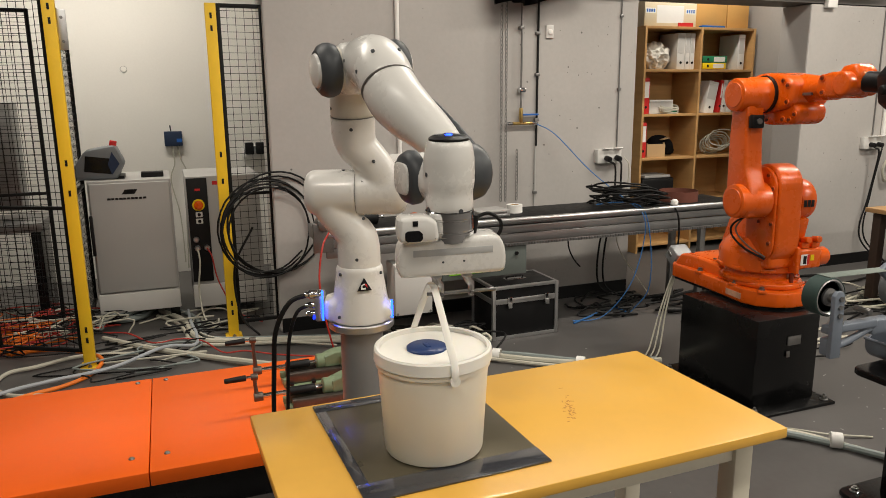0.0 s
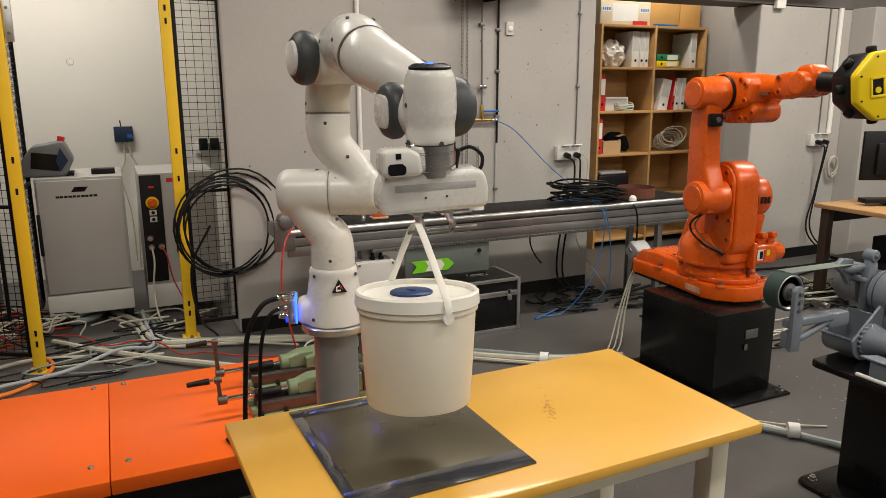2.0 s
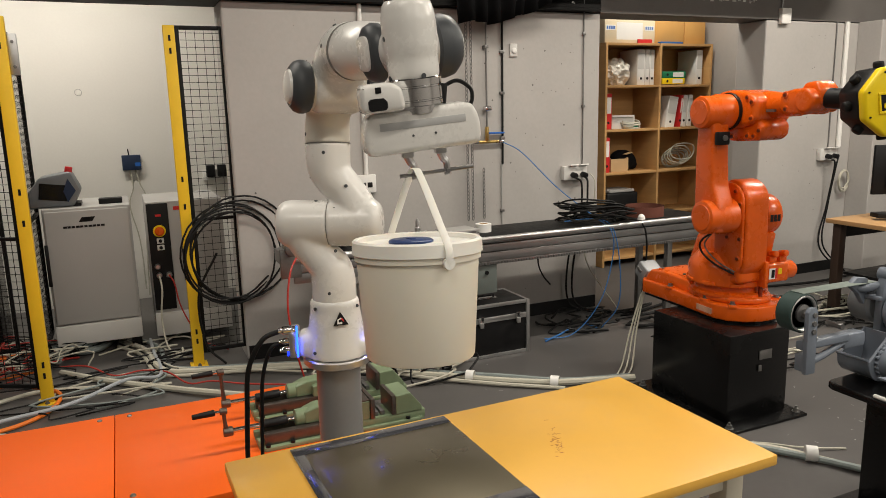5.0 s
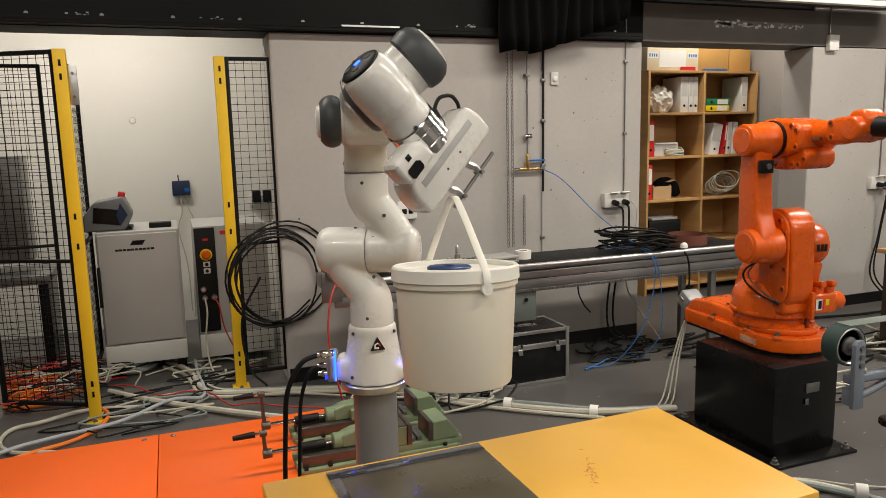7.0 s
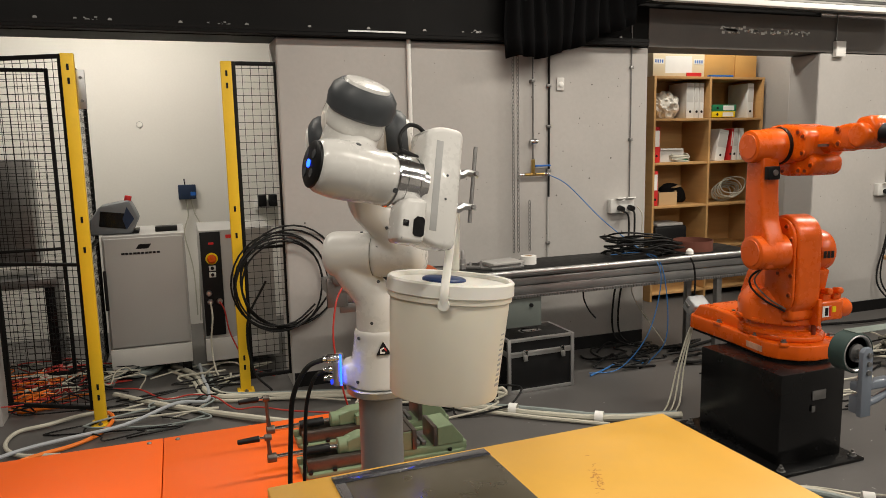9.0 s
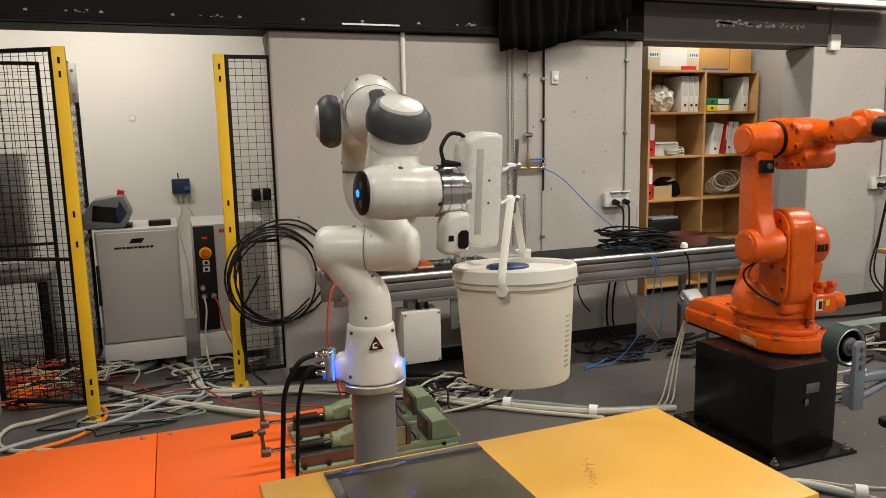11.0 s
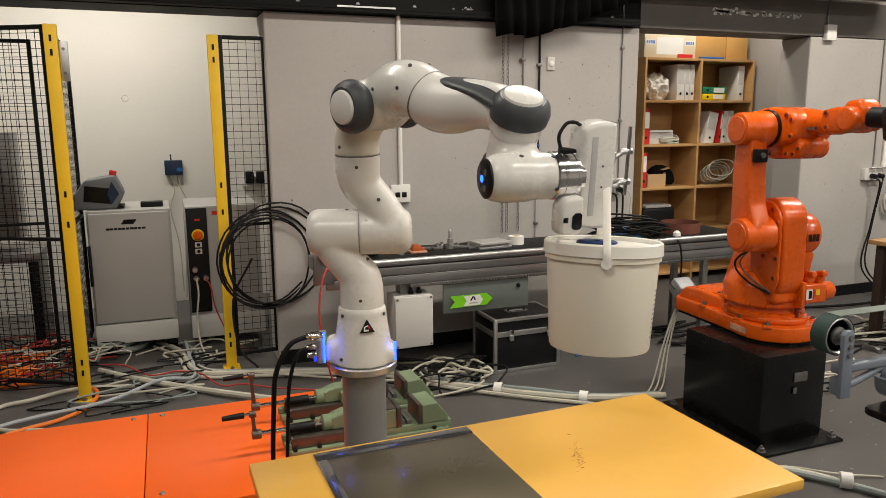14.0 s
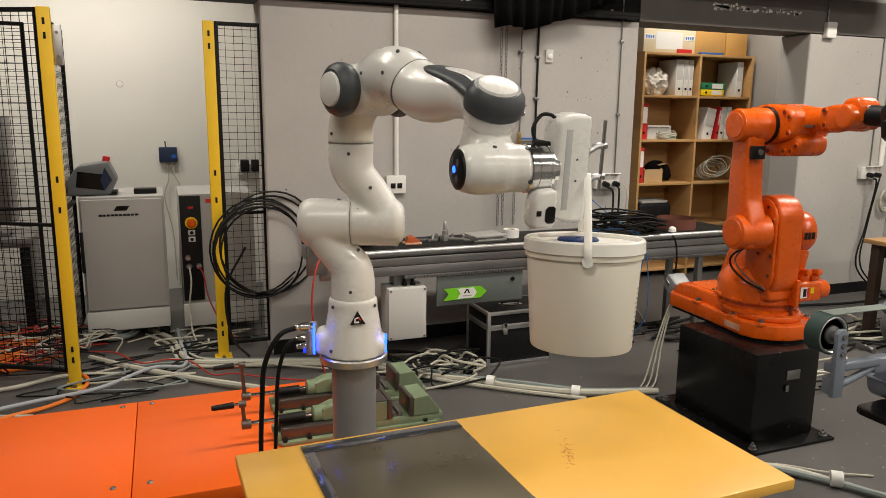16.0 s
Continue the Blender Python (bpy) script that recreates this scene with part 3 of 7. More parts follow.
def arrow_sign():
    """Green sign with a pale arrow field and an unreadable mark."""
    t = thing("arrow_sign", pose(1.77, 4.272, 0.468), "lime green arrow sticker with a white middle on the rail", "sign")
    o = [(-0.135, -0.035), (0.10, -0.035), (0.14, 0.0), (0.10, 0.035), (-0.135, 0.035), (-0.105, 0.0)]
    part("board", prism(o, 0, 0.004, m=pose(0, 0.02, 0, 90, 0, 2)), LIME, t, smooth=0)
    part("field", prism([(-0.05, -0.03), (0.055, -0.03), (0.075, 0.0), (0.055, 0.03), (-0.05, 0.03), (-0.03, 0.0)], 0.0042, 0.006, m=pose(0, 0.02, 0, 90, 0, 2)), PAPER, t, smooth=0)
    part("mark", prism([(-0.01, 0.0), (0.0, 0.0), (0.012, 0.018), (0.02, 0.0), (0.03, 0.0), (0.018, 0.024), (0.006, 0.024)], 0.0062, 0.007, m=pose(0, 0.02, 0, 90, 0, 2)), BLACK_PLASTIC, t, smooth=0)
    part("lettering_bar", prism([(-0.015, -0.018), (0.04, -0.018), (0.04, -0.012), (-0.015, -0.012)], 0.0062, 0.007, m=pose(0, 0.02, 0, 90, 0, 2)), CABINET, t, smooth=0)
    return t


arrow_sign()
t = thing("fence_bracket", pose(-0.305, 4.775, 1.82), "small galvanised hinge bracket on the yellow post", "bracket")
part("plate", box(-0.0105, 0.03, -0.012, 0.012, -0.10, 0.10, 0.003), ALU, t)
for z in (-0.06, 0.06):
    part("bolt", rod((0.01, -0.012, z), (0.01, -0.02, z), 0.008, seg=8), DULL_STEEL, t)


# ---- the white robot arm ----
ARM_BASE = pose(0.5927, 2.2526, 0.8994, 0, 0, math.degrees(-0.3))
LINKS = ((0, 0, 0.333), (0, -90, 0), (0, 90, 0.316), (0.0825, 90, 0), (-0.0825, -90, 0.384), (0, 90, 0), (0.088, 90, 0))


def arm_poses(q):
    """The pose of each of the seven links in the space of the arm's base, from the joint angles in radians."""
    m, out = Matrix(), []
    for (a, twist, d), angle in zip(LINKS, q):
        m = m @ Matrix.Translation((a, 0, 0)) @ Matrix.Rotation(radians(twist), 4, "X") @ Matrix.Translation((0, 0, d)) @ Matrix.Rotation(angle, 4, "Z")
        out.append(m.copy())
    return out


def drum(p0, p1, r, e, bm=None, seg=36):
    """A drum with well rounded ends."""
    d = (Vector(p1) - Vector(p0)).length
    prof = [(0, 0)] + [(r - e + e * math.sin(a), e - e * math.cos(a)) for a in np.linspace(0, math.pi / 2, 6)]
    prof += [(r - e + e * math.cos(a), d - e + e * math.sin(a)) for a in np.linspace(0, math.pi / 2, 6)] + [(0, d)]
    return lathe(prof, p0, p1, seg, bm)


def half_drum(p0, p1, r, e, bm=None, seg=36):
    """A drum rounded at p0 alone, square at p1."""
    d = (Vector(p1) - Vector(p0)).length
    prof = [(0, 0)] + [(r - e + e * math.sin(a), e - e * math.cos(a)) for a in np.linspace(0, math.pi / 2, 7)] + [(r, d), (0, d)]
    return lathe(prof, p0, p1, seg, bm)


def shell(name, bm, mat, parent, label="", size=0.0045):
    """Fuse overlapping forms into one moulded shell."""
    ob = part(name, bm, mat, parent, label, smooth=180)
    md = ob.modifiers.new("fuse", "REMESH")
    md.mode, md.voxel_size, md.use_smooth_shade = "VOXEL", size, True
    sm = ob.modifiers.new("soften", "SMOOTH")
    sm.factor, sm.iterations = 0.5, 10
    return ob


def screw_on(points, parent):
    for p, n in points:
        p, n = Vector(p), Vector(n).normalized()
        part("screw", rod(p - n * 0.002, p + n * 0.0012, 0.0042, seg=10), DARK_GREY, parent)


def arm_pillar():
    t = thing("arm_pillar", pose(0.5927, 2.2526, 0), "grey painted steel pillar carrying the white robot arm", "pillar")
    part("column", rod((0, 0, 0.02), (0, 0, 0.878), 0.056, seg=40), PILLAR, t)
    part("base_plate", box(-0.15, 0.15, -0.15, 0.15, 0, 0.02, 0.004), PILLAR, t)
    part("flange", lathe([(0, 0), (0.083, 0), (0.086, 0.003), (0.086, 0.017), (0.083, 0.02), (0, 0.02)], (0, 0, 0.8785), (0, 0, 2), 48), ALU, t, "bright turned aluminium flange")
    return t


arm_pillar()


def white_arm():
    arm = thing("collaborative_robot", ARM_BASE, "white jointed robot arm with grey caps holding a bucket", "robot")
    # foot
    bm = rod((0, 0, 0.0), (0, 0, 0.146), 0.080, 0.0575, seg=40)
    drum((0, 0, 0.01), (0, 0, 0.142), 0.062, 0.008, bm=bm)
    box(-0.098, -0.02, -0.046, 0.046, 0.0, 0.062, 0.02, 3, bm=bm)
    box(-0.02, 0.084, -0.050, 0.050, 0.0, 0.045, 0.02, 3, bm=bm)
    foot = shell("foot", bm, ROBOT_WHITE, arm)
    screw_on([((0.064 * math.cos(a), 0.064 * math.sin(a), 0.128), (math.cos(a), math.sin(a), 0.15)) for a in (-2.4, -0.5)]
             + [((0.079 * math.cos(a), 0.079 * math.sin(a), 0.02), (math.cos(a), math.sin(a), 0.15)) for a in (-2.3, -0.55)], foot)
    a0 = radians(-95 + 17.2)
    tri_m = Matrix.Rotation(a0, 4, "Z") @ Matrix.Translation((0.0685, 0, 0.106)) @ Matrix.Rotation(radians(-9), 4, "Y") @ pose(0, 0, 0, 90, 0, 90)
    s = 0.0185
    part("warning_sign", prism([(-s, -s * 0.8), (s, -s * 0.8), (0, s * 0.95)], -0.003, 0.002, m=tri_m), BLACK_PLASTIC, foot, "black warning triangle", smooth=0)
    bm = prism([(-s * 0.5, -s * 0.62), (s * 0.15, -s * 0.62), (s * 0.15, -s * 0.4), (-s * 0.3, -s * 0.4), (-s * 0.3, -s * 0.1), (s * 0.1, s * 0.05), (s * 0.05, s * 0.22), (-s * 0.45, s * 0.0)], 0.002, 0.0028, m=tri_m)
    part("pictogram", bm, PAPER, foot, smooth=0)
    bm = prism([(s * 0.05, -s * 0.05), (s * 0.42, -s * 0.4), (s * 0.30, s * 0.05), (s * 0.1, s * 0.2)], 0.002, 0.0028, m=tri_m)
    part("pictogram", bm, RED_PLASTIC, foot, smooth=0)
    # lit connector block
    part("connector_block", box(-0.116, -0.094, -0.042, 0.042, 0.004, 0.070, 0.006), ALU, foot)
    part("led_strip", box(-0.0960, -0.0915, -0.0520, -0.0480, 0.010, 0.090, 0.0012), BLUE_LED, foot, "glowing blue light strip")
    part("led_strip", box(-0.122, -0.1165, -0.040, -0.010, 0.010, 0.020, 0.002), BLUE_LED_SOFT, foot, "glowing blue light strip")
    part("led_strip", box(0.0790, 0.0850, -0.036, -0.031, 0.008, 0.056, 0.0012), BLUE_LED, foot, "glowing blue light strip")
    for y, z, r in ((-0.030, 0.076, 0.0095), (-0.030, 0.048, 0.007), (-0.024, 0.024, 0.007)):
        part("connector", lathe([(0, 0), (r, 0), (r, 0.012), (r * 1.2, 0.014), (r * 1.2, 0.034), (r * 0.85, 0.038), (r * 0.85, 0.046), (0, 0.046)], (-0.094, y, z), (-1, y - 0.1, z), 14), CHROME, foot)

    def seam(p0, p1, r, parent):
        part("seam", rod(p0, p1, r, seg=44), SEAM, parent)

    # shoulder, lower half
    bm = sweep([(0, 0, -0.196, 0.0555), (0, 0, -0.145, 0.0550), (0, -0.006, -0.112, 0.0520), (0, -0.032, -0.080, 0.0470), (0, -0.060, -0.042, 0.0490), (0, -0.068, 0.0, 0.056)], 6, 32)
    half_drum((0, -0.130, 0), (0, 0.003, 0), 0.0580, 0.028, bm=bm)
    l1 = shell("link", bm, ROBOT_WHITE, arm)
    screw_on([((0.012, -0.112, 0.050), (0.2, -0.4, 1)), ((0.012, -0.03, 0.0568), (0.2, 0, 1)), ((0.035, -0.124, 0.0), (0.4, -1, 0)), ((0.054, 0.0, -0.165), (1, 0, 0)), ((0.052, 0.02, -0.06), (1, 0.3, 0.3)), ((0.02, -0.02, -0.054), (0.3, 0, -1))], l1)
    seam((0, -0.0006, 0), (0, 0.0006, 0), 0.0576, l1)
    seam((0, 0, -0.1946), (0, 0, -0.1932), 0.0560, l1)
    # shoulder, upper half: the drum along z and the neck that rises along -y
    bm = half_drum((0, 0, 0.130), (0, 0, -0.003), 0.0580, 0.030)
    sweep([(0, 0.0, 0.068, 0.056), (0, -0.042, 0.062, 0.0495), (0, -0.082, 0.038, 0.0465), (0, -0.116, 0.010, 0.0500), (0, -0.150, 0.0, 0.0540), (0, -0.196, 0, 0.0548)], 6, 32, bm=bm)
    l2 = shell("link", bm, ROBOT_WHITE, arm)
    screw_on([((0.0, 0.057, 0.03), (0, 1, 0)), ((0.04, -0.040, 0.02), (1, -1, 0)), ((0.034, 0.02, 0.123), (0.3, 0.2, 1)), ((0.046, -0.09, 0.05), (1, 0, 0.6)), ((0.0535, -0.17, 0.0), (1, 0, 0)), ((-0.0535, -0.17, 0.0), (-1, 0, 0)), ((-0.05, -0.03, 0.02), (-1, 0, 0))], l2)
    seam((0, -0.1935, 0), (0, -0.1947, 0), 0.0553, l2)
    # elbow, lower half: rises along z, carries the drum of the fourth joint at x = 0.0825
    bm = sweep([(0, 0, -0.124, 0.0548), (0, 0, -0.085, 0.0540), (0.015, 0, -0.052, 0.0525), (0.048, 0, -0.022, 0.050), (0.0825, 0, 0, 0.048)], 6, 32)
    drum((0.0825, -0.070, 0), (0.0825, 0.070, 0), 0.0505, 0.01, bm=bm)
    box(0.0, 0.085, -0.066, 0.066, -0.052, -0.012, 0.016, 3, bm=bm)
    # duller, creamier than the other links: shade under the elbow put into the colour
    l3 = shell("link", bm, ROBOT_WHITE_SHADED, arm)
    screw_on([((0.03, -0.067, -0.03), (0.0, -1, 0)), ((0.06, -0.067, -0.035), (0, -1, 0)), ((0.0, -0.054, -0.1), (0, -1, 0)), ((-0.054, 0, -0.09), (-1, 0, 0)), ((0.03, 0.067, -0.03), (0, 1, 0))], l3)
    for sg in (-1, 1):
        prof = [(0, 0), (0.050, 0), (0.056, 0.004), (0.060, 0.016), (0.060, 0.026), (0.055, 0.038), (0.044, 0.047), (0.039, 0.0465), (0, 0.046)]
        part("elbow_cap", lathe(prof, (0.0825, sg * 0.0605, 0), (0.0825, sg * 9, 0), 44), DARK_GREY, l3, "dark grey elbow cap")
        part("cap_disc", lathe([(0, 0), (0.0385, 0), (0.036, 0.006), (0.025, 0.010), (0, 0.012)], (0.0825, sg * 0.1068, 0), (0.0825, sg * 9, 0), 36), ROBOT_WHITE, l3, "white disc")
    # elbow, upper half
    bm = drum((0, 0, -0.060), (0, 0, 0.060), 0.0585, 0.020)
    sweep([(0, 0, 0, 0.056), (-0.034, 0.022, 0, 0.0605), (-0.066, 0.058, 0, 0.0625), (-0.0815, 0.10, 0, 0.0615), (-0.0825, 0.1415, 0, 0.0600)], 6, 32, bm=bm)
    l4 = shell("link", bm, ROBOT_WHITE, arm)
    screw_on([((-0.055, 0.03, 0.060), (0, 0, 1)), ((-0.09, 0.10, 0.0605), (0, 0, 1)), ((-0.055, 0.03, -0.060), (0, 0, -1)), ((-0.136, 0.09, 0.03), (-1, 0, 0.6)), ((-0.136, 0.09, -0.03), (-1, 0, -0.6))], l4)
    seam((-0.0825, 0.1392, 0), (-0.0825, 0.1404, 0), 0.0607, l4)
    # forearm: along z to the wrist, swinging out to +y
    bm = sweep([(0, 0, -0.2465, 0.0600), (0, 0.004, -0.205, 0.0600), (0, 0.020, -0.162, 0.0565), (0, 0.044, -0.118, 0.0490), (0, 0.061, -0.075, 0.0440), (0, 0.070, -0.032, 0.0435), (0, 0.072, 0, 0.0450)], 6, 32)
    drum((0, 0.036, 0), (0, 0.112, 0), 0.0500, 0.012, bm=bm)
    l5 = shell("link", bm, ROBOT_WHITE, arm)
    prof = [(0, 0), (0.0490, 0), (0.0560, 0.005), (0.0585, 0.024), (0.0545, 0.040), (0.044, 0.051), (0.040, 0.0505), (0, 0.050)]
    part("wrist_cap", lathe(prof, (0, 0.070, 0), (0, 9, 0), 44), DARK_GREY, l5, "dark grey wrist cap")
    part("cap_disc", lathe([(0, 0), (0.040, 0), (0.037, 0.006), (0.024, 0.009), (0, 0.010)], (0, 0.1192, 0), (0, 9, 0), 36), ROBOT_WHITE, l5, "white disc")
    bm = sweep([(0, 0.056, -0.212, 0.018), (0, 0.069, -0.172, 0.030), (0, 0.082, -0.125, 0.036), (0, 0.092, -0.078, 0.042), (0, 0.097, -0.035, 0.050), (0, 0.098, -0.005, 0.055)], 6, 24, flat=(1.0, 0.36), up=(0, 1, 0))
    shell("spine", bm, DARK_GREY, l5, "dark grey strip along the forearm", 0.0035)
    bm = sweep([(0, 0.0775, -0.172, 0.008), (0, 0.0945, -0.125, 0.012), (0, 0.1075, -0.078, 0.016), (0, 0.114, -0.035, 0.026), (0, 0.118, -0.01, 0.034)], 6, 16, flat=(1.0, 0.22), up=(0, 1, 0))
    part("spine_inlay", bm, ROBOT_WHITE, l5, "white inlay on the dark strip", smooth=60)
    # wrist: drum along z, body round the last axis at x = 0.088 (which runs along -y)
    bm = drum((0, 0, -0.072), (0, 0, 0.030), 0.0470, 0.012)
    sweep([(0, 0, 0, 0.045), (0.04, 0, 0, 0.0465), (0.088, 0, 0, 0.045)], 4, 28, bm=bm)
    lathe([(0, 0), (0.036, 0), (0.043, 0.010), (0.0475, 0.035), (0.0475, 0.080), (0.0435, 0.102), (0.0450, 0.114), (0.0450, 0.1325), (0, 0.1325)], (0.088, 0.083, 0), (0.088, -9, 0), 36, bm=bm)
    l6 = shell("link", bm, ROBOT_WHITE, arm)
    screw_on([((0.088, -0.045, 0.0445), (0, 0, 1)), ((0.088, 0.02, 0.0468), (0, 0, 1)), ((0.088, -0.045, -0.0445), (0, 0, -1)), ((0.088, 0.02, -0.0468), (0, 0, -1)), ((0.132, -0.045, 0), (1, 0, 0))], l6)
    prof = [(0, 0), (0.045, 0), (0.052, 0.005), (0.053, 0.017), (0.047, 0.029), (0.038, 0.034), (0, 0.033)]
    part("wrist_cap", lathe(prof, (0, 0, 0.022), (0, 0, 9), 36), DARK_GREY, l6, "dark grey wrist cap")
    sq = [(0.031 * abs(math.cos(u)) ** 0.55 * math.copysign(1, math.cos(u)), 0.031 * abs(math.sin(u)) ** 0.55 * math.copysign(1, math.sin(u))) for u in np.linspace(0, 2 * math.pi, 33)[:-1]]
    part("cap_disc", prism(sq, 0.0545, 0.0605, 0.0025), ROBOT_WHITE, l6, "white rounded square disc", smooth=50)
    part("pilot", lathe([(0, 0), (0.0375, 0), (0.0375, 0.004), (0.031, 0.008), (0, 0.009)], (0.088, 0.080, 0), (0.088, 9, 0), 36), BLACK_PLASTIC, l6, "dark round button disc")
    part("pilot_light", rod((0.088, 0.088, 0), (0.088, 0.0902, 0), 0.0065, seg=16), BLUE_LED, l6, "glowing blue light")
    for k in range(4):
        a = k * math.pi / 2 + 0.4
        part("button", rod((0.088 + 0.021 * math.cos(a), 0.087, 0.021 * math.sin(a)), (0.088 + 0.021 * math.cos(a), 0.0895, 0.021 * math.sin(a)), 0.007, seg=12), DARK_GREY, l6)
    # flange and gripper, turning with the last joint
    prof = [(0, 0), (0.0440, 0), (0.0460, 0.002), (0.0460, 0.013), (0.0448, 0.014), (0.0448, 0.016), (0.0460, 0.017), (0.0460, 0.036), (0.0448, 0.037), (0.0448, 0.039), (0.0460, 0.040), (0.0460, 0.046), (0.036, 0.048), (0.036, 0.060), (0, 0.060)]
    l7 = part("link", lathe(prof, (0, 0, 0.0478), (0, 0, 9), 48), CHROME, arm, "polished metal flange rings")
    H = Matrix.Translation((0, 0, 0.107)) @ Matrix.Rotation(radians(-45), 4, "Z")

    def on_hand(name, bm, mat, label="", smooth=35):
        bm.transform(H)
        return part(name, bm, mat, l7, label, smooth)

    # hand: a wide rounded housing with a long shallow recess on its faces
    side = Matrix(((0, 0, 1, 0), (1, 0, 0, 0), (0, 1, 0, 0), (0, 0, 0, 1)))
    bm = prism([(-0.096, 0.000), (-0.086, -0.009), (0.086, -0.009), (0.096, 0.000), (0.1035, 0.024), (0.1035, 0.056), (0.096, 0.065), (-0.096, 0.065), (-0.1035, 0.056), (-0.1035, 0.024)], -0.0315, 0.0315, 0.010, m=side, seg=4)
    on_hand("gripper_housing", bm, ROBOT_WHITE, "white gripper housing with a long recess", 70)
    for sg in (-1, 1):
        on_hand("recess", box(sg * 0.0316 - 0.0006, sg * 0.0316 + 0.0006, -0.076, 0.076, 0.010, 0.023, 0.0005), RECESS, "grey recessed strip")
        for y in (-0.02, 0.02):
            on_hand("screw", rod((sg * 0.0314, y, 0.036), (sg * 0.0325, y, 0.036), 0.0022, seg=8), DARK_GREY)
    # fingers and the steel rod gripped across them
    for sg in (-1, 1):
        y = sg * 0.030 + 0.002
        bm = box(-0.010, 0.010, y - 0.010, y + 0.010, 0.0655, 0.076, 0.002)
        sweep([(0, y, 0.075, 0.0075), (0, y + 0.004, 0.086, 0.007), (0, y + 0.009, 0.094, 0.0065), (0, y + 0.009, 0.116, 0.006)], 4, 8, bm=bm)
        on_hand("finger", bm, ALU)
        on_hand("finger_bolt", rod((-0.012, y + 0.009, 0.108), (0.012, y + 0.009, 0.108), 0.004, seg=10), DULL_STEEL)
    on_hand("gripped_rod", rod((0, -0.046, 0.108), (0, 0.090, 0.108), 0.0036, seg=12), DULL_STEEL, "thin steel rod across the fingers")
    # depth camera beside the flange
    bm = prism([(-0.106, -0.052), (-0.100, -0.058), (-0.052, -0.058), (-0.034, -0.048), (-0.030, -0.016), (-0.036, -0.009), (-0.098, -0.010), (-0.106, -0.016)], -0.056, -0.012, 0.008, m=side, seg=3)
    on_hand("depth_camera", bm, ROBOT_WHITE, "white depth camera housing", 60)
    on_hand("lens_window", prism([(-0.094, -0.030), (-0.090, -0.034), (-0.068, -0.034), (-0.062, -0.028), (-0.062, -0.018), (-0.066, -0.014), (-0.090, -0.014), (-0.094, -0.018)], -0.0575, -0.0555, m=side), SCREEN, "black lens window")
    on_hand("lens_window", box(-0.0570, -0.0555, -0.080, -0.070, -0.052, -0.042, 0.0005), SCREEN, "small dark sensor window")
    on_hand("camera_mount", box(-0.034, 0.0, -0.05, 0.01, -0.0185, -0.0095, 0.002), ALU)
    on_hand("plug", rod((-0.004, 0.044, -0.010), (-0.004, 0.050, -0.044), 0.0065, edge=0.001), RUBBER)
    on_hand("lead", cable([(-0.004, 0.050, -0.040), (-0.004, 0.075, -0.046), (0.0, 0.098, -0.030), (0.0, 0.100, -0.012), (0.0, 0.094, 0.0)], 0.0036), RUBBER, "short black cable")
    return arm, (l1, l2, l3, l4, l5, l6, l7)


ROBOT_ARM, ARM_LINKS = white_arm()


def arm_cables():
    t = thing("arm_cable", pose(0, 0, 0), "two thick black cables hanging from the arm's connectors to the platform", "cable")
    a = ARM_BASE @ Vector((-0.138, -0.034, 0.076))
    b = ARM_BASE @ Vector((-0.138, -0.034, 0.048))
    for p, d, r in ((a, 0.085, 0.0085), (b, 0.050, 0.0065)):
        pts = [(p.x + 0.01, p.y, p.z), (p.x - d * 0.5, p.y - 0.005, p.z - 0.016), (p.x - d * 0.92, p.y + 0.01, p.z - 0.09), (p.x - d, p.y + 0.04, p.z - 0.20), (p.x - d * 0.95, p.y + 0.14, p.z - 0.42), (0.43, 2.75, 0.24), (0.42, 3.0, 0.209), (0.40, 3.1, 0.209)]
        part("lead", cable(pts, r * 0.75, 8, 10), RUBBER, t)
    return t


arm_cables()


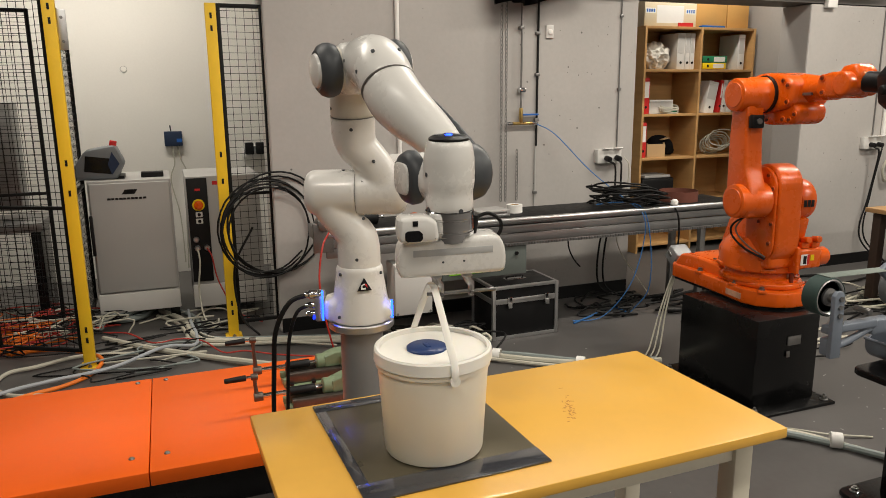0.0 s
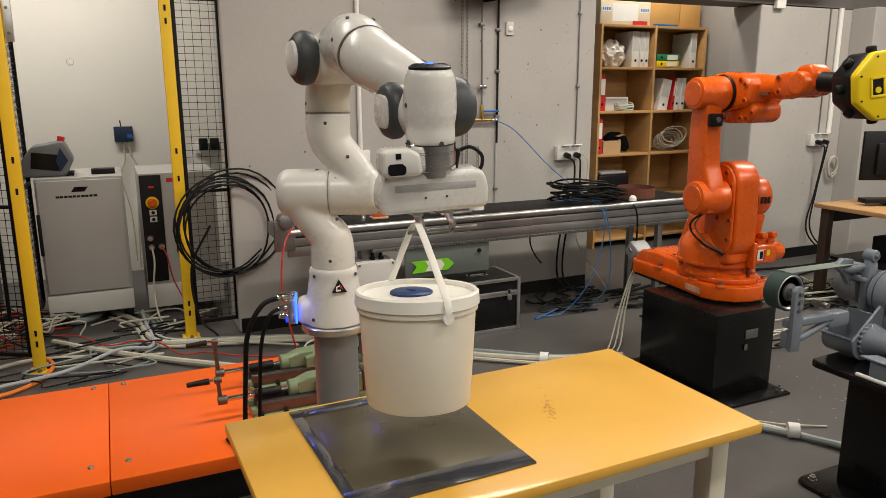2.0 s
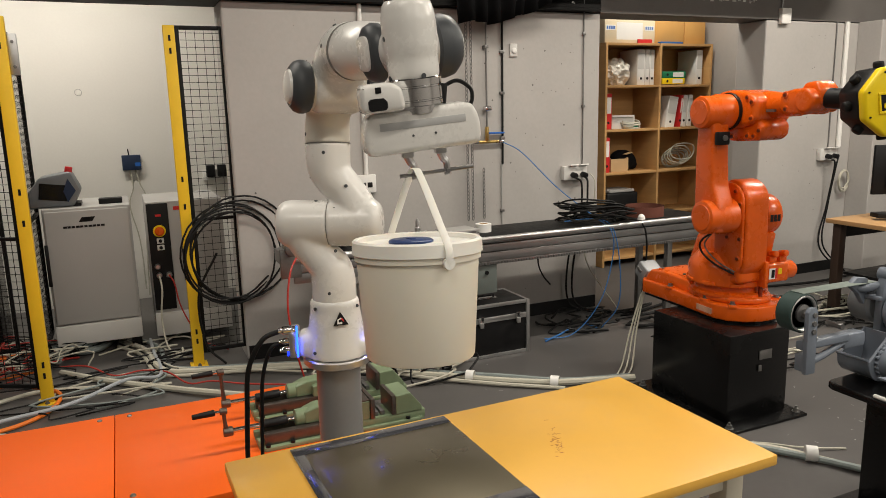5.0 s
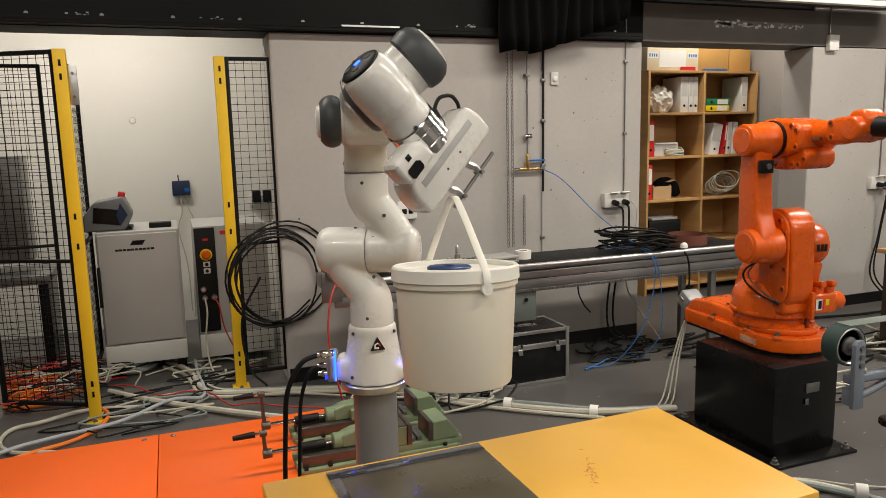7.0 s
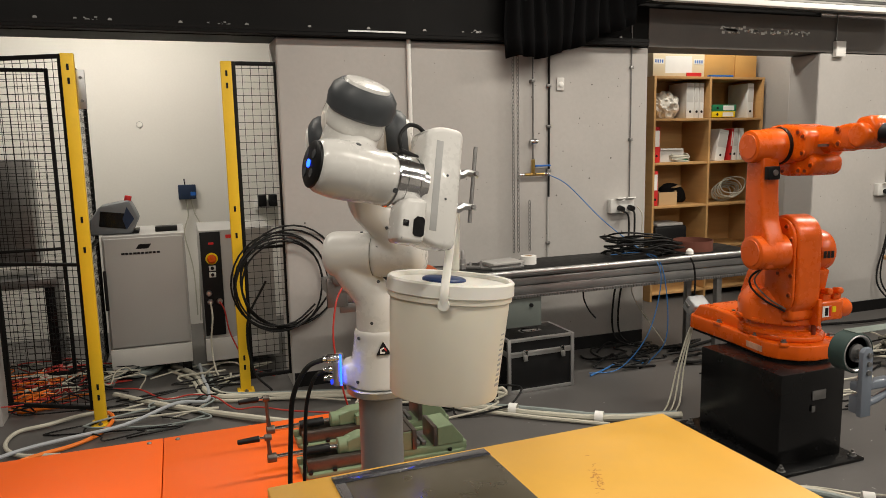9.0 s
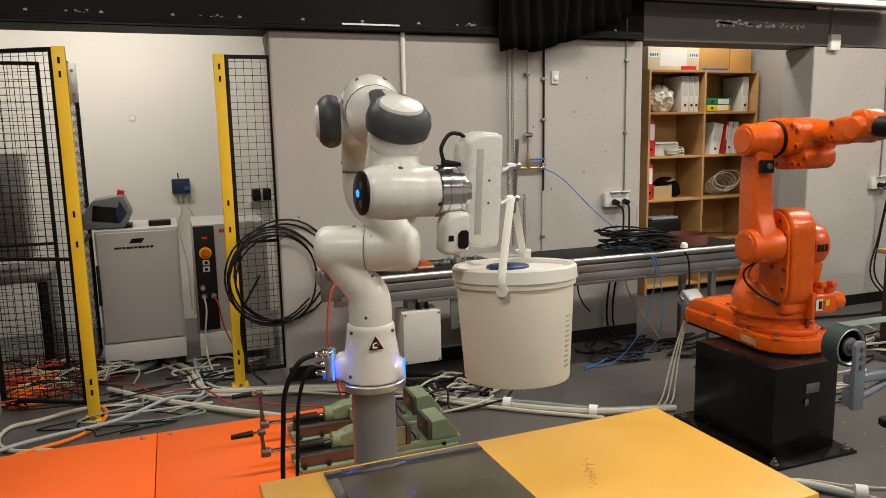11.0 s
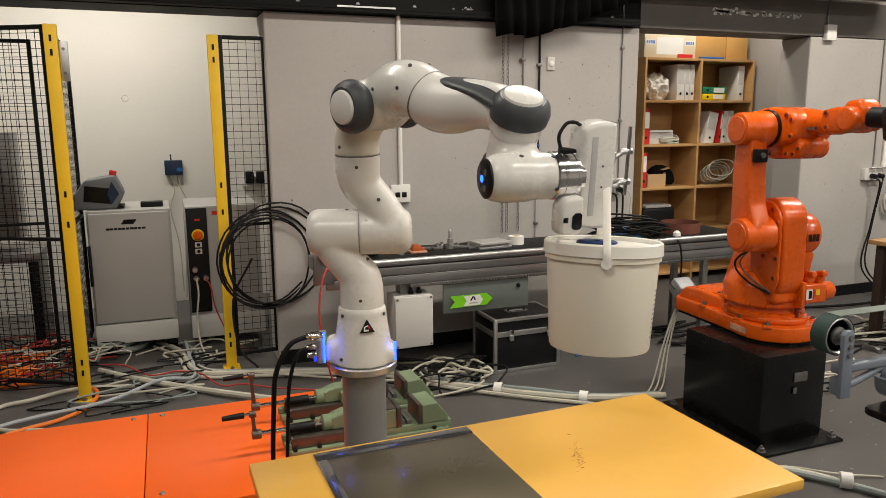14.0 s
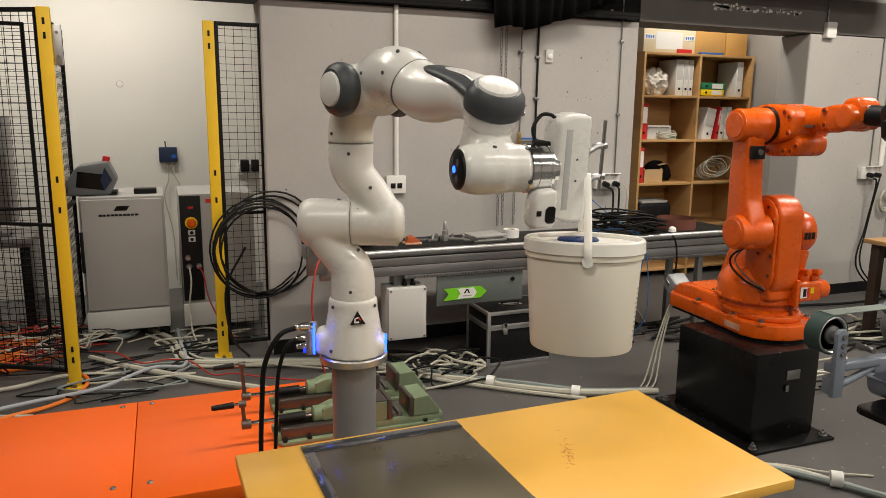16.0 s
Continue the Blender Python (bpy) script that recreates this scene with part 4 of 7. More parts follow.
# ---- the bucket ----
def lidded_bucket():
    t = thing("bucket", pose(0.60, 1.736, TABLE_Z + 0.006), "white plastic bucket with lid and handle, hanging from the gripper", "bucket")
    prof = [(0, 0.004), (0.088, 0.004), (0.091, 0.0), (0.0965, 0.0), (0.0985, 0.004), (0.1085, 0.165), (0.1085, 0.176), (0.113, 0.177), (0.1135, 0.191), (0.110, 0.192), (0.1085, 0.2), (0.1065, 0.2), (0.1065, 0.18), (0.094, 0.008), (0, 0.008)]
    body = part("body", lathe(prof, seg=64), BUCKET, t)
    bm = bmesh.new()
    for i in range(11):
        w = (0.016, 0.012, 0.014, 0.009, 0.015, 0.013)[i % 6]
        for k in range(3):
            a = radians(70) + k * 0.052
            r = 0.0985 + 0.0100 * (0.03 + i * 0.009) / 0.165
            box(-w / 5, w / 5, -0.0004, 0.0004, -0.0026, 0.0026, bm=bm, m=Matrix.Rotation(a, 4, "Z") @ pose(r - 0.0004, 0, 0.03 + i * 0.0092, 0, -3.5, 0) @ pose(0, 0, 0, 0, 0, 90))
    part("print", bm, CABINET, body, "small unreadable grey print", smooth=0)
    prof = [(0, 0.2055), (0.030, 0.2055), (0.094, 0.203), (0.1045, 0.203), (0.1065, 0.211), (0.112, 0.2125), (0.1155, 0.209), (0.1165, 0.188), (0.1145, 0.1865), (0.1139, 0.200), (0.10, 0.2005), (0, 0.2015)]
    lid = part("lid", lathe(prof, seg=64), LID_WHITE, t, "white snap-on lid")
    part("screw_cap", lathe([(0, 0.0), (0.040, 0.0), (0.040, 0.005), (0.036, 0.0075), (0, 0.0075)], (0.0, -0.012, 0.2035), (0.0, -0.012, 1), 36), BLUE_CAP, lid, "dark blue cap")
    part("cap_grip", box(-0.012, 0.012, -0.017, -0.007, 0.2105, 0.2125, 0.0015), BLUE_CAP, lid)
    # handle: a flat strap pulled up into a point
    bm = bmesh.new()
    for sg in (-1, 1):
        pts = [(sg * 0.1190, 0, 0.172), (sg * 0.1175, 0, 0.204), (sg * 0.082, 0, 0.250), (sg * 0.044, 0, 0.296), (sg * 0.012, 0, 0.330), (0, 0, 0.334)]
        sweep([(x, y, z, 0.0075) for x, y, z in pts], 6, 10, bm=bm, flat=(0.28, 1.0), up=(0, 1, 0))
        rod((sg * 0.113, 0, 0.178), (sg * 0.121, 0, 0.178), 0.010, seg=18, bm=bm)
    part("handle", bm, LID_WHITE, t, "white strap handle pulled to a point")
    return t


BUCKET_THING = lidded_bucket()


# ---- the orange robot on its black box ----
def black_stand():
    t = thing("robot_stand", pose(0, 0, 0), "black painted steel box bolted to the floor under the orange robot", "stand")
    part("base_plate", box(2.56, 3.05, 2.82, 3.52, 0, 0.014, 0.002), BLACK_STEEL, t)
    part("body", box(2.615, 2.995, 2.905, 3.43, 0.0142, 0.44, 0.004), BLACK_STEEL, t)
    for x in (2.59, 3.02):
        for y in (2.86, 3.47):
            part("bolt", lathe([(0, 0), (0.02, 0), (0.02, 0.003), (0.013, 0.004), (0.013, 0.018), (0.006, 0.019), (0.006, 0.03), (0, 0.03)], (x, y, 0.014), (x, y, 1), 8), DULL_STEEL, t)
    hn = part("lock", box(2.80, 2.88, 2.8995, 2.9045, 0.30, 0.345, 0.001), DULL_STEEL, t, "worn steel lock plate")
    part("keyhole", box(2.795, 2.815, 2.896, 2.8994, 0.245, 0.275, 0.001), DULL_STEEL, hn)
    return t


black_stand()


def cover_bolt(p, parent):
    """A socket-head bolt on a raised boss, facing -y."""
    x, y, z = p
    b = part("bolt_boss", lathe([(0, 0), (0.0165, 0), (0.0145, 0.004), (0.011, 0.004), (0.011, 0.001), (0, 0.001)], (x, y + 0.0005, z), (x, y - 1, z), 14), ORANGE_CAST, parent)
    part("socket_bolt", lathe([(0, 0), (0.0075, 0), (0.0075, 0.006), (0.0040, 0.006), (0.0040, 0.002), (0, 0.002)], (x, y - 0.0008, z), (x, y - 1, z), 10), ORANGE_PIN, b)


def orange_robot():
    """Arm built with x along its reach and z up, the joints' axes along y; the base is turned a little to it."""
    o = ORANGE_CAST
    t = thing("industrial_robot", pose(2.93, 3.24, 0.44, 0, 0, -95), "orange six-axis industrial robot with worn paint standing on a black box", "industrial robot")
    side = pose(0, 0, 0, 90)
    turn = pose(0, 0, 0, 0, 0, 5)

    def fixed(name, bm, mat, parent, label="", smooth=35):
        bm.transform(turn)
        return part(name, bm, mat, parent, label, smooth)

    # base: a flat casting with a stepped rim and a sloping cable housing at the rear
    out = [(-0.515, -0.12), (-0.485, -0.15), (-0.20, -0.165), (0.10, -0.195), (0.17, -0.175), (0.235, -0.11), (0.262, -0.04), (0.262, 0.05), (0.235, 0.12), (0.17, 0.18), (0.10, 0.195), (-0.20, 0.165), (-0.485, 0.15), (-0.515, 0.12)]
    bs = fixed("base", prism(out, 0.012, 0.088, 0.009, seg=3), o, t)
    fixed("foot_plate", prism([(x * 0.97, y * 0.95) for x, y in out], 0.0005, 0.0125), BLACK_STEEL, bs)
    inner = [(0.225 * math.cos(a), 0.176 * math.sin(a)) for a in np.linspace(-2.3, 2.3, 21)]
    fixed("deck", prism(inner, 0.0885, 0.118, 0.010, seg=3), o, bs)
    bm = prism([(-0.512, 0.06), (-0.440, 0.150), (-0.33, 0.158), (-0.16, 0.150), (-0.10, 0.118), (-0.10, 0.06)], -0.135, 0.135, 0.012, m=side, seg=3)
    rh = fixed("rear_housing", bm, o, bs)
    fixed("cover_plate", prism([(-0.41, 0.150), (-0.405, 0.160), (-0.20, 0.158), (-0.195, 0.150)], -0.105, 0.105, 0.003, m=side), o, rh)
    for x in (-0.39, -0.22):
        for y in (-0.09, 0.09):
            fixed("bolt", rod((x, y, 0.157), (x, y, 0.165), 0.009, seg=8), DULL_STEEL, rh)
    lathe([(0, 0), (0.188, 0), (0.188, 0.014), (0.170, 0.022), (0.165, 0.053), (0, 0.053)], (0, 0, 0.115), (0, 0, 9), 48, bm=(bm := bmesh.new()))
    br = part("bearing_ring", bm, o, bs)
    for k in range(16):
        a = k * math.pi / 8 + 0.1
        part("bolt", rod((0.179 * math.cos(a), 0.179 * math.sin(a), 0.127), (0.179 * math.cos(a), 0.179 * math.sin(a), 0.136), 0.007, seg=8), o, br)
    bm = box(-0.125, -0.010, -0.002, 0.0005, 0.030, 0.060, 0.0006, m=pose(0.10, -0.1952, 0, 0, 0, -5.7))
    fixed("worn_label", bm, ORANGE_DARK, bs, "scratched pale label", smooth=0)
    for x, y, a in ((0.185, -0.165, -40), (-0.28, -0.168, 0), (0.185, 0.165, 40), (-0.28, 0.168, 0), (0.02, -0.19, 0)):
        lug = fixed("lug", box(-0.028, 0.028, -0.020, 0.020, 0.078, 0.094, 0.005, m=pose(x * 0.93, y * 0.88, 0, 0, 0, a)), o, bs)
        fixed("bolt", lathe([(0, 0), (0.016, 0), (0.016, 0.003), (0.011, 0.004), (0.011, 0.014), (0, 0.014)], (x * 0.93, y * 0.88, 0.094), (x * 0.93, y * 0.88, 9), 8), DULL_STEEL, lug)
    cn = fixed("connector_box", box(-0.045, 0.045, -0.055, 0.055, -0.045, 0.045, 0.010, 3, m=pose(-0.560, -0.050, 0.110, 0, 35, 0)), HOOD_GREY, bs, "grey metal connector hood")
    fixed("latch", box(-0.02, 0.02, -0.060, 0.060, -0.01, 0.01, 0.004, m=pose(-0.570, -0.050, 0.120, 0, 35, 0)), DULL_STEEL, cn)
    fixed("plug", rod((-0.565, -0.050, 0.080), (-0.570, -0.050, 0.030), 0.026, edge=0.004), DULL_STEEL, cn)
    part("stop_pin", rod((0.185, 0.035, 0.10), (0.185, 0.035, 0.215), 0.011, edge=0.002), ORANGE_PIN, t)

    # turret: skirt, waist and the block under the shoulder
    bm = lathe([(0, 0), (0.190, 0), (0.197, 0.008), (0.200, 0.085), (0.190, 0.110), (0.168, 0.135), (0.15, 0.16), (0, 0.165)], (0, 0, 0.166), (0, 0, 9), 48)
    tu = part("turret", bm, o, t)
    part("waist", prism([(-0.16, 0.28), (-0.11, 0.40), (-0.02, 0.47), (0.10, 0.47), (0.20, 0.34), (0.215, 0.20), (0.10, 0.18), (-0.14, 0.20)], -0.02, 0.125, 0.022, m=side, seg=3), o, tu)
    for k in range(4):
        a = -2.6 + k * 0.7
        part("rim_lug", box(0.182, 0.206, -0.035, 0.035, 0.170, 0.190, 0.006, m=pose(0, 0, 0, 0, 0, math.degrees(a))), o, tu)
    # gear housing: a long oval whose bolted face looks sideways
    out = [(0.130 + 0.108 * math.cos(a), 0.592 + 0.106 * math.sin(a)) for a in np.linspace(-0.15, math.pi, 15)] + [(0.135 + 0.105 * math.cos(a), 0.320 + 0.105 * math.sin(a)) for a in np.linspace(math.pi, 2 * math.pi + 0.05, 15)]
    gh = part("shoulder_housing", prism(out, -0.015, 0.118, 0.014, m=side, seg=4), o, t)
    face = [(0.132 + (x - 0.132) * 0.90, 0.455 + (z - 0.455) * 0.945) for x, z in out]
    fc = part("gear_cover", prism(face, 0.1185, 0.134, 0.006, m=side, seg=3), o, gh)
    for x, z in ((0.10, 0.668), (0.172, 0.645), (0.205, 0.585), (0.200, 0.505), (0.212, 0.420), (0.205, 0.325), (0.165, 0.262), (0.105, 0.255), (0.055, 0.30), (0.05, 0.62), (0.150, 0.545), (0.130, 0.42)):
        cover_bolt((x, -0.134, z), fc)
    part("eye_lug", box(0.055, 0.125, -0.165, -0.1345, 0.595, 0.640, 0.008), o, gh)
    # drive motors behind it
    mt = part("motor", lathe([(0, 0), (0.098, 0), (0.102, 0.006), (0.102, 0.068), (0.096, 0.084), (0.080, 0.092), (0.05, 0.094), (0, 0.094)], (0.135, 0.016, 0.520), (0.135, 9, 0.520), 40), o, t, "round orange motor housing")
    part("motor_neck", prism([(0.08, 0.30), (0.07, 0.44), (0.22, 0.44), (0.19, 0.30)], -0.085, -0.016, 0.014, m=side), o, mt)
    for k in range(3):
        part("logo_bar", box(0.2365, 0.2385, 0.022 + k * 0.021, 0.038 + k * 0.021, 0.497, 0.530), BLACK_PLASTIC, mt, "black logo bar", smooth=0)
    bm = box(0.145, 0.240, 0.02, 0.155, 0.195, 0.292, 0.014, 3)
    lathe([(0, 0), (0.046, 0), (0.046, 0.05), (0.038, 0.062), (0, 0.064)], (0.193, 0.150, 0.243), (0.193, 9, 0.243), 28, bm=bm)
    lm_ = part("motor", bm, o, t, "squared orange motor housing")
    part("motor_flange", box(0.125, 0.250, 0.000, 0.0195, 0.175, 0.305, 0.006), o, lm_)
    for y in (0.045, 0.105):
        cb = part("connector", box(0.155, 0.225, y, y + 0.045, 0.2925, 0.322, 0.006), o, lm_)
        part("connector_nut", rod((0.20, y + 0.022, 0.330), (0.245, y + 0.022, 0.338), 0.016, seg=12, edge=0.003), o, cb)
    part("warning_sticker", box(0.2402, 0.2418, 0.030, 0.078, 0.215, 0.268), PAPER, lm_, "white warning sticker", smooth=0)
    part("pictogram", box(0.2419, 0.2426, 0.044, 0.062, 0.222, 0.260), BLACK_PLASTIC, lm_, smooth=0)
    part("sticker_band", box(0.2419, 0.2426, 0.066, 0.0775, 0.216, 0.267), RED_PLASTIC, lm_, smooth=0)
    part("warning_sticker", box(0.2402, 0.2418, 0.086, 0.106, 0.236, 0.264), YELLOW_PLASTIC, lm_, "yellow warning sticker", smooth=0)

    # lower arm with its two round joint covers
    out = [(0.075, 0.455), (0.050, 0.53), (0.046, 0.64), (0.043, 0.80), (0.050, 0.98), (0.160, 0.98), (0.168, 0.80), (0.180, 0.68), (0.215, 0.60), (0.232, 0.53), (0.205, 0.455)]
    la = part("lower_arm", prism(out, 0.178, 0.272, 0.014, m=side, seg=4), o, t, smooth=30)
    for x, z, r in ((0.152, 0.530, 0.080), (0.106, 1.018, 0.075)):
        jc = part("joint_cover", lathe([(0, 0), (r - 0.010, 0), (r - 0.003, 0.003), (r, 0.010), (r, 0.072), (r + 0.006, 0.085), (r + 0.006, 0.157), (0, 0.157)], (x, -0.308, z), (x, 9, z), 44), o, la)
        part("cover_disc", lathe([(0, 0), (r - 0.018, 0), (r - 0.020, 0.003), (0, 0.003)], (x, -0.3082, z), (x, -9, z), 36), o, jc)
    part("collar", rod((0.106, -0.152, 1.018), (0.106, -0.136, 1.018), 0.086, seg=36), BLACK_PLASTIC, la, "black joint ring")
    ck = part("clamp", box(0.168, 0.200, -0.268, -0.205, 0.868, 0.928, 0.006), BLACK_PLASTIC, la, "black cable clamp")
    part("clamp_bolt", rod((0.2005, -0.236, 0.900), (0.208, -0.236, 0.900), 0.013, seg=12), DULL_STEEL, ck)
    part("harness", cable([(0.17, -0.15, 0.57), (0.19, -0.165, 0.50), (0.06, -0.215, 0.41), (0.03, -0.205, 0.345), (0.10, -0.185, 0.29), (0.20, -0.145, 0.25)], 0.0050, 8, 8), RUBBER, la, "black cable loop")
    part("harness", cable([(0.16, -0.15, 0.60), (0.21, -0.18, 0.54), (0.08, -0.200, 0.42), (0.05, -0.195, 0.36), (0.12, -0.175, 0.30), (0.20, -0.142, 0.26)], 0.004, 8, 8), DULL_STEEL, la, "thin braided cable")

    # upper arm: gear block, sagging motor box below it, tube to the wrist
    bm = prism([(-0.02, 0.94), (0.02, 0.915), (0.24, 0.955), (0.275, 0.985), (0.275, 1.075), (0.22, 1.100), (0.10, 1.118), (0.02, 1.110), (-0.03, 1.04)], -0.075, 0.135, 0.022, m=side, seg=4)
    ua = part("upper_arm", bm, o, t, smooth=32)
    mb = part("motor_box", prism([(0.03, 0.890), (0.10, 0.876), (0.255, 0.884), (0.287, 0.905), (0.293, 0.955), (0.26, 0.985), (0.03, 0.96)], -0.055, 0.110, 0.020, m=side, seg=4), o, ua, smooth=32)
    part("tube", lathe([(0, 0), (0.066, 0), (0.062, 0.04), (0.054, 0.09), (0.052, 0.19), (0, 0.19)], (0.22, -0.02, 1.042), (9, -0.02, 1.20), 36), o, ua)
    for x, z in ((0.035, 1.085), (0.105, 1.095), (0.215, 1.078), (0.245, 1.058), (0.245, 0.985), (0.04, 0.935), (0.13, 0.945)):
        cover_bolt((x, -0.135, z), ua)
    for x, z in ((0.20, 0.905), (0.240, 0.905), (0.272, 0.93), (0.10, 0.90)):
        cover_bolt((x, -0.110, z), mb)
    part("worn_patch", box(0.02, 0.06, -0.1358, -0.1352, 0.99, 1.055), ORANGE_DARK, ua, "rubbed ochre paint patch", smooth=0)
    part("logo_bar", box(0.285, 0.345, -0.0800, -0.070, 1.008, 1.020, m=pose(0, 0, 0, 0, -1, 0)), DULL_STEEL, ua, "worn dark logo bar", smooth=0)
    # wrist: two cheeks round a drum, and the tilting end
    bm = bmesh.new()
    for y0, y1 in ((0.045, 0.090), (-0.050, -0.005)):
        prism([(0.355, 1.020), (0.41, 1.000), (0.50, 1.000), (0.545, 1.025), (0.548, 1.075), (0.515, 1.105), (0.44, 1.112), (0.365, 1.098)], y0, y1, 0.016, bm=bm, m=side, seg=3)
    sweep([(0.385, -0.02, 1.055, 0.052), (0.42, -0.02, 1.056, 0.058), (0.45, -0.02, 1.058, 0.048)], 4, 24, bm=bm)
    wr = part("wrist", bm, o, t, smooth=32)
    part("wrist_drum", drum((0.508, -0.104, 1.060), (0.508, 0.064, 1.060), 0.052, 0.014), o, wr)
    part("wrist_cap", prism([(0.44, 1.085), (0.47, 1.135), (0.54, 1.142), (0.575, 1.105), (0.57, 1.04), (0.50, 1.03)], -0.030, 0.070, 0.018, m=side, seg=3), o, wr)
    for x, z in ((0.395, 1.085), (0.40, 1.025), (0.52, 1.028)):
        cover_bolt((x, -0.0905, z), wr)
    part("tool_flange", rod((0.56, -0.02, 1.068), (0.720, 0.0, 1.056), 0.042, seg=24), BLACK_PLASTIC, wr)
    # yellow and black gripper on the flange
    octo = [(0.142 * math.cos(a), 0.142 * math.sin(a)) for a in np.linspace(0, 2 * math.pi, 9)[:-1] + math.pi / 8]
    M = Matrix.Translation((0.800, 0.0, 1.052)) @ pose(0, 0, 0, 0, 0, -14) @ pose(0, 0, 0, 90, 0, 90) @ pose(0, 0, 0, 0, 0, 8)
    tl = part("tool_body", prism([(x * 0.97, y * 0.97) for x, y in octo], -0.085, 0.035, 0.010, m=M), BLACK_PLASTIC, t, "black eight-sided gripper body")
    fr = (0.018, 0.078)
    bm = prism(octo, 0.0355, 0.080, 0.012, m=M, seg=3)
    part("tool_cover", bm, YELLOW_PLASTIC, tl, "yellow eight-sided cover")
    for sg in (-1, 1):
        bm = bmesh.new()
        xs = sorted((sg * fr[0], sg * fr[1]))
        for q in ((xs[0], xs[1], 0.030, 0.040), (xs[0], xs[1], -0.040, -0.030), (xs[0], xs[0] + 0.008, -0.030, 0.030), (xs[1] - 0.008, xs[1], -0.030, 0.030)):
            box(*q, 0.078, 0.087, 0.002, bm=bm)
        bm.transform(M)
        part("window_frame", bm, YELLOW_PLASTIC, tl)
        bm = box(xs[0] + 0.008, xs[1] - 0.008, -0.030, 0.030, 0.0802, 0.0815)
        bm.transform(M)
        part("window_pane", bm, SCREEN, tl)
        bm = rod((sg * 0.043 - 0.004, -0.012, 0.0816), (sg * 0.043 - 0.004, -0.012, 0.086), 0.012, seg=14)
        bm.transform(M)
        part("dial", bm, YELLOW_PLASTIC, tl)
    for k in range(8):
        a = k * math.pi / 4
        p0 = M @ Vector((0.118 * math.cos(a), 0.118 * math.sin(a), -0.02))
        p1 = M @ Vector((0.152 * math.cos(a), 0.152 * math.sin(a), -0.02))
        part("knob", drum(p0, p1, 0.020, 0.008, seg=16), RUBBER, tl)
        bm = rod((0.122 * math.cos(a + 0.39), 0.122 * math.sin(a + 0.39), 0.080), (0.122 * math.cos(a + 0.39), 0.122 * math.sin(a + 0.39), 0.083), 0.004, seg=8)
        bm.transform(M)
        part("screw", bm, BLACK_PLASTIC, tl)
    return t


orange_robot()


# ---- machine vises on the platform ----
def machine_vise(x, y, label, up):
    z = 0.20
    t = thing("machine_vise", pose(x, y, z), label, "vise", "machine vises")
    side = pose(0, 0, 0, 90)
    bm = prism([(0.0, -0.05), (0.02, -0.08), (0.66, -0.08), (0.70, -0.06), (0.70, 0.06), (0.66, 0.08), (0.02, 0.08), (0.0, 0.05)], 0, 0.018, 0.005)
    box(0.30, 0.70, -0.066, 0.066, 0.012, 0.046, 0.004, bm=bm)
    part("bed", bm, GREEN_CAST, t)
    for yy in (-0.044, 0.044):
        part("guide", box(0.022, 0.34, yy - 0.017, yy + 0.017, 0.0185, 0.066, 0.004), GUIDE_STEEL, t, "dark oiled steel guide")
        part("end_lug", box(-0.004, 0.0215, yy - 0.014, yy + 0.014, 0.018, 0.045, 0.004), GREEN_CAST, t)
    part("screw", rod((-0.11, 0, 0.083), (0.20, 0, 0.088), 0.010, seg=16), CHROME, t)
    part("sleeve", rod((0.018, 0, 0.0845), (0.125, 0, 0.0865), 0.0185, seg=20, edge=0.003), BLACK_PLASTIC, t, "black sleeve on the screw")
    nh = part("nut_housing", drum((0.155, 0, 0.088), (0.225, 0, 0.088), 0.034, 0.006), GREEN_CAST, t)
    part("housing_neck", prism([(0.19, 0.0665), (0.19, 0.115), (0.24, 0.132), (0.30, 0.134), (0.30, 0.0665)], -0.036, 0.036, 0.006, m=side), GREEN_CAST, nh, smooth=20)
    mj = part("moving_jaw", prism([(0.26, 0.0670), (0.26, 0.112), (0.31, 0.1255), (0.455, 0.1255), (0.455, 0.0470), (0.345, 0.0470), (0.345, 0.0670)], -0.066, 0.066, 0.003, m=side), GREEN_CAST, t, smooth=14)
    part("jaw_top", box(0.345, 0.454, -0.064, 0.064, 0.1258, 0.1315, 0.001), GUIDE_STEEL, mj, "worn bare steel top")
    part("jaw_side", sweep([(0.30, -0.066, 0.098, 0.013), (0.36, -0.068, 0.104, 0.012), (0.385, -0.067, 0.106, 0.010)], 4, 12), GREEN_CAST, mj)
    part("jaw_plate", box(0.456, 0.474, -0.074, 0.074, 0.048, 0.134, 0.002), GUIDE_STEEL, mj, "dark steel jaw plate")
    fj = part("fixed_jaw", prism([(0.566, 0.0465), (0.566, 0.128), (0.632, 0.132), (0.682, 0.068), (0.684, 0.0465)], -0.074, 0.074, 0.004, m=side), GREEN_CAST, t, smooth=14)
    part("jaw_plate", box(0.548, 0.5655, -0.074, 0.074, 0.048, 0.132, 0.002), GUIDE_STEEL, fj, "dark steel jaw plate")
    for xx in (0.478, 0.505):
        part("slide_block", box(xx, xx + 0.018, -0.05, 0.05, 0.0465, 0.066, 0.002), DULL_STEEL, t)
    for xx in (0.032, 0.129, 0.38, 0.62):
        for yy in (-0.072, 0.072):
            part("bolt", rod((xx, yy, 0.0182), (xx, yy, 0.027), 0.0095, seg=8), BLACK_PLASTIC, t)
    hub = part("crank", rod((-0.125, 0, 0.083), (-0.088, 0, 0.083), 0.019, seg=18, edge=0.004), GUIDE_STEEL, t, "steel crank")
    part("crank_arm", sweep([(-0.112, 0, 0.083, 0.011), (-0.116, 0, 0.083 + 0.5 * up, 0.0075), (-0.118, 0, 0.083 + up, 0.0085)], 3, 10), GUIDE_STEEL, hub)
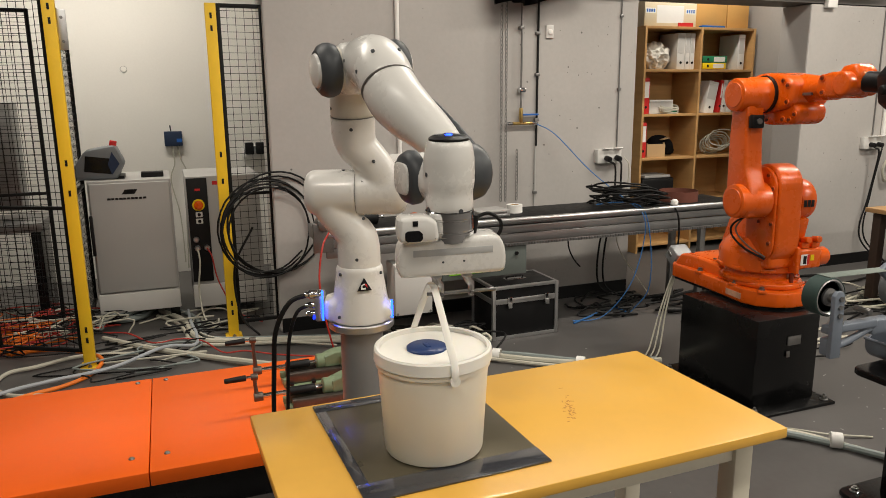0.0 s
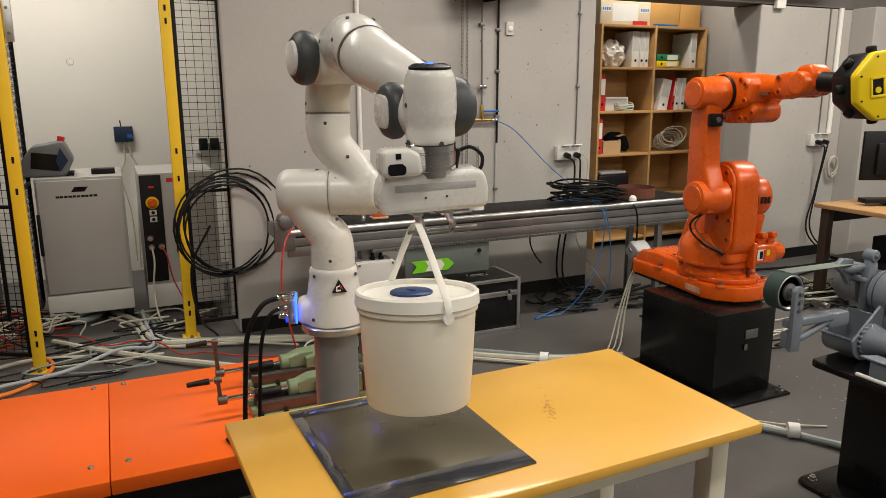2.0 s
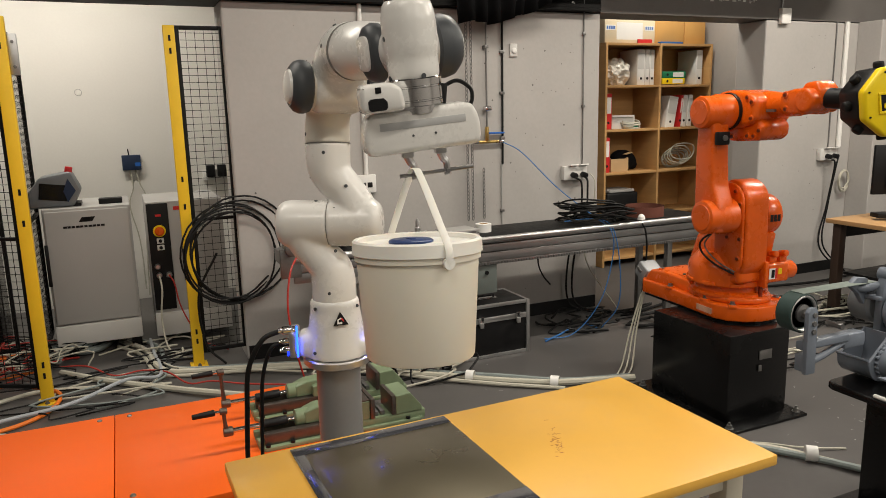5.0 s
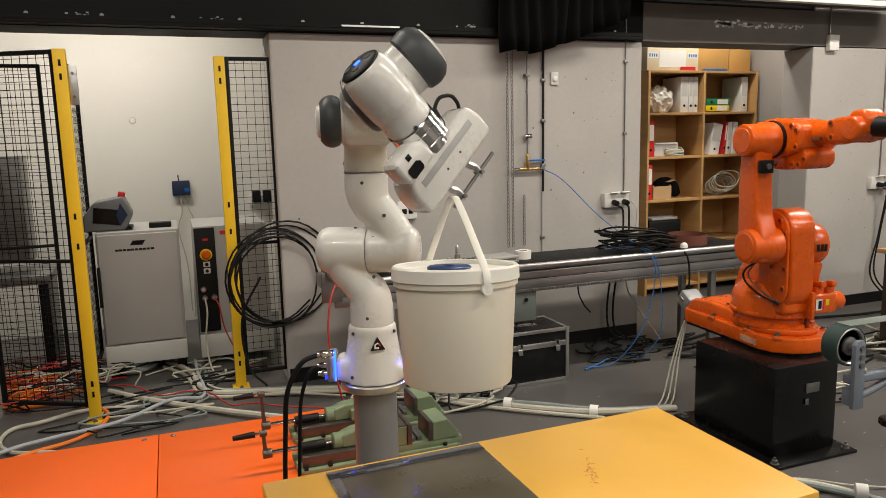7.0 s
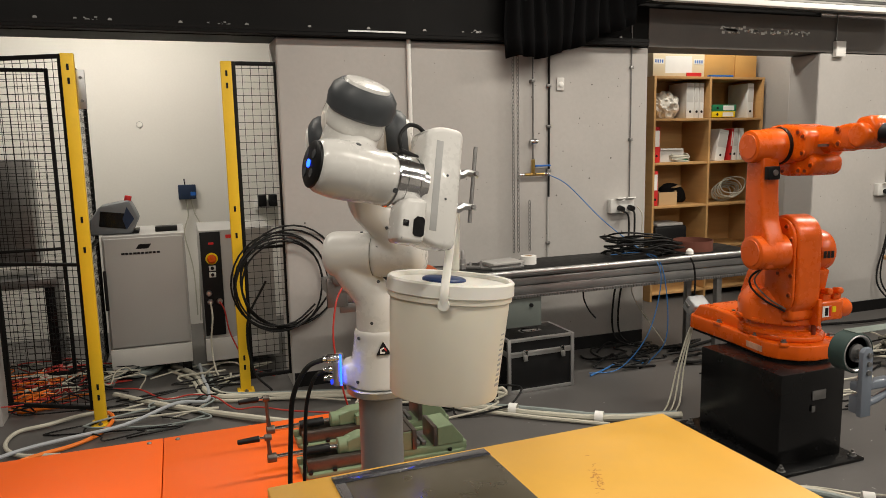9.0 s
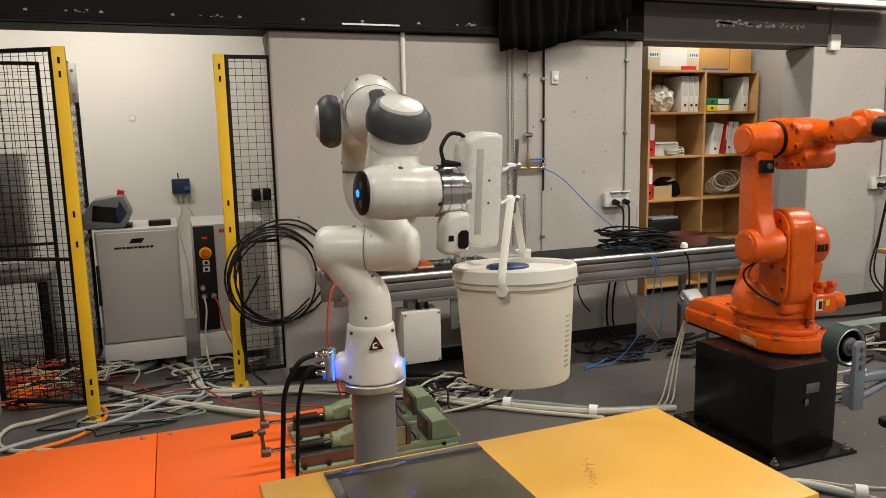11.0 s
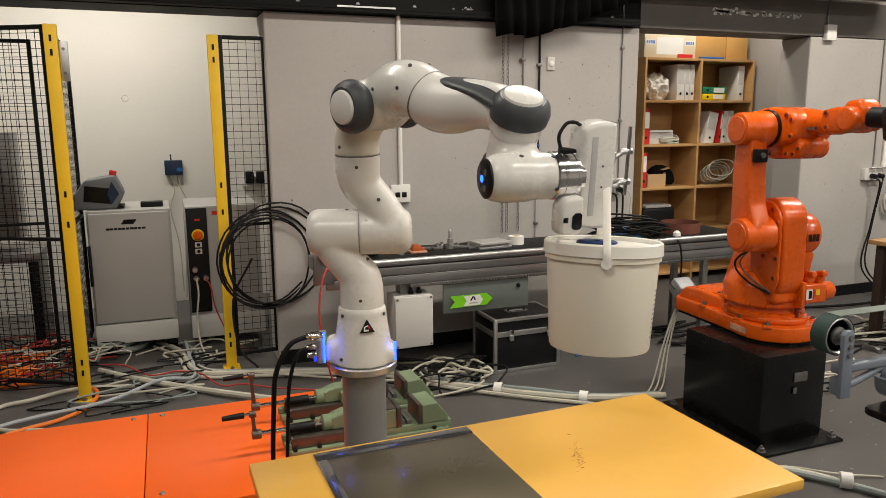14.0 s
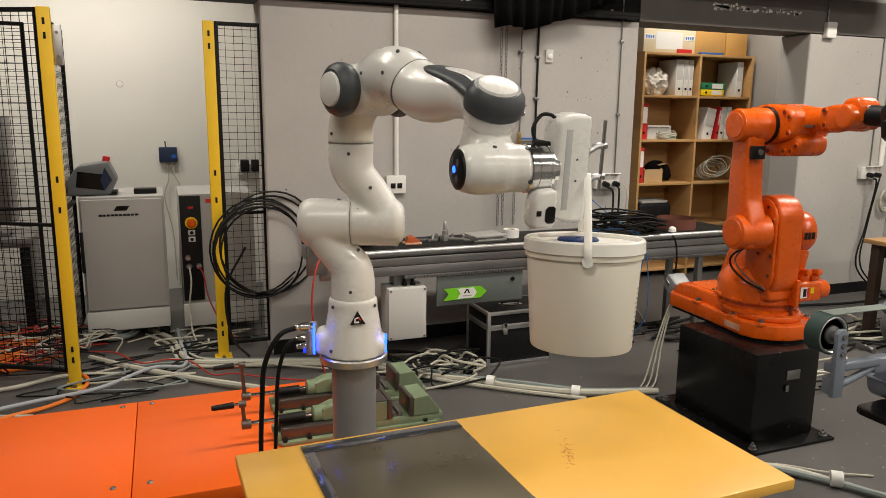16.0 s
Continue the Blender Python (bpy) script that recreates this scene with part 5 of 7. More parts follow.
    part("crank_eye", rod((-0.132, 0, 0.083 + up), (-0.104, 0, 0.083 + up), 0.0135, seg=16, edge=0.003), GUIDE_STEEL, hub)
    part("grip_pin", rod((-0.15, 0, 0.083 + up), (-0.132, 0, 0.083 + up), 0.006, seg=12), CHROME, hub)
    part("crank_grip", rod((-0.235, 0, 0.080 + up), (-0.15, 0, 0.083 + up), 0.010, 0.0125, edge=0.003), BLACK_PLASTIC, hub, "black turning grip")
    return t


machine_vise(0.522, 3.295, "green machine vise with a short crank on the orange platform", 0.087)
machine_vise(0.552, 3.588, "green machine vise with its crank turned up beside the other vise", 0.145)


# ---- grinder on its pedestal ----
def belt_grinder():
    """Built with x along the motor's axis and y towards the wall."""
    t = thing("belt_grinder", pose(2.46, 2.28, 0, 0, 0, -90), "blue-grey belt grinder on a black steel pedestal", "grinder")
    g = BLUEGREY
    across = Matrix(((0, 0, 1, 0), (1, 0, 0, 0), (0, 1, 0, 0), (0, 0, 0, 1)))
    bp = part("floor_plate", prism([(0.045, -0.05), (0.055, -0.075), (0.08, -0.085), (0.60, -0.085), (0.60, 0.47), (0.045, 0.47)], 0, 0.02, 0.004), BLACK_STEEL, t)
    for x, y in ((0.085, -0.035), (0.55, -0.04), (0.09, 0.42)):
        part("bolt", lathe([(0, 0), (0.018, 0), (0.018, 0.003), (0.013, 0.004), (0.013, 0.014), (0.007, 0.015), (0.007, 0.022), (0, 0.022)], (x, y, 0.02), (x, y, 9), 8), CHROME, bp)
    part("pedestal", box(0.131, 0.53, 0.034, 0.40, 0.0205, 0.4515, 0.004), BLACK_STEEL, t)
    part("top_plate", prism([(-0.005, 0.02), (0.005, -0.005), (0.03, -0.02), (0.62, -0.02), (0.62, 0.47), (-0.02, 0.47)], 0.452, 0.476, 0.004), BLACK_STEEL, t)
    # motor and drive drum on one axis
    mo = part("motor", lathe([(0, 0), (0.075, 0), (0.082, 0.006), (0.087, 0.022), (0.089, 0.03), (0.089, 0.44), (0.082, 0.47), (0, 0.475)], (0.085, 0.215, 0.705), (9, 0.215, 0.705), 48), g, t, "blue-grey electric motor")
    part("motor_seam", rod((0.115, 0.215, 0.705), (0.119, 0.215, 0.705), 0.0905, seg=48), DARK_GREY, mo)
    mf = part("motor_foot", box(0.12, 0.42, 0.15, 0.28, 0.4765, 0.63, 0.012), g, t)
    dd = part("drive_drum", lathe([(0, 0), (0.070, 0), (0.078, 0.008), (0.080, 0.020), (0.080, 0.085), (0.07, 0.095), (0, 0.095)], (-0.065, 0.215, 0.715), (9, 0.215, 0.715), 40), TEACH_GREY, t, "dark grey drive drum")
    # upright bracket with its eye, between drum and motor
    bm = prism([(0.115, 0.500), (0.150, 0.62), (0.150, 0.80), (0.162, 0.845), (0.190, 0.845), (0.205, 0.80), (0.205, 0.62), (0.235, 0.50)], 0.045, 0.076, 0.006, m=across)
    bk = part("bracket", bm, g, t, smooth=25)
    part("bracket_eye", drum((0.038, 0.176, 0.845), (0.083, 0.176, 0.845), 0.024, 0.006, seg=24), g, bk)
    part("eye_bolt", rod((0.083, 0.176, 0.845), (0.092, 0.176, 0.845), 0.009, seg=8), DULL_STEEL, bk)
    part("bracket_arm", sweep([(0.05, 0.16, 0.80, 0.014), (0.02, 0.12, 0.785, 0.015), (-0.01, 0.08, 0.79, 0.011)], 5, 12), g, bk)
    part("bracket_shelf", box(0.005, 0.075, 0.135, 0.235, 0.742, 0.760, 0.006), g, bk)
    part("bracket_web", prism([(0.05, 0.80), (0.10, 0.765), (0.15, 0.70), (0.15, 0.82), (0.09, 0.83)], -0.012, 0.012, 0.004, m=across), g, bk)
    # the motor group stands at the back of the plate
    for ob in (mo, mf, dd, bk):
        ob.location = (-0.08, 0.12, 0)
    # scoop of the dust hood, its flange and outlet
    cy, cz, r = 0.160, 0.549, 0.070
    arc = np.linspace(math.pi * 0.93, 2 * math.pi, 17)
    out = [(cy + r * math.cos(u), cz + r * math.sin(u)) for u in arc] + [(cy + r, 0.640), (cy + r - 0.008, 0.640)] + [(cy + (r - 0.008) * math.cos(u), cz + (r - 0.008) * math.sin(u)) for u in arc[::-1]]
    dh = part("dust_hood", prism(out, -0.040, 0.085, m=across), g, t, smooth=40)
    lid = [(cy + (r - 0.009) * math.cos(u), cz + (r - 0.009) * math.sin(u)) for u in arc] + [(cy + r - 0.009, 0.638)]
    part("hood_end", prism(lid, -0.038, -0.030, m=across), g, dh, smooth=20)
    part("hood_rim", sweep([(-0.042, cy - r, cz + 0.012, 0.006), (0.085, cy - r, cz + 0.012, 0.006)], 2, 8, smooth=False), g, dh)
    out = [(cy + 0.078 * math.cos(u), cz + 0.073 * math.sin(u)) for u in np.linspace(math.pi * 0.95, 2.0 * math.pi, 17)] + [(cy + 0.078, 0.670), (cy + 0.060, 0.682)]
    part("hood_flange", prism(out, 0.0855, 0.097, 0.002, m=across), g, dh, smooth=20)
    part("hood_outlet", lathe([(0, 0), (0.066, 0), (0.064, 0.012), (0.050, 0.050), (0.043, 0.085), (0, 0.085)], (0.0975, cy + 0.012, 0.556), (0.9, cy + 0.10, 0.556), 32), g, dh)
    for k in range(9):
        a = k * 0.30 + 1.9
        y, z = cy + 0.012 + 0.063 * math.cos(a), 0.556 + 0.063 * math.sin(a)
        part("rivet", rod((0.098, y, z), (0.112, y, z), 0.0062, seg=8), g, dh)
    # contact wheel on its post, with the sprung arm
    wh = part("contact_wheel", lathe([(0, 0), (0.050, 0), (0.062, 0.006), (0.069, 0.006), (0.069, 0.066), (0.0655, 0.068), (0.0655, 0.058), (0.030, 0.052), (0, 0.052)], (-0.030, -0.200, 0.770), (9, -0.200, 0.770), 44), WHEEL_GREEN, t, "dark green rubber contact wheel")
    part("rim", lathe([(0.056, 0), (0.0650, 0), (0.0650, 0.010), (0.060, 0.012), (0.056, 0.008), (0.056, 0)], (0.026, -0.200, 0.770), (9, -0.200, 0.770), 40), ALU, wh, "grey metal rim")
    part("hub", lathe([(0, 0), (0.032, 0), (0.032, 0.012), (0.018, 0.016), (0.014, 0.04), (0, 0.04)], (0.022, -0.200, 0.770), (9, -0.200, 0.770), 24), DULL_STEEL, wh)
    po = part("wheel_post", prism([(-0.222, 0.560), (-0.226, 0.785), (-0.215, 0.800), (-0.190, 0.800), (-0.180, 0.785), (-0.176, 0.560)], 0.060, 0.078, 0.003, m=across), g, t)
    for z in (0.775, 0.745, 0.715):
        part("bolt", rod((0.078, -0.200, z), (0.085, -0.200, z), 0.009, seg=10), DULL_STEEL, po)
    wa = part("wheel_arm", box(0.02, 0.059, -0.215, 0.02, 0.640, 0.672, 0.008, 3), g, t)
    part("pivot", rod((0.040, -0.165, 0.672), (0.040, -0.165, 0.684), 0.024, edge=0.003), ALU, wa)
    part("link_arm", sweep([(0.040, -0.195, 0.585, 0.016), (0.040, -0.10, 0.600, 0.013), (0.040, 0.03, 0.645, 0.013)], 4, 12), g, wa)
    part("clamp_block", box(0.02, 0.0595, -0.215, -0.155, 0.562, 0.625, 0.008), g, wa)
    part("clamp_screw", rod((-0.01, -0.02, 0.70), (0.055, -0.02, 0.70), 0.011, seg=10), DULL_STEEL, wa)
    part("arm_root", box(0.0, 0.055, 0.0, 0.11, 0.61, 0.665, 0.010), g, wa)
    # belt between the wheel's crown and the drum's
    bm = bmesh.new()
    a, b2 = Vector((0.004, -0.205, 0.8395)), Vector((-0.100, 0.32, 0.797))
    sd = Vector((0.029, 0, 0))
    v = [bm.verts.new(p) for p in (a - sd, a + sd, b2 + sd, b2 - sd)]
    w = [bm.verts.new(p + Vector((0, 0, 0.002))) for p in (a - sd, a + sd, b2 + sd, b2 - sd)]
    bm.faces.new(v), bm.faces.new(w)
    for i in range(4):
        bm.faces.new((v[i], v[(i + 1) % 4], w[(i + 1) % 4], w[i]))
    part("belt", bm, BELT, t, "grey-green abrasive belt", smooth=0)
    # small fittings on the top plate
    part("switch_box", box(0.245, 0.34, 0.06, 0.16, 0.4765, 0.590, 0.006), CABINET_LIGHT, t, "pale grey switch box")
    part("side_tray", box(0.215, 0.34, 0.01, 0.058, 0.4765, 0.545, 0.008), g, t)
    part("tray_lip", prism([(0.185, 0.0), (0.34, -0.004), (0.34, 0.058), (0.21, 0.058)], 0.5455, 0.552, 0.001), g, t)
    part("pin", rod((0.185, -0.008, 0.484), (0.34, -0.008, 0.484), 0.0075, edge=0.002), CABINET_LIGHT, t, "pale grey rod")
    return t


belt_grinder()


# ---- desk with monitor ----
def computer_desk():
    t = thing("desk", pose(4.75, 3.80, 0, 0, 0, 0), "wood-topped desk on dark legs, crowded underneath", "desk")
    part("desktop", box(-0.16, 1.3, -0.55, 0.2, 0.66, 0.69, 0.003), WOOD_DARK, t)
    for x in (-0.10, 1.24):
        for y in (-0.48, 0.13):
            part("leg", box(x - 0.03, x + 0.03, y - 0.03, y + 0.03, 0, 0.66, 0.003), material("dark_brown_leg", (0.045, 0.028, 0.02), 0.5), t)
    part("apron", box(-0.07, 1.21, 0.12, 0.14, 0.56, 0.66), BLACK_PLASTIC, t)
    part("shelf", box(-0.07, 1.21, -0.45, 0.1, 0.30, 0.32, 0.002), BLACK_PLASTIC, t)
    return t


computer_desk()


def monitor():
    t = thing("monitor", pose(5.10, 3.76, 0.69, 0, 0, -24), "black computer monitor seen from the back on the desk", "monitor")
    part("panel", box(-0.27, 0.27, -0.012, 0.012, 0.16, 0.50, 0.006), BLACK_PLASTIC, t)
    part("back_cover", box(-0.18, 0.18, -0.04, -0.0125, 0.20, 0.42, 0.012), BLACK_PLASTIC, t)
    part("stand_column", box(-0.05, 0.05, -0.065, -0.0405, 0.02, 0.30, 0.006), DULL_STEEL, t)
    part("stand_foot", box(-0.13, 0.13, -0.13, 0.08, 0.0, 0.018, 0.005), BLACK_PLASTIC, t)
    part("dock", box(-0.30, -0.06, -0.16, -0.06, 0.0185, 0.05, 0.004), BLACK_PLASTIC, t)
    return t


monitor()
t = thing("computer", pose(5.00, 3.52, 0.322), "black computer case on the shelf under the desk", "computer")
part("case", box(-0.2, 0.2, -0.16, 0.16, 0, 0.17, 0.006), BLACK_PLASTIC, t)
part("front", box(-0.19, 0.19, -0.168, -0.161, 0.01, 0.16, 0.003), DARK_GREY, t)
for k in range(2):
    part("drawer", box(-0.17, 0.17, -0.173, -0.1685, 0.03 + k * 0.06, 0.065 + k * 0.06, 0.002), DULL_STEEL, t)
t = thing("tool_box", pose(5.50, 3.52, 0.322), "blue and yellow box of tools on the shelf under the desk", "box")
part("box", box(-0.15, 0.15, -0.1, 0.1, 0, 0.05, 0.004), BLUE_PLASTIC, t)
part("band", box(-0.151, 0.151, -0.101, -0.1, 0.01, 0.03), YELLOW_PLASTIC, t)
tagged(part("loose_tool", rod((-0.3, -0.05, 0.012), (-0.17, -0.06, 0.012), 0.012), YELLOW_PLASTIC, t))


# ---- on the wall ----
def wall_socket(x, z, y, label, plugs=2):
    t = thing("wall_socket", pose(x, y, z), label, "socket", "wall sockets")
    part("box", box(-0.10, 0.10, -0.045, 0, -0.05, 0.05, 0.006), CABINET_LIGHT, t)
    for k in range(plugs):
        px = -0.03 + k * 0.085
        part("flap", box(px - 0.035, px + 0.035, -0.085, -0.0455, 0.01, 0.018, 0.002, m=pose(0, 0, 0.02, -18, 0, 0)), PAPER, t)
        part("plug", rod((px, -0.046, -0.012), (px, -0.095, -0.02), 0.02, edge=0.004), BLACK_PLASTIC, t)
    return t


wall_socket(3.12, 1.03, WALL, "grey double wall socket with open flaps and black plugs")
wall_socket(5.72, 1.04, WALL, "grey double wall socket with open flaps and black plugs")
t = thing("wall_socket", pose(1.548, WALL, 1.045), "small white double wall socket", "socket", "wall sockets")
part("plate", box(-0.065, 0.065, -0.03, 0, -0.055, 0.06, 0.006), PAPER, t)
for x in (-0.022, 0.022):
    part("inset", box(x - 0.016, x + 0.016, -0.033, -0.0305, -0.02, 0.012, 0.002), BLACK_PLASTIC, t)


def pipe_run(name, pts, r, mat, label, category, clips=()):
    t = thing(name, pose(0, 0, 0), label, category)
    part("run", sweep([(*p, r) for p in pts], 3, 10, smooth=False), mat, t)
    for p in clips:
        part("clip", box(p[0] - r - 0.008, p[0] + r + 0.008, p[1] - r - 0.004, WALL, p[2] - 0.01, p[2] + 0.01, 0.002), DULL_STEEL, t)
    return t


pipe_run("cable_duct", [(1.553, WALL - 0.014, 1.10), (1.553, WALL - 0.014, 2.144)], 0.014, PAPER, "white plastic cable duct up the wall", "duct")
pipe_run("air_pipe", [(2.412, WALL - 0.03, 1.34), (2.412, WALL - 0.03, 2.8)], 0.0065, DULL_STEEL, "thin steel compressed air pipe on the wall", "pipe", ((2.412, WALL - 0.03, 1.5), (2.412, WALL - 0.03, 1.9)))
pipe_run("wall_cable", [(2.54, WALL - 0.012, 1.12), (2.548, WALL - 0.012, 2.8)], 0.0075, RUBBER, "thick black cable clipped up the wall", "cable", [(2.54, WALL - 0.012, z) for z in (1.3, 1.6, 1.87, 2.1)])
pipe_run("wall_cable", [(2.535, WALL - 0.008, 0.45), (2.535, WALL - 0.008, 1.12)], 0.006, CABINET, "thin grey cable clipped down the wall", "cable", [(2.535, WALL - 0.01, z) for z in (0.8,)])
pipe_run("wall_cable", [(3.20, WALL - 0.008, 1.08), (3.20, WALL - 0.008, 2.8)], 0.0048, DULL_STEEL, "grey cable clipped up the wall to the beam", "cable", [(3.20, WALL - 0.01, z) for z in (1.5, 2.0)])
pipe_run("cable_duct", [(5.86, WALL - 0.02, 1.1), (5.86, WALL - 0.02, 2.144)], 0.020, PAPER, "white plastic cable duct up the wall", "duct")
pipe_run("wall_cable", [(5.75, WALL - 0.008, 1.09), (5.75, WALL - 0.008, 2.144)], 0.006, DULL_STEEL, "grey cable clipped up the wall", "cable")
pipe_run("wall_cable", [(5.09, WALL - 0.02, 2.14), (5.09, WALL - 0.02, 2.8)], 0.006, DULL_STEEL, "grey cable running down to a small box", "cable")
pipe_run("conduit", [(4.9, WALL - 0.03, 2.47), (7.9, WALL - 0.03, 2.47)], 0.018, ALU, "galvanised conduit along the upper wall", "pipe")

t = thing("air_valve", pose(2.412, WALL - 0.03, 1.33), "brass compressed air valve with a blue lever", "valve")
part("body", rod((0, 0, -0.05), (0, 0, 0.05), 0.013, edge=0.003), BRASS, t)
part("manifold", rod((-0.07, 0, -0.052), (0.09, 0, -0.052), 0.010, edge=0.003), BRASS, t)
for x in (-0.085, 0.105):
    part("coupling", rod((x - 0.02, 0, -0.052), (x + 0.02, 0, -0.052), 0.012, edge=0.002), CHROME, t)
part("lever", box(0.012, 0.13, -0.012, 0.012, 0.0, 0.012, 0.003), BLUE_PLASTIC, t, "blue lever")
part("gauge", rod((-0.02, -0.0, 0.17), (0.03, -0.0, 0.17), 0.018, edge=0.004), CHROME, t)

t = thing("wall_button", pose(2.632, WALL, 1.88), "small square white wall box with a round knob", "switch")
part("plate", box(-0.028, 0.028, -0.014, 0, -0.04, 0.045, 0.003), CABINET_LIGHT, t)
part("knob", lathe([(0, 0), (0.018, 0), (0.018, 0.008), (0.012, 0.012), (0, 0.012)], (0, -0.014, 0), (0, -9, 0), 16), PAPER, t)
t = thing("wall_box", pose(5.12, WALL, 2.17), "small white junction box on the beam", "junction box")
part("box", box(-0.05, 0.05, -0.045, -0.0045, -0.06, 0.06, 0.005), PAPER, t)
t = thing("wall_button", pose(-0.114, 6.95, 1.70), "small round white plate on the white wall", "switch")
part("plate", lathe([(0, 0), (0.0232, 0), (0.0232, 0.003), (0.018, 0.005), (0, 0.005)], (0, 0, 0), (0, -9, 0), 20), WHITE_WALL, t)
part("rim", lathe([(0.0235, 0), (0.0265, 0), (0.0265, 0.003), (0.0235, 0.003)], (0, 0, 0), (0, -9, 0), 20), CABINET, t)
t = thing("network_box", pose(0.20, 6.95, 1.09), "dark blue network box with cables on the white wall", "box")
part("box", box(-0.055, 0.085, -0.05, 0, -0.01, 0.11, 0.005), NAVY, t)
part("aerial", rod((0.0, -0.03, 0.11), (-0.004, -0.03, 0.16), 0.005), BLACK_PLASTIC, t)
part("plate", box(0.04, 0.08, -0.052, -0.0505, 0.02, 0.05), BLUE_PLASTIC, t)
part("lead", cable([(0.0, -0.03, -0.01), (0.01, -0.03, -0.15), (-0.03, -0.04, -0.3), (0.02, -0.04, -0.6), (0.03, -0.05, -1.0)], 0.005), CABLE_WHITE, t)
part("lead", cable([(0.04, -0.03, -0.01), (0.06, -0.03, -0.12), (0.10, -0.05, -0.25), (0.07, -0.06, -0.55), (0.05, -0.06, -1.05)], 0.005), CABLE_WHITE, t)
t = thing("wall_socket", pose(0.95, 6.95, 1.02), "row of black plugs in a wall socket behind the fence", "socket", "wall sockets")
part("plate", box(-0.19, 0.10, -0.03, 0, -0.06, 0.03, 0.004), PAPER, t)
for x in (-0.13, -0.04, 0.05):
    part("plug", box(x - 0.035, x + 0.035, -0.09, -0.0305, -0.03, 0.07, 0.008), BLACK_PLASTIC, t)


def chain(x, z0, z1, y, label):
    """Round steel links, each turned a quarter to the next."""
    t = thing("chain", pose(x, y, 0), label, "chain", "hanging chains")
    n = 10
    bm = bmesh.new()
    ring = [(0.009 * math.cos(2 * math.pi * k / n), 0.0, 0.016 * math.sin(2 * math.pi * k / n)) for k in range(n + 1)]
    z, i = z0, 0
    while z < z1:
        m = pose(0, 0, z, 0, 0, 90 * (i % 2) + 20)
        sweep([(*(m @ Vector(p)), 0.0028) for p in ring], 1, 5, caps=False, smooth=False, bm=bm)
        z += 0.0245
        i += 1
    tagged(part("strand", bm, DULL_STEEL, t), kind="stuff")
    return t


chain(2.255, 0.77, 2.9, WALL - 0.05, "steel chain hanging down the wall")
chain(2.290, 0.77, 2.9, WALL - 0.05, "steel chain hanging down the wall")
chain(2.385, 0.77, 1.10, WALL - 0.03, "short end of steel chain hanging on the wall")


def black_curtain():
    t = thing("stage_curtain", pose(0, 0, 0), "bunched black cloth curtain hanging above the wall", "curtain")
    bm = bmesh.new()
    n, rows = 90, 6
    x0, x1 = 2.16, 3.10
    grid = []
    for j in range(rows + 1):
        line = []
        for i in range(n + 1):
            u = i / n
            low = 2.025 + 0.012 * math.sin(19 * u) + 0.07 * min(u, 0.38) + 0.36 * max(u - 0.38, 0)
            z = 2.75 + (low - 2.75) * j / rows
            y = WALL - 0.16 + 0.035 * math.sin(u * 62) + 0.02 * math.sin(u * 23 + j * 0.4)
            line.append(bm.verts.new((x0 + (x1 - x0) * u + 0.01 * math.sin(j + 9 * u), y, z)))
        grid.append(line)
    for a, b in zip(grid, grid[1:]):
        for i in range(n):
            bm.faces.new((a[i], a[i + 1], b[i + 1], b[i]))
    ob = part("cloth", bm, CURTAIN, t, smooth=180)
    md = ob.modifiers.new("thickness", "SOLIDIFY")
    md.thickness = 0.004
    part("curtain_rod", rod((1.9, WALL - 0.16, 2.76), (3.3, WALL - 0.16, 2.76), 0.016), BLACK_BEAM, t)
    for x in (2.0, 3.2):
        part("rod_arm", box(x - 0.01, x + 0.01, WALL - 0.16, WALL + 0.004, 2.75, 2.77), BLACK_BEAM, t)
    return t


black_curtain()
t = thing("screen_housing", pose(0, 0, 0), "long white projection screen housing under the ceiling", "screen housing")
part("front_bar", box(3.12, 5.56, WALL - 0.36, WALL - 0.30, 2.395, 2.432, 0.006), PAPER, t, "white front bar")
for k in range(4):
    part("slat", box(3.12, 5.60, WALL - 0.35 + 0.01 * k, WALL - 0.28, 2.436 + 0.020 * k, 2.450 + 0.020 * k, 0.003), ALU_DARK if k % 2 else CABINET, t)
part("case", box(3.12, 5.62, WALL - 0.28, WALL - 0.20, 2.40, 2.54, 0.004), BLACK_PLASTIC, t)
part("end_cap", box(3.09, 3.119, WALL - 0.37, WALL - 0.19, 2.385, 2.54, 0.01), BLACK_PLASTIC, t)
for x in (3.5, 5.1):
    part("bracket", box(x - 0.02, x + 0.02, WALL - 0.20, WALL + 0.01, 2.45, 2.47), ALU, t)
rnd = random.Random(31)
t = thing("paint_chips", pose(0, 0, 0), "row of white chips in the beam's grey paint", "paint chips", kind="stuff")
bm = bmesh.new()
for k in range(90):
    x = 4.02 + 0.9 * rnd.random() ** 1.2 if k > 30 else 3.98 + 0.16 * rnd.random()
    z, l, h = 2.285 + rnd.gauss(0, 0.010) - 0.004 * (x - 4), rnd.uniform(0.004, 0.020), rnd.uniform(0.003, 0.010)
    box(x - l, x + l, WALL - 0.0052, WALL - 0.0038, z - h, z + h, bm=bm, m=None)
part("flakes", bm, CABINET_LIGHT, t, smooth=0)


# ---- on the rail ----
RZ = 0.745


def tape_roll():
    t = thing("tape_roll", pose(2.165, 4.50, RZ), "roll of white tape lying on the rail", "tape roll")
    part("tape", lathe([(0.026, 0), (0.05, 0), (0.05, 0.05), (0.026, 0.05), (0.026, 0)], seg=32), PAPER, t)
    part("core", lathe([(0.022, 0.001), (0.0258, 0.001), (0.0258, 0.049), (0.022, 0.049), (0.022, 0.001)], seg=32), CARTON, t)
    return t


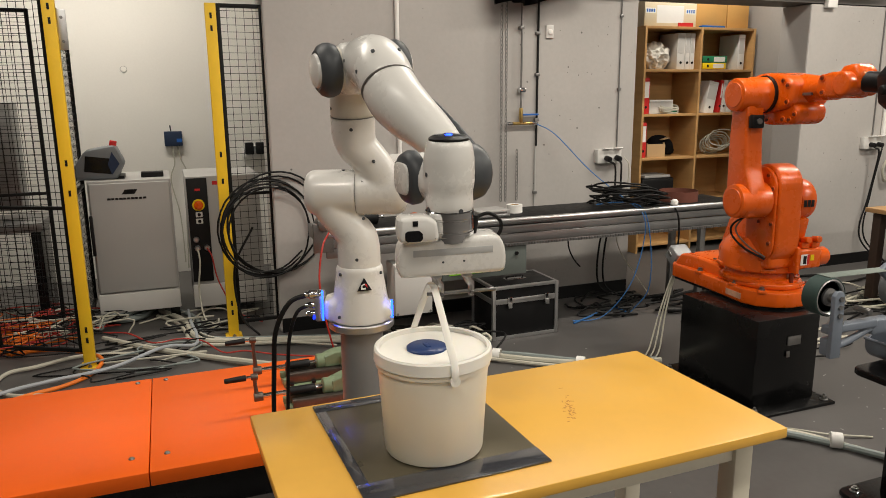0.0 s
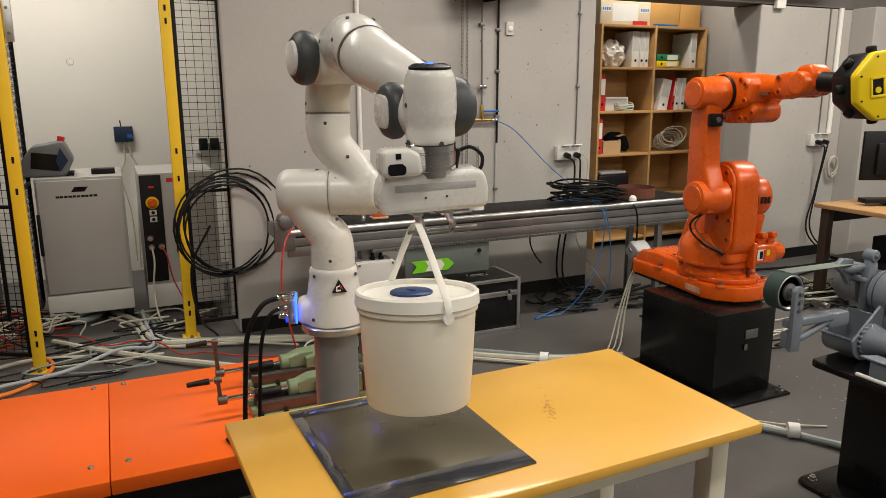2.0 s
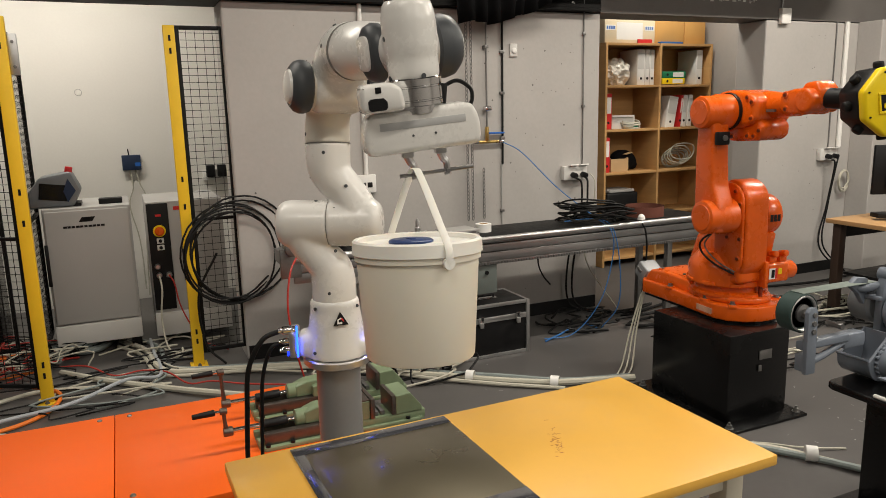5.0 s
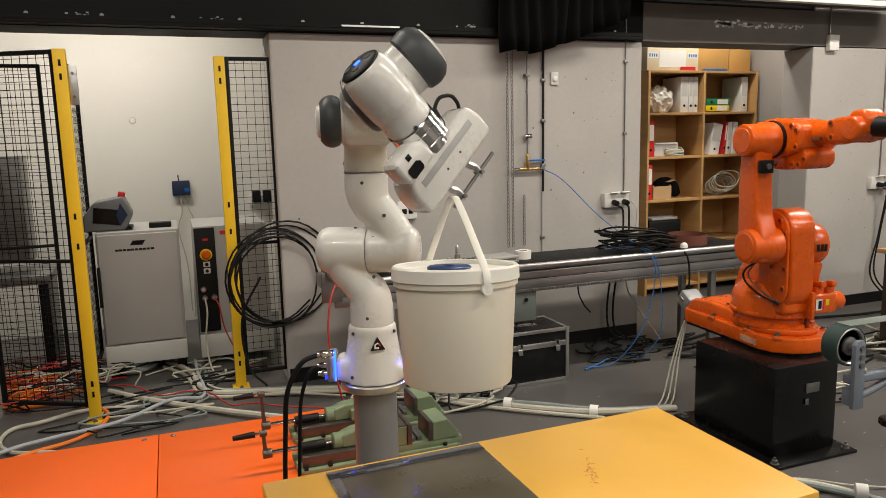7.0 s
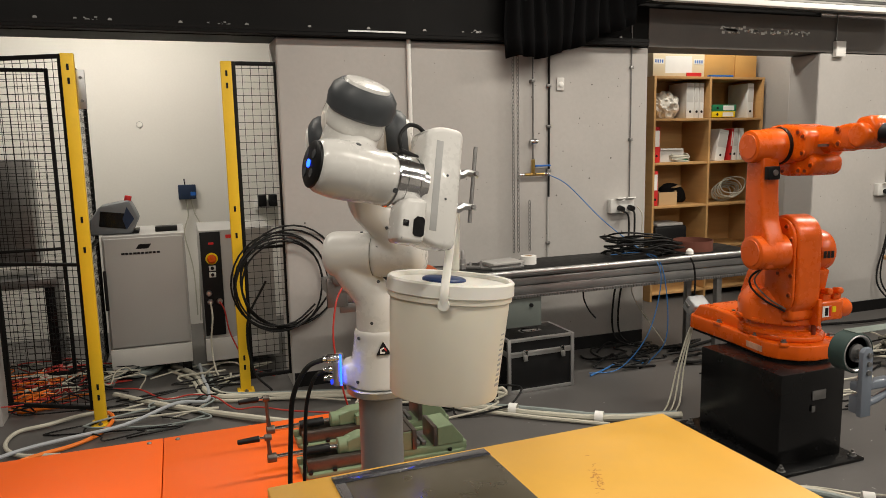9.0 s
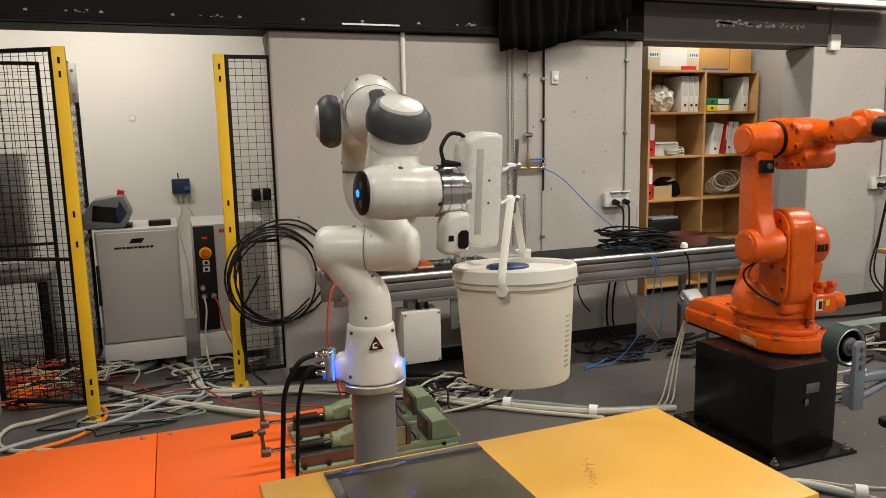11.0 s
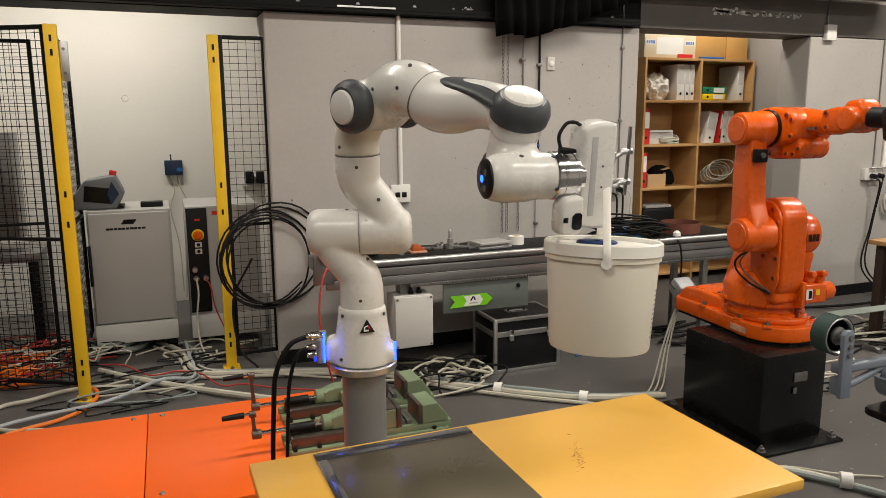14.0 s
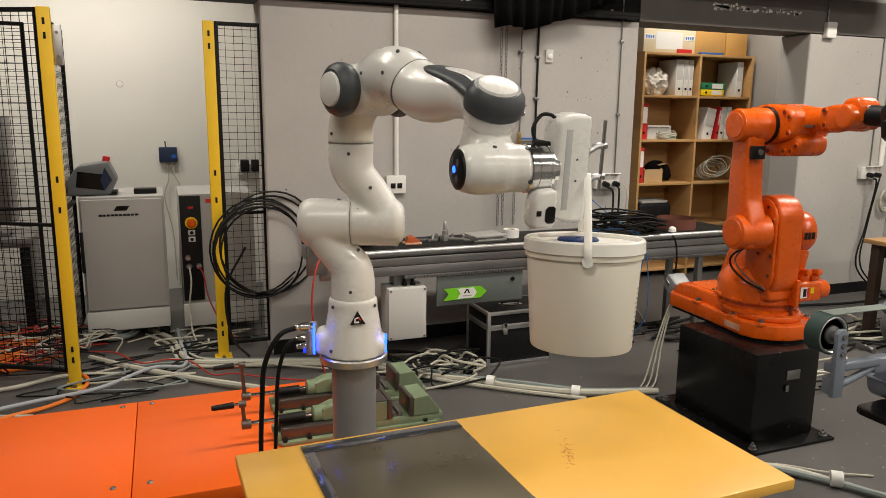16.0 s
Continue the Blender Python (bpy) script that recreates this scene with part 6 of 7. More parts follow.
tape_roll()
for k, (x, y, a, z) in enumerate(((1.98, 4.47, 4, 0), (1.965, 4.48, 2, 0.013), (1.98, 4.47, 7, 0.026))):
    t = thing("metal_plate", pose(x, y, RZ + z, 0, 0, a), "dull metal plate stacked on the rail", "plate", "stacked plates")
    part("plate", box(-0.12, 0.10, -0.08, 0.08, 0, 0.0125, 0.002), (ALU, DULL_STEEL, CABINET)[k], t)
t = thing("pipe_fitting", pose(1.73, 4.52, RZ), "small steel fitting standing on the rail", "fitting")
part("base", rod((0, 0, 0), (0, 0, 0.03), 0.03, seg=6), ALU, t)
part("stem", lathe([(0, 0), (0.018, 0), (0.018, 0.03), (0.012, 0.034), (0.012, 0.07), (0.006, 0.085), (0, 0.085)], (0, 0, 0.03), (0, 0, 9), 16), ALU, t)
for k in range(5):
    rnd = random.Random(k)
    x, y, a = 1.60 + 0.07 * k + rnd.uniform(-0.02, 0.02), 4.44 + rnd.uniform(-0.04, 0.1), rnd.uniform(-60, 60)
    t = thing("clamp_part", pose(x, y, RZ, 0, 0, a), "loose dull steel clamp piece on the rail", "clamp", "loose clamp pieces")
    part("bar", box(-0.06, 0.06, -0.012, 0.012, 0, 0.018, 0.003), DULL_STEEL, t)
    part("bolt", rod((0.03, 0, 0.018), (0.03, 0, 0.04), 0.009, seg=6), ALU, t)
t = thing("red_fixture", pose(1.50, 4.46, RZ), "small orange-red cast fixture on the rail", "fixture")
part("base", box(-0.05, 0.05, -0.035, 0.035, 0, 0.012, 0.003), ORANGE_DARK, t)
part("block", prism([(-0.04, 0.012), (-0.03, 0.045), (0.0, 0.05), (0.03, 0.03), (0.045, 0.012)], -0.025, 0.025, 0.003, m=pose(0, 0, 0, 90)), material("orange_red_cast", (0.45, 0.10, 0.03), 0.45), t)
t = thing("black_motor", pose(1.20, 4.46, RZ), "small black motor lying on the rail", "motor")
part("body", drum((-0.10, 0, 0.04), (0.06, 0, 0.04), 0.04, 0.008), BLACK_PLASTIC, t)
part("shaft", rod((0.06, 0, 0.04), (0.10, 0, 0.04), 0.01), CHROME, t)
t = thing("steel_bottle", pose(1.39, 4.43, RZ), "small steel cylinder standing on the rail", "cylinder")
part("body", lathe([(0, 0), (0.018, 0), (0.018, 0.05), (0.01, 0.058), (0.01, 0.07), (0, 0.07)], seg=16), ALU, t)


def coil(name, centre, normal, r, turns, thick, mat, label, seed, squash=1.0, spread=0.03, loose=0.15):
    """A hank of cable: loops of slightly different size and tilt."""
    rnd = random.Random(seed)
    t = thing(name, Matrix.Translation(centre) @ Vector(normal).to_track_quat("Z", "Y").to_matrix().to_4x4(), label, "cable")
    pts = []
    for k in range(turns):
        rr, dx, dy, ph = r * rnd.uniform(0.85, 1.12), rnd.uniform(-loose, loose) * r, rnd.uniform(-loose, loose) * r, rnd.uniform(-0.3, 0.3)
        for i in range(10):
            a = 2 * math.pi * i / 10
            pts.append((dx + rr * math.cos(a), (dy + rr * math.sin(a)) * squash, spread * (k / turns - 0.5) + rnd.uniform(0, 0.3) * spread * math.sin(a + ph), thick))
    part("hank", sweep(pts, 3, 7), mat, t)
    return t


coil("cable_coil", (0.715, 4.90, 0.68), (0.15, -1, 0.02), 0.285, 7, 0.0058, RUBBER, "black cable coil hung on the fence panel", 3, 1.02, 0.05)
coil("cable_coil", (2.95, 4.47, RZ + 0.07), (0.05, 0.1, 1), 0.19, 13, 0.0062, RUBBER, "black cable coil lying on the rail", 5, 0.75, 0.12, 0.5)
coil("cable_coil", (5.12, 6.10, 1.00), (0, -1, 0.5), 0.13, 9, 0.006, CABLE_WHITE, "tangled white cables on the bookshelf", 8, 0.55, 0.2)
coil("cable_coil", (4.52, 6.06, 1.335), (0, -0.2, 1), 0.10, 5, 0.006, CABLE_WHITE, "white cables and leads on the bookshelf", 9, 0.7, 0.06)
coil("cable_coil", (5.93, WALL - 0.05, 0.80), (0, -1, 0), 0.06, 4, 0.006, CABLE_WHITE, "small hank of white cable hanging on the wall", 10, 1.5, 0.02)
t = thing("grinding_belt", pose(3.42, 4.50, RZ), "brown abrasive belt loop lying on the rail", "abrasive belt")
part("loop", lathe([(0.128, 0), (0.130, 0), (0.130, 0.07), (0.128, 0.07), (0.128, 0)], seg=40), material("brown_abrasive", (0.13, 0.045, 0.03), 0.8), t)
t = thing("paper_cup", pose(3.28, 4.36, RZ), "white paper scrap on the rail", "paper")
part("sheet", lathe([(0, 0), (0.026, 0), (0.024, 0.022), (0.012, 0.034), (0, 0.036)], seg=14), PAPER, t)


# ---- on the bookshelf ----
def binder(x, y, z, mat, label, h=0.315, w=0.06, rot=(0, 0, 0)):
    t = thing("binder", Matrix.Translation((x, y, z)) @ pose(0, 0, 0, *rot), label, "binder", "binders")
    part("cover", box(0, w, 0, 0.26, 0, h, 0.004), mat, t)
    part("spine_label", box(0.008, w - 0.008, -0.0015, -0.0002, h * 0.45, h * 0.9), PAPER if mat is not PAPER else CABINET_LIGHT, t, smooth=0)
    part("finger_ring", lathe([(0.006, 0), (0.012, 0), (0.012, 0.002), (0.006, 0.002)], (w / 2, -0.0002, 0.06), (w / 2, -9, 0.06), 14), BLACK_PLASTIC, t)
    return t


SY = 6.0
for x, w in ((4.56, 0.085), (4.65, 0.05), (4.705, 0.05)):
    binder(x, SY + 0.03, 1.678, PAPER, "white binder standing on the bookshelf", 0.32, w)
binder(5.26, SY + 0.03, 1.678, PAPER, "white binder standing on the bookshelf", 0.32, 0.075)
binder(4.805, SY + 0.03, 1.678, BLUE_PLASTIC, "blue folder standing on the bookshelf", 0.31, 0.03)
binder(4.845, SY + 0.02, 1.7385, YELLOW_PLASTIC, "yellow binder lying on the bookshelf", 0.27, 0.055, (0, 90, 0))
binder(4.845, SY + 0.02, 1.8005, GREEN_PLASTIC, "green binder lying on the bookshelf", 0.28, 0.06, (0, 90, 0))
binder(4.20, SY + 0.02, 1.283, RED_PLASTIC, "red binder standing on the bookshelf", 0.32, 0.075)
binder(4.20, SY + 0.02, 0.888, RED_PLASTIC, "red binder standing on the bookshelf", 0.32, 0.062)
for x, w, tilt in ((4.90, 0.11, 10), (5.06, 0.03, 6), (5.10, 0.05, 4), (5.17, 0.05, 3)):
    binder(x, SY + 0.03, 1.284, RED_PLASTIC if w == 0.03 else PAPER, "leaning folder on the bookshelf", 0.30, w, (0, tilt, 0))
t = thing("document_tray", pose(4.30, SY + 0.05, 1.283), "grey box with papers on the bookshelf", "box")
part("box", box(0, 0.26, 0, 0.25, 0, 0.11, 0.004), CABINET_LIGHT, t)
part("sheet", box(-0.01, 0.24, -0.02, 0.22, 0.1105, 0.125), PAPER, t, smooth=0)
t = thing("circuit_board", pose(4.50, SY + 0.04, 1.283), "green circuit board among cables on the bookshelf", "circuit board")
part("board", box(0, 0.10, 0, 0.07, 0, 0.03, 0.002), GREEN_PLASTIC, t)
t = thing("carton_box", pose(4.29, SY + 0.04, 0.888), "open brown carton on the bookshelf", "box", "cartons")
for q in ((0, 0.20, 0, 0.008, 0, 0.12), (0, 0.20, 0.20, 0.208, 0, 0.14), (0, 0.008, 0.0085, 0.1995, 0, 0.13), (0.192, 0.2, 0.0085, 0.1995, 0, 0.13), (0.008, 0.192, 0.008, 0.2, 0, 0.006)):
    part("side", box(*q), CARTON, t, smooth=0)
part("flap", box(0.2, 0.28, 0.0, 0.2, 0.115, 0.12, m=pose(0, 0, 0, 0, -12, 0)), CARTON, t, smooth=0)
t = thing("black_bag", pose(4.52, SY + 0.16, 0.888), "black cloth bag on the bookshelf", "bag")
part("cloth", sweep([(-0.12, 0, 0.03, 0.03), (-0.05, 0, 0.09, 0.10), (0.06, 0.01, 0.08, 0.09), (0.14, 0, 0.03, 0.03)], 5, 14), CURTAIN, t)
t = thing("equipment_box", pose(4.24, SY + 0.02, 0.483), "black equipment box with a grey top on the bookshelf", "box")
part("body", box(0, 0.36, 0, 0.28, 0, 0.21, 0.02, 3), BLACK_PLASTIC, t)
part("sheet", box(0.04, 0.33, 0.02, 0.26, 0.2105, 0.235, 0.006), CABINET, t)
t = thing("plastic_bag", pose(4.23, SY + 0.02, 1.678), "crumpled clear plastic bag of parts on the bookshelf", "bag")
bm = bmesh.new()
bmesh.ops.create_icosphere(bm, subdivisions=4, radius=1)
for v in bm.verts:
    k = 1 + 0.28 * noise.noise(v.co * 3.1) + 0.14 * noise.noise(v.co * 8)
    v.co = Vector((0.155 + v.co.x * 0.145 * k, 0.12 + v.co.y * 0.11 * k, max(0.0, 0.115 + v.co.z * 0.125 * k)))
part("film", bm, PLASTIC_BAG, t, smooth=25)
t = thing("carton_box", pose(4.18, SY + 0.02, 2.05), "pale shipping carton with blue print on top of the bookshelf", "box", "cartons")
part("carton", box(0, 0.56, 0, 0.30, 0, 0.215, 0.003), CARTON_PALE, t)
part("tape", box(0.13, 0.42, -0.001, -0.0001, 0.03, 0.18), PAPER, t, "white shipping label", smooth=0)
for x in (0.0, 0.43):
    pr = part("print", box(x + 0.01, x + 0.115, -0.002, -0.0011, 0.11, 0.155), PAPER, t, smooth=0)
    for k in range(4):
        part("printed_bar", box(x + 0.02 + k * 0.024, x + 0.034 + k * 0.024, -0.0028, -0.0021, 0.12, 0.147), BLUE_PLASTIC, pr, smooth=0)
part("red_tag", box(0.36, 0.52, -0.012, -0.003, 0.0, 0.035), RED_PLASTIC, t, smooth=0)
for x0, x1, h in ((4.77, 5.12, 0.235), (5.13, 5.38, 0.225)):
    t = thing("carton_box", pose(x0, SY + 0.06, 2.05), "brown carton on top of the bookshelf", "box", "cartons")
    part("carton", box(0, x1 - x0, 0, 0.28, 0, h, 0.003), material("orange_brown_carton", (0.60, 0.33, 0.10), 0.7, vary=0.08), t)
t = thing("blue_pen_box", pose(4.80, SY + 0.0, 2.05), "flat blue case on top of the bookshelf", "case")
part("case", box(0, 0.26, 0, 0.05, 0, 0.018, 0.004), BLUE_PLASTIC, t)

# ---- on the cabinets ----
t = thing("teach_unit", pose(-0.32, 5.62, 0.955), "black robot teach unit with a red knob on the cabinet", "controller")
bm = prism([(-0.10, 0.0), (0.16, 0.0), (0.21, 0.10), (0.16, 0.22), (-0.02, 0.19), (-0.10, 0.08)], 0, 0.20, 0.02, m=pose(0, 0.2, 0, 90))
part("body", bm, TEACH_GREY, t)
part("screen", box(-0.06, 0.10, -0.004, -0.0005, 0.05, 0.15, m=pose(0.02, 0, 0, 0, 8, 0)), SCREEN, t)
part("side_panel", prism([(0.13, 0.03), (0.18, 0.10), (0.14, 0.18), (0.11, 0.10)], 0.2005, 0.206, m=pose(0, 0.2, 0, 90)), NAVY, t)
part("stop_knob", rod((0.14, 0.1, 0.20), (0.15, 0.1, 0.245), 0.022, edge=0.004), RED_PLASTIC, t)
part("base", box(-0.1, 0.2, 0.02, 0.2, -0.0, 0.02), BLACK_PLASTIC, t)
t = thing("remote_box", pose(-0.02, 5.66, 0.955), "small black box on the cabinet", "box")
part("box", box(0, 0.14, 0, 0.08, 0, 0.035, 0.006), BLACK_PLASTIC, t)

# ---- machine behind the gate ----
t = thing("cell_machine", pose(-1.25, 5.85, 0), "dark robot cell machinery half hidden behind the mesh", "machine")
part("column", box(0.0, 0.14, 0.0, 0.14, 0, 1.75, 0.006), BLACK_STEEL, t)
part("cabinet", box(0.2, 0.48, 0.05, 0.3, 0.75, 1.45, 0.006), DULL_STEEL, t)
part("bench", box(-0.3, 0.6, -0.1, 0.4, 0.62, 0.68, 0.006), DULL_STEEL, t)
for x in (-0.25, 0.55):
    part("leg", box(x - 0.03, x + 0.03, -0.05, 0.35, 0, 0.62, 0.004), BLACK_STEEL, t)
part("cylinder", rod((-0.1, -0.05, 0.98), (0.2, -0.05, 0.98), 0.03, edge=0.004), BRASS, t)
part("clamp", box(0.05, 0.17, -0.12, 0.0, 1.12, 1.26, 0.01), BLACK_PLASTIC, t)

# ---- cables on the floor ----


def floor_cable(pts, r, mat, label, lift=0.0):
    r *= 0.8
    t = thing("floor_cable", pose(0, 0, 0), label, "cable", "cables on the floor")
    rnd = random.Random(len(pts) * 7 + int(r * 1e4))
    part("run", cable([(x, y, r + lift + (0.012 * rnd.random() if 0 < i < len(pts) - 1 else 0)) for i, (x, y) in enumerate(pts)], r, 6, 8), mat, t)
    return t


W1 = "thick off-white hose lying on the floor"
floor_cable([(0.02, 5.7), (0.16, 5.4), (0.22, 5.0), (0.31, 4.87), (0.55, 4.79), (0.98, 4.64), (1.27, 4.49), (1.53, 4.21), (1.68, 4.09), (1.93, 3.88), (2.2, 3.68), (2.62, 3.58)], 0.022, CABLE_WHITE, W1)
floor_cable([(0.10, 5.75), (0.24, 5.42), (0.27, 5.05), (0.36, 4.92), (0.6, 4.83), (1.0, 4.69), (1.3, 4.53), (1.57, 4.26), (1.72, 4.13), (1.97, 3.92), (2.25, 3.72), (2.62, 3.62)], 0.017, CABLE_GREY, "thick grey-green hose lying on the floor")
floor_cable([(0.0, 5.6), (0.14, 5.3), (0.20, 4.92), (0.33, 4.82), (0.57, 4.74), (1.0, 4.59), (1.3, 4.42), (1.55, 4.15), (1.66, 4.04), (1.9, 3.84), (2.2, 3.63)], 0.014, CABLE_WHITE, W1)
floor_cable([(-0.31, 5.2), (-0.08, 4.93), (0.17, 4.7), (0.44, 4.44), (0.8, 4.2), (1.3, 4.05)], 0.022, CABLE_WHITE, W1)
floor_cable([(-0.82, 5.12), (-0.6, 5.09), (-0.39, 4.96), (-0.29, 4.8), (-0.33, 4.59), (-0.45, 4.46), (-0.62, 4.36), (-0.9, 4.2)], 0.014, CABLE_ORANGE, "bright orange cable curled round the post's foot")
floor_cable([(-1.0, 4.2), (-0.72, 4.42), (-0.52, 4.51), (-0.22, 4.59), (0.04, 4.81), (0.21, 4.79), (0.23, 5.0), (0.21, 5.24), (0.2, 5.59)], 0.013, material("pale_blue_grey_cable", (0.40, 0.43, 0.46), 0.5), "pale grey cable lying on the floor", 0.02)
floor_cable([(-0.5, 4.36), (-0.69, 4.42), (-0.78, 4.58), (-0.76, 4.77), (-0.62, 4.8), (-0.41, 4.9), (-0.1, 4.85)], 0.014, CABLE_WHITE, "off-white cable looped on the floor")
floor_cable([(-0.35, 5.62), (-0.3, 5.88), (-0.19, 5.92), (-0.1, 5.75), (-0.25, 5.55), (-0.1, 5.57), (0.01, 5.89)], 0.028, CABLE_GREY, "fat grey-green hose coiled before the cabinet")
floor_cable([(-0.38, 5.5), (-0.30, 5.75), (-0.16, 5.78), (-0.12, 5.6), (-0.30, 5.45), (-0.33, 5.3)], 0.024, CABLE_GREY, "fat grey-green hose coiled before the cabinet", 0.04)
floor_cable([(-0.33, 5.26), (-0.17, 5.16), (-0.02, 4.93), (0.13, 4.92), (0.26, 4.84), (0.36, 4.59), (0.48, 4.56), (0.65, 4.44), (0.9, 4.3)], 0.006, CABLE_RED, "thin red cable winding over the floor", 0.03)
floor_cable([(0.52, 5.83), (0.23, 5.36), (0.30, 4.95), (0.6, 4.75), (1.0, 4.5)], 0.008, CABLE_WHITE, "thin white cable lying on the floor", 0.02)
floor_cable([(2.15, 2.98), (2.42, 2.78), (2.60, 2.62), (2.697, 2.471), (2.79, 2.327), (2.95, 2.1)], 0.016, CABLE_WHITE, W1)
floor_cable([(2.2, 2.9), (2.5, 2.68), (2.66, 2.52), (2.78, 2.29), (2.9, 2.0)], 0.018, CABLE_GREY, "thick grey-green hose lying on the floor")
floor_cable([(2.3, 2.85), (2.58, 2.72), (2.72, 2.58), (2.9, 2.5)], 0.006, CABLE_WHITE, "thin white cable lying on the floor")
floor_cable([(2.54, 4.37), (2.7, 4.44), (2.83, 4.52), (2.98, 4.62), (3.0, 4.45)], 0.008, CABLE_BLUE, "blue air hose lying on the floor")
floor_cable([(3.4, 4.6), (3.9, 4.7), (4.6, 4.75), (5.3, 4.6), (6.0, 4.7)], 0.014, RUBBER, "thick black cable along the wall")
floor_cable([(3.5, 4.3), (4.2, 4.45), (4.9, 4.4), (5.5, 4.5), (6.2, 4.4)], 0.012, RUBBER, "thick black cable along the wall")
floor_cable([(1.1, 3.55), (1.3, 3.5), (1.42, 3.42), (1.55, 3.44), (1.7, 3.36)], 0.006, CABLE_RED, "thin red twisted cable on the floor", 0.02)
floor_cable([(1.1, 3.52), (1.28, 3.53), (1.44, 3.45), (1.53, 3.40), (1.72, 3.38)], 0.006, CABLE_RED, "thin red twisted cable on the floor", 0.02)
for k, (x, y) in enumerate(((2.17, 3.69), (1.80, 3.98), (2.68, 2.50))):
    t = thing("cable_tie", pose(x, y, 0.02, 0, 0, -40), "white tape band round the hoses", "tape band", "tape bands")
    part("band", lathe([(0.032, 0), (0.0335, 0), (0.0335, 0.045), (0.032, 0.045), (0.032, 0)], (-0.02, 0, 0.013), (0.4, 0, 0.013), 20), PAPER, t)


def tangle(name, cx, cy, sx, sy, n, r, mats, label, seed, high=0.06):
    """Many loose loops of thin cable in one heap."""
    rnd = random.Random(seed)
    for mi, mat in enumerate(mats):
        t = thing(name, pose(cx, cy, 0), label[mi], "cable", kind="stuff")
        bm = bmesh.new()
        for k in range(n):
            x, y, a, rad = rnd.uniform(-sx, sx), rnd.uniform(-sy, sy), rnd.uniform(0, 6.3), rnd.uniform(0.10, 0.28)
            pts = []
            for i in range(rnd.randint(9, 17)):
                a += rnd.uniform(0.3, 0.9)
                pts.append((x + rad * math.cos(a) + 0.02 * i * rnd.uniform(-1, 1.5), y + rad * math.sin(a) * 0.7, r + rnd.uniform(0.0, high)))
            pts = [(pts[0][0], pts[0][1], r)] + pts[1:-1] + [(pts[-1][0], pts[-1][1], r)]
            cable(pts, r * rnd.uniform(0.8, 1.2), 4, 6, bm=bm)
        tagged(part("strand", bm, mat, t), kind="stuff")


tangle("cable_heap", -0.72, 5.45, 0.28, 0.35, 7, 0.0045, (CABLE_RED, CABLE_ORANGE, CABLE_WHITE, RUBBER), ("heap of thin red cables behind the gate", "heap of orange cables behind the gate", "heap of off-white cables behind the gate", "heap of black cables behind the gate"), 11, 0.12)
tangle("cable_heap", 0.25, 5.15, 0.25, 0.30, 2, 0.0055, (CABLE_WHITE, RUBBER), ("heap of off-white cables before the cabinets", "loose black cables before the cabinets"), 12, 0.05)
tangle("cable_heap", 0.2, 4.75, 0.55, 0.25, 1, 0.0055, (CABLE_WHITE, CABLE_GREY, RUBBER), ("loose off-white cables behind the platform", "loose grey cables behind the platform", "loose black cables behind the platform"), 13, 0.03)
tangle("cable_heap", 1.55, 4.32, 0.20, 0.14, 4, 0.0065, (CABLE_WHITE, RUBBER), ("loops of off-white cable under the junction box", "loops of black cable under the junction box"), 14, 0.10)
tangle("cable_heap", 2.95, 4.55, 0.4, 0.2, 7, 0.008, (RUBBER,), ("black cables heaped at the wall's foot",), 15, 0.04)
tangle("cable_heap", 3.9, 3.6, 0.6, 0.35, 3, 0.005, (CABLE_WHITE, RUBBER), ("loose white cables behind the orange robot", "loose black cables behind the orange robot"), 16, 0.03)
tangle("cable_heap", 4.9, 3.9, 0.4, 0.25, 6, 0.007, (CABLE_WHITE, RUBBER), ("white cables under the desk", "black cables under the desk"), 17, 0.06)


def hanging(name, pts, r, mat, label):
    t = thing(name, pose(0, 0, 0), label, "cable")
    part("run", cable(pts, r, 8, 8), mat, t)
    return t


hanging("air_hose", [(2.52, WALL - 0.03, 1.278), (2.64, WALL - 0.10, 1.20), (2.82, WALL - 0.27, 0.96), (2.95, 4.42, 0.78), (2.95, 4.25, 0.72), (2.97, 4.25, 0.55), (2.90, 4.28, 0.25), (2.75, 4.36, 0.03), (2.55, 4.40, 0.012)], 0.0034, CABLE_BLUE, "blue air hose from the valve down over the rail")
hanging("air_hose", [(2.75, 4.48, 0.76), (2.90, 4.40, 0.775), (2.97, 4.27, 0.74), (3.02, 4.245, 0.5), (3.06, 4.3, 0.2), (3.0, 4.4, 0.02)], 0.0036, CABLE_BLUE, "blue air hose hanging over the rail")
for k, dx in enumerate((0.0, 0.05)):
    hanging("plug_lead", [(3.09 + dx * 1.7, WALL - 0.09, 1.0), (3.12 + dx, WALL - 0.12, 0.95), (3.12 + dx, WALL - 0.1, 0.7), (3.05 + dx, WALL - 0.06, 0.4), (3.06 + dx, WALL - 0.06, 0.08), (3.2 + dx, WALL - 0.2, 0.012)], 0.007, RUBBER, "black power lead hanging from the wall socket")
    hanging("plug_lead", [(5.70 + dx * 1.6, WALL - 0.09, 1.0), (5.72 + dx * 0.4, WALL - 0.11, 0.95), (5.72 + dx * 0.3, WALL - 0.06, 0.6), (5.66 + dx, WALL - 0.06, 0.25), (5.8 + dx, WALL - 0.2, 0.012)], 0.007, RUBBER, "black power lead hanging from the wall socket")
hanging("plug_lead", [(3.24, WALL - 0.05, 1.02), (3.27, WALL - 0.07, 0.95), (3.27, WALL - 0.05, 0.75), (3.2, WALL - 0.06, 0.4), (3.4, WALL - 0.2, 0.012)], 0.004, CABLE_WHITE, "thin white lead hanging from the wall socket")
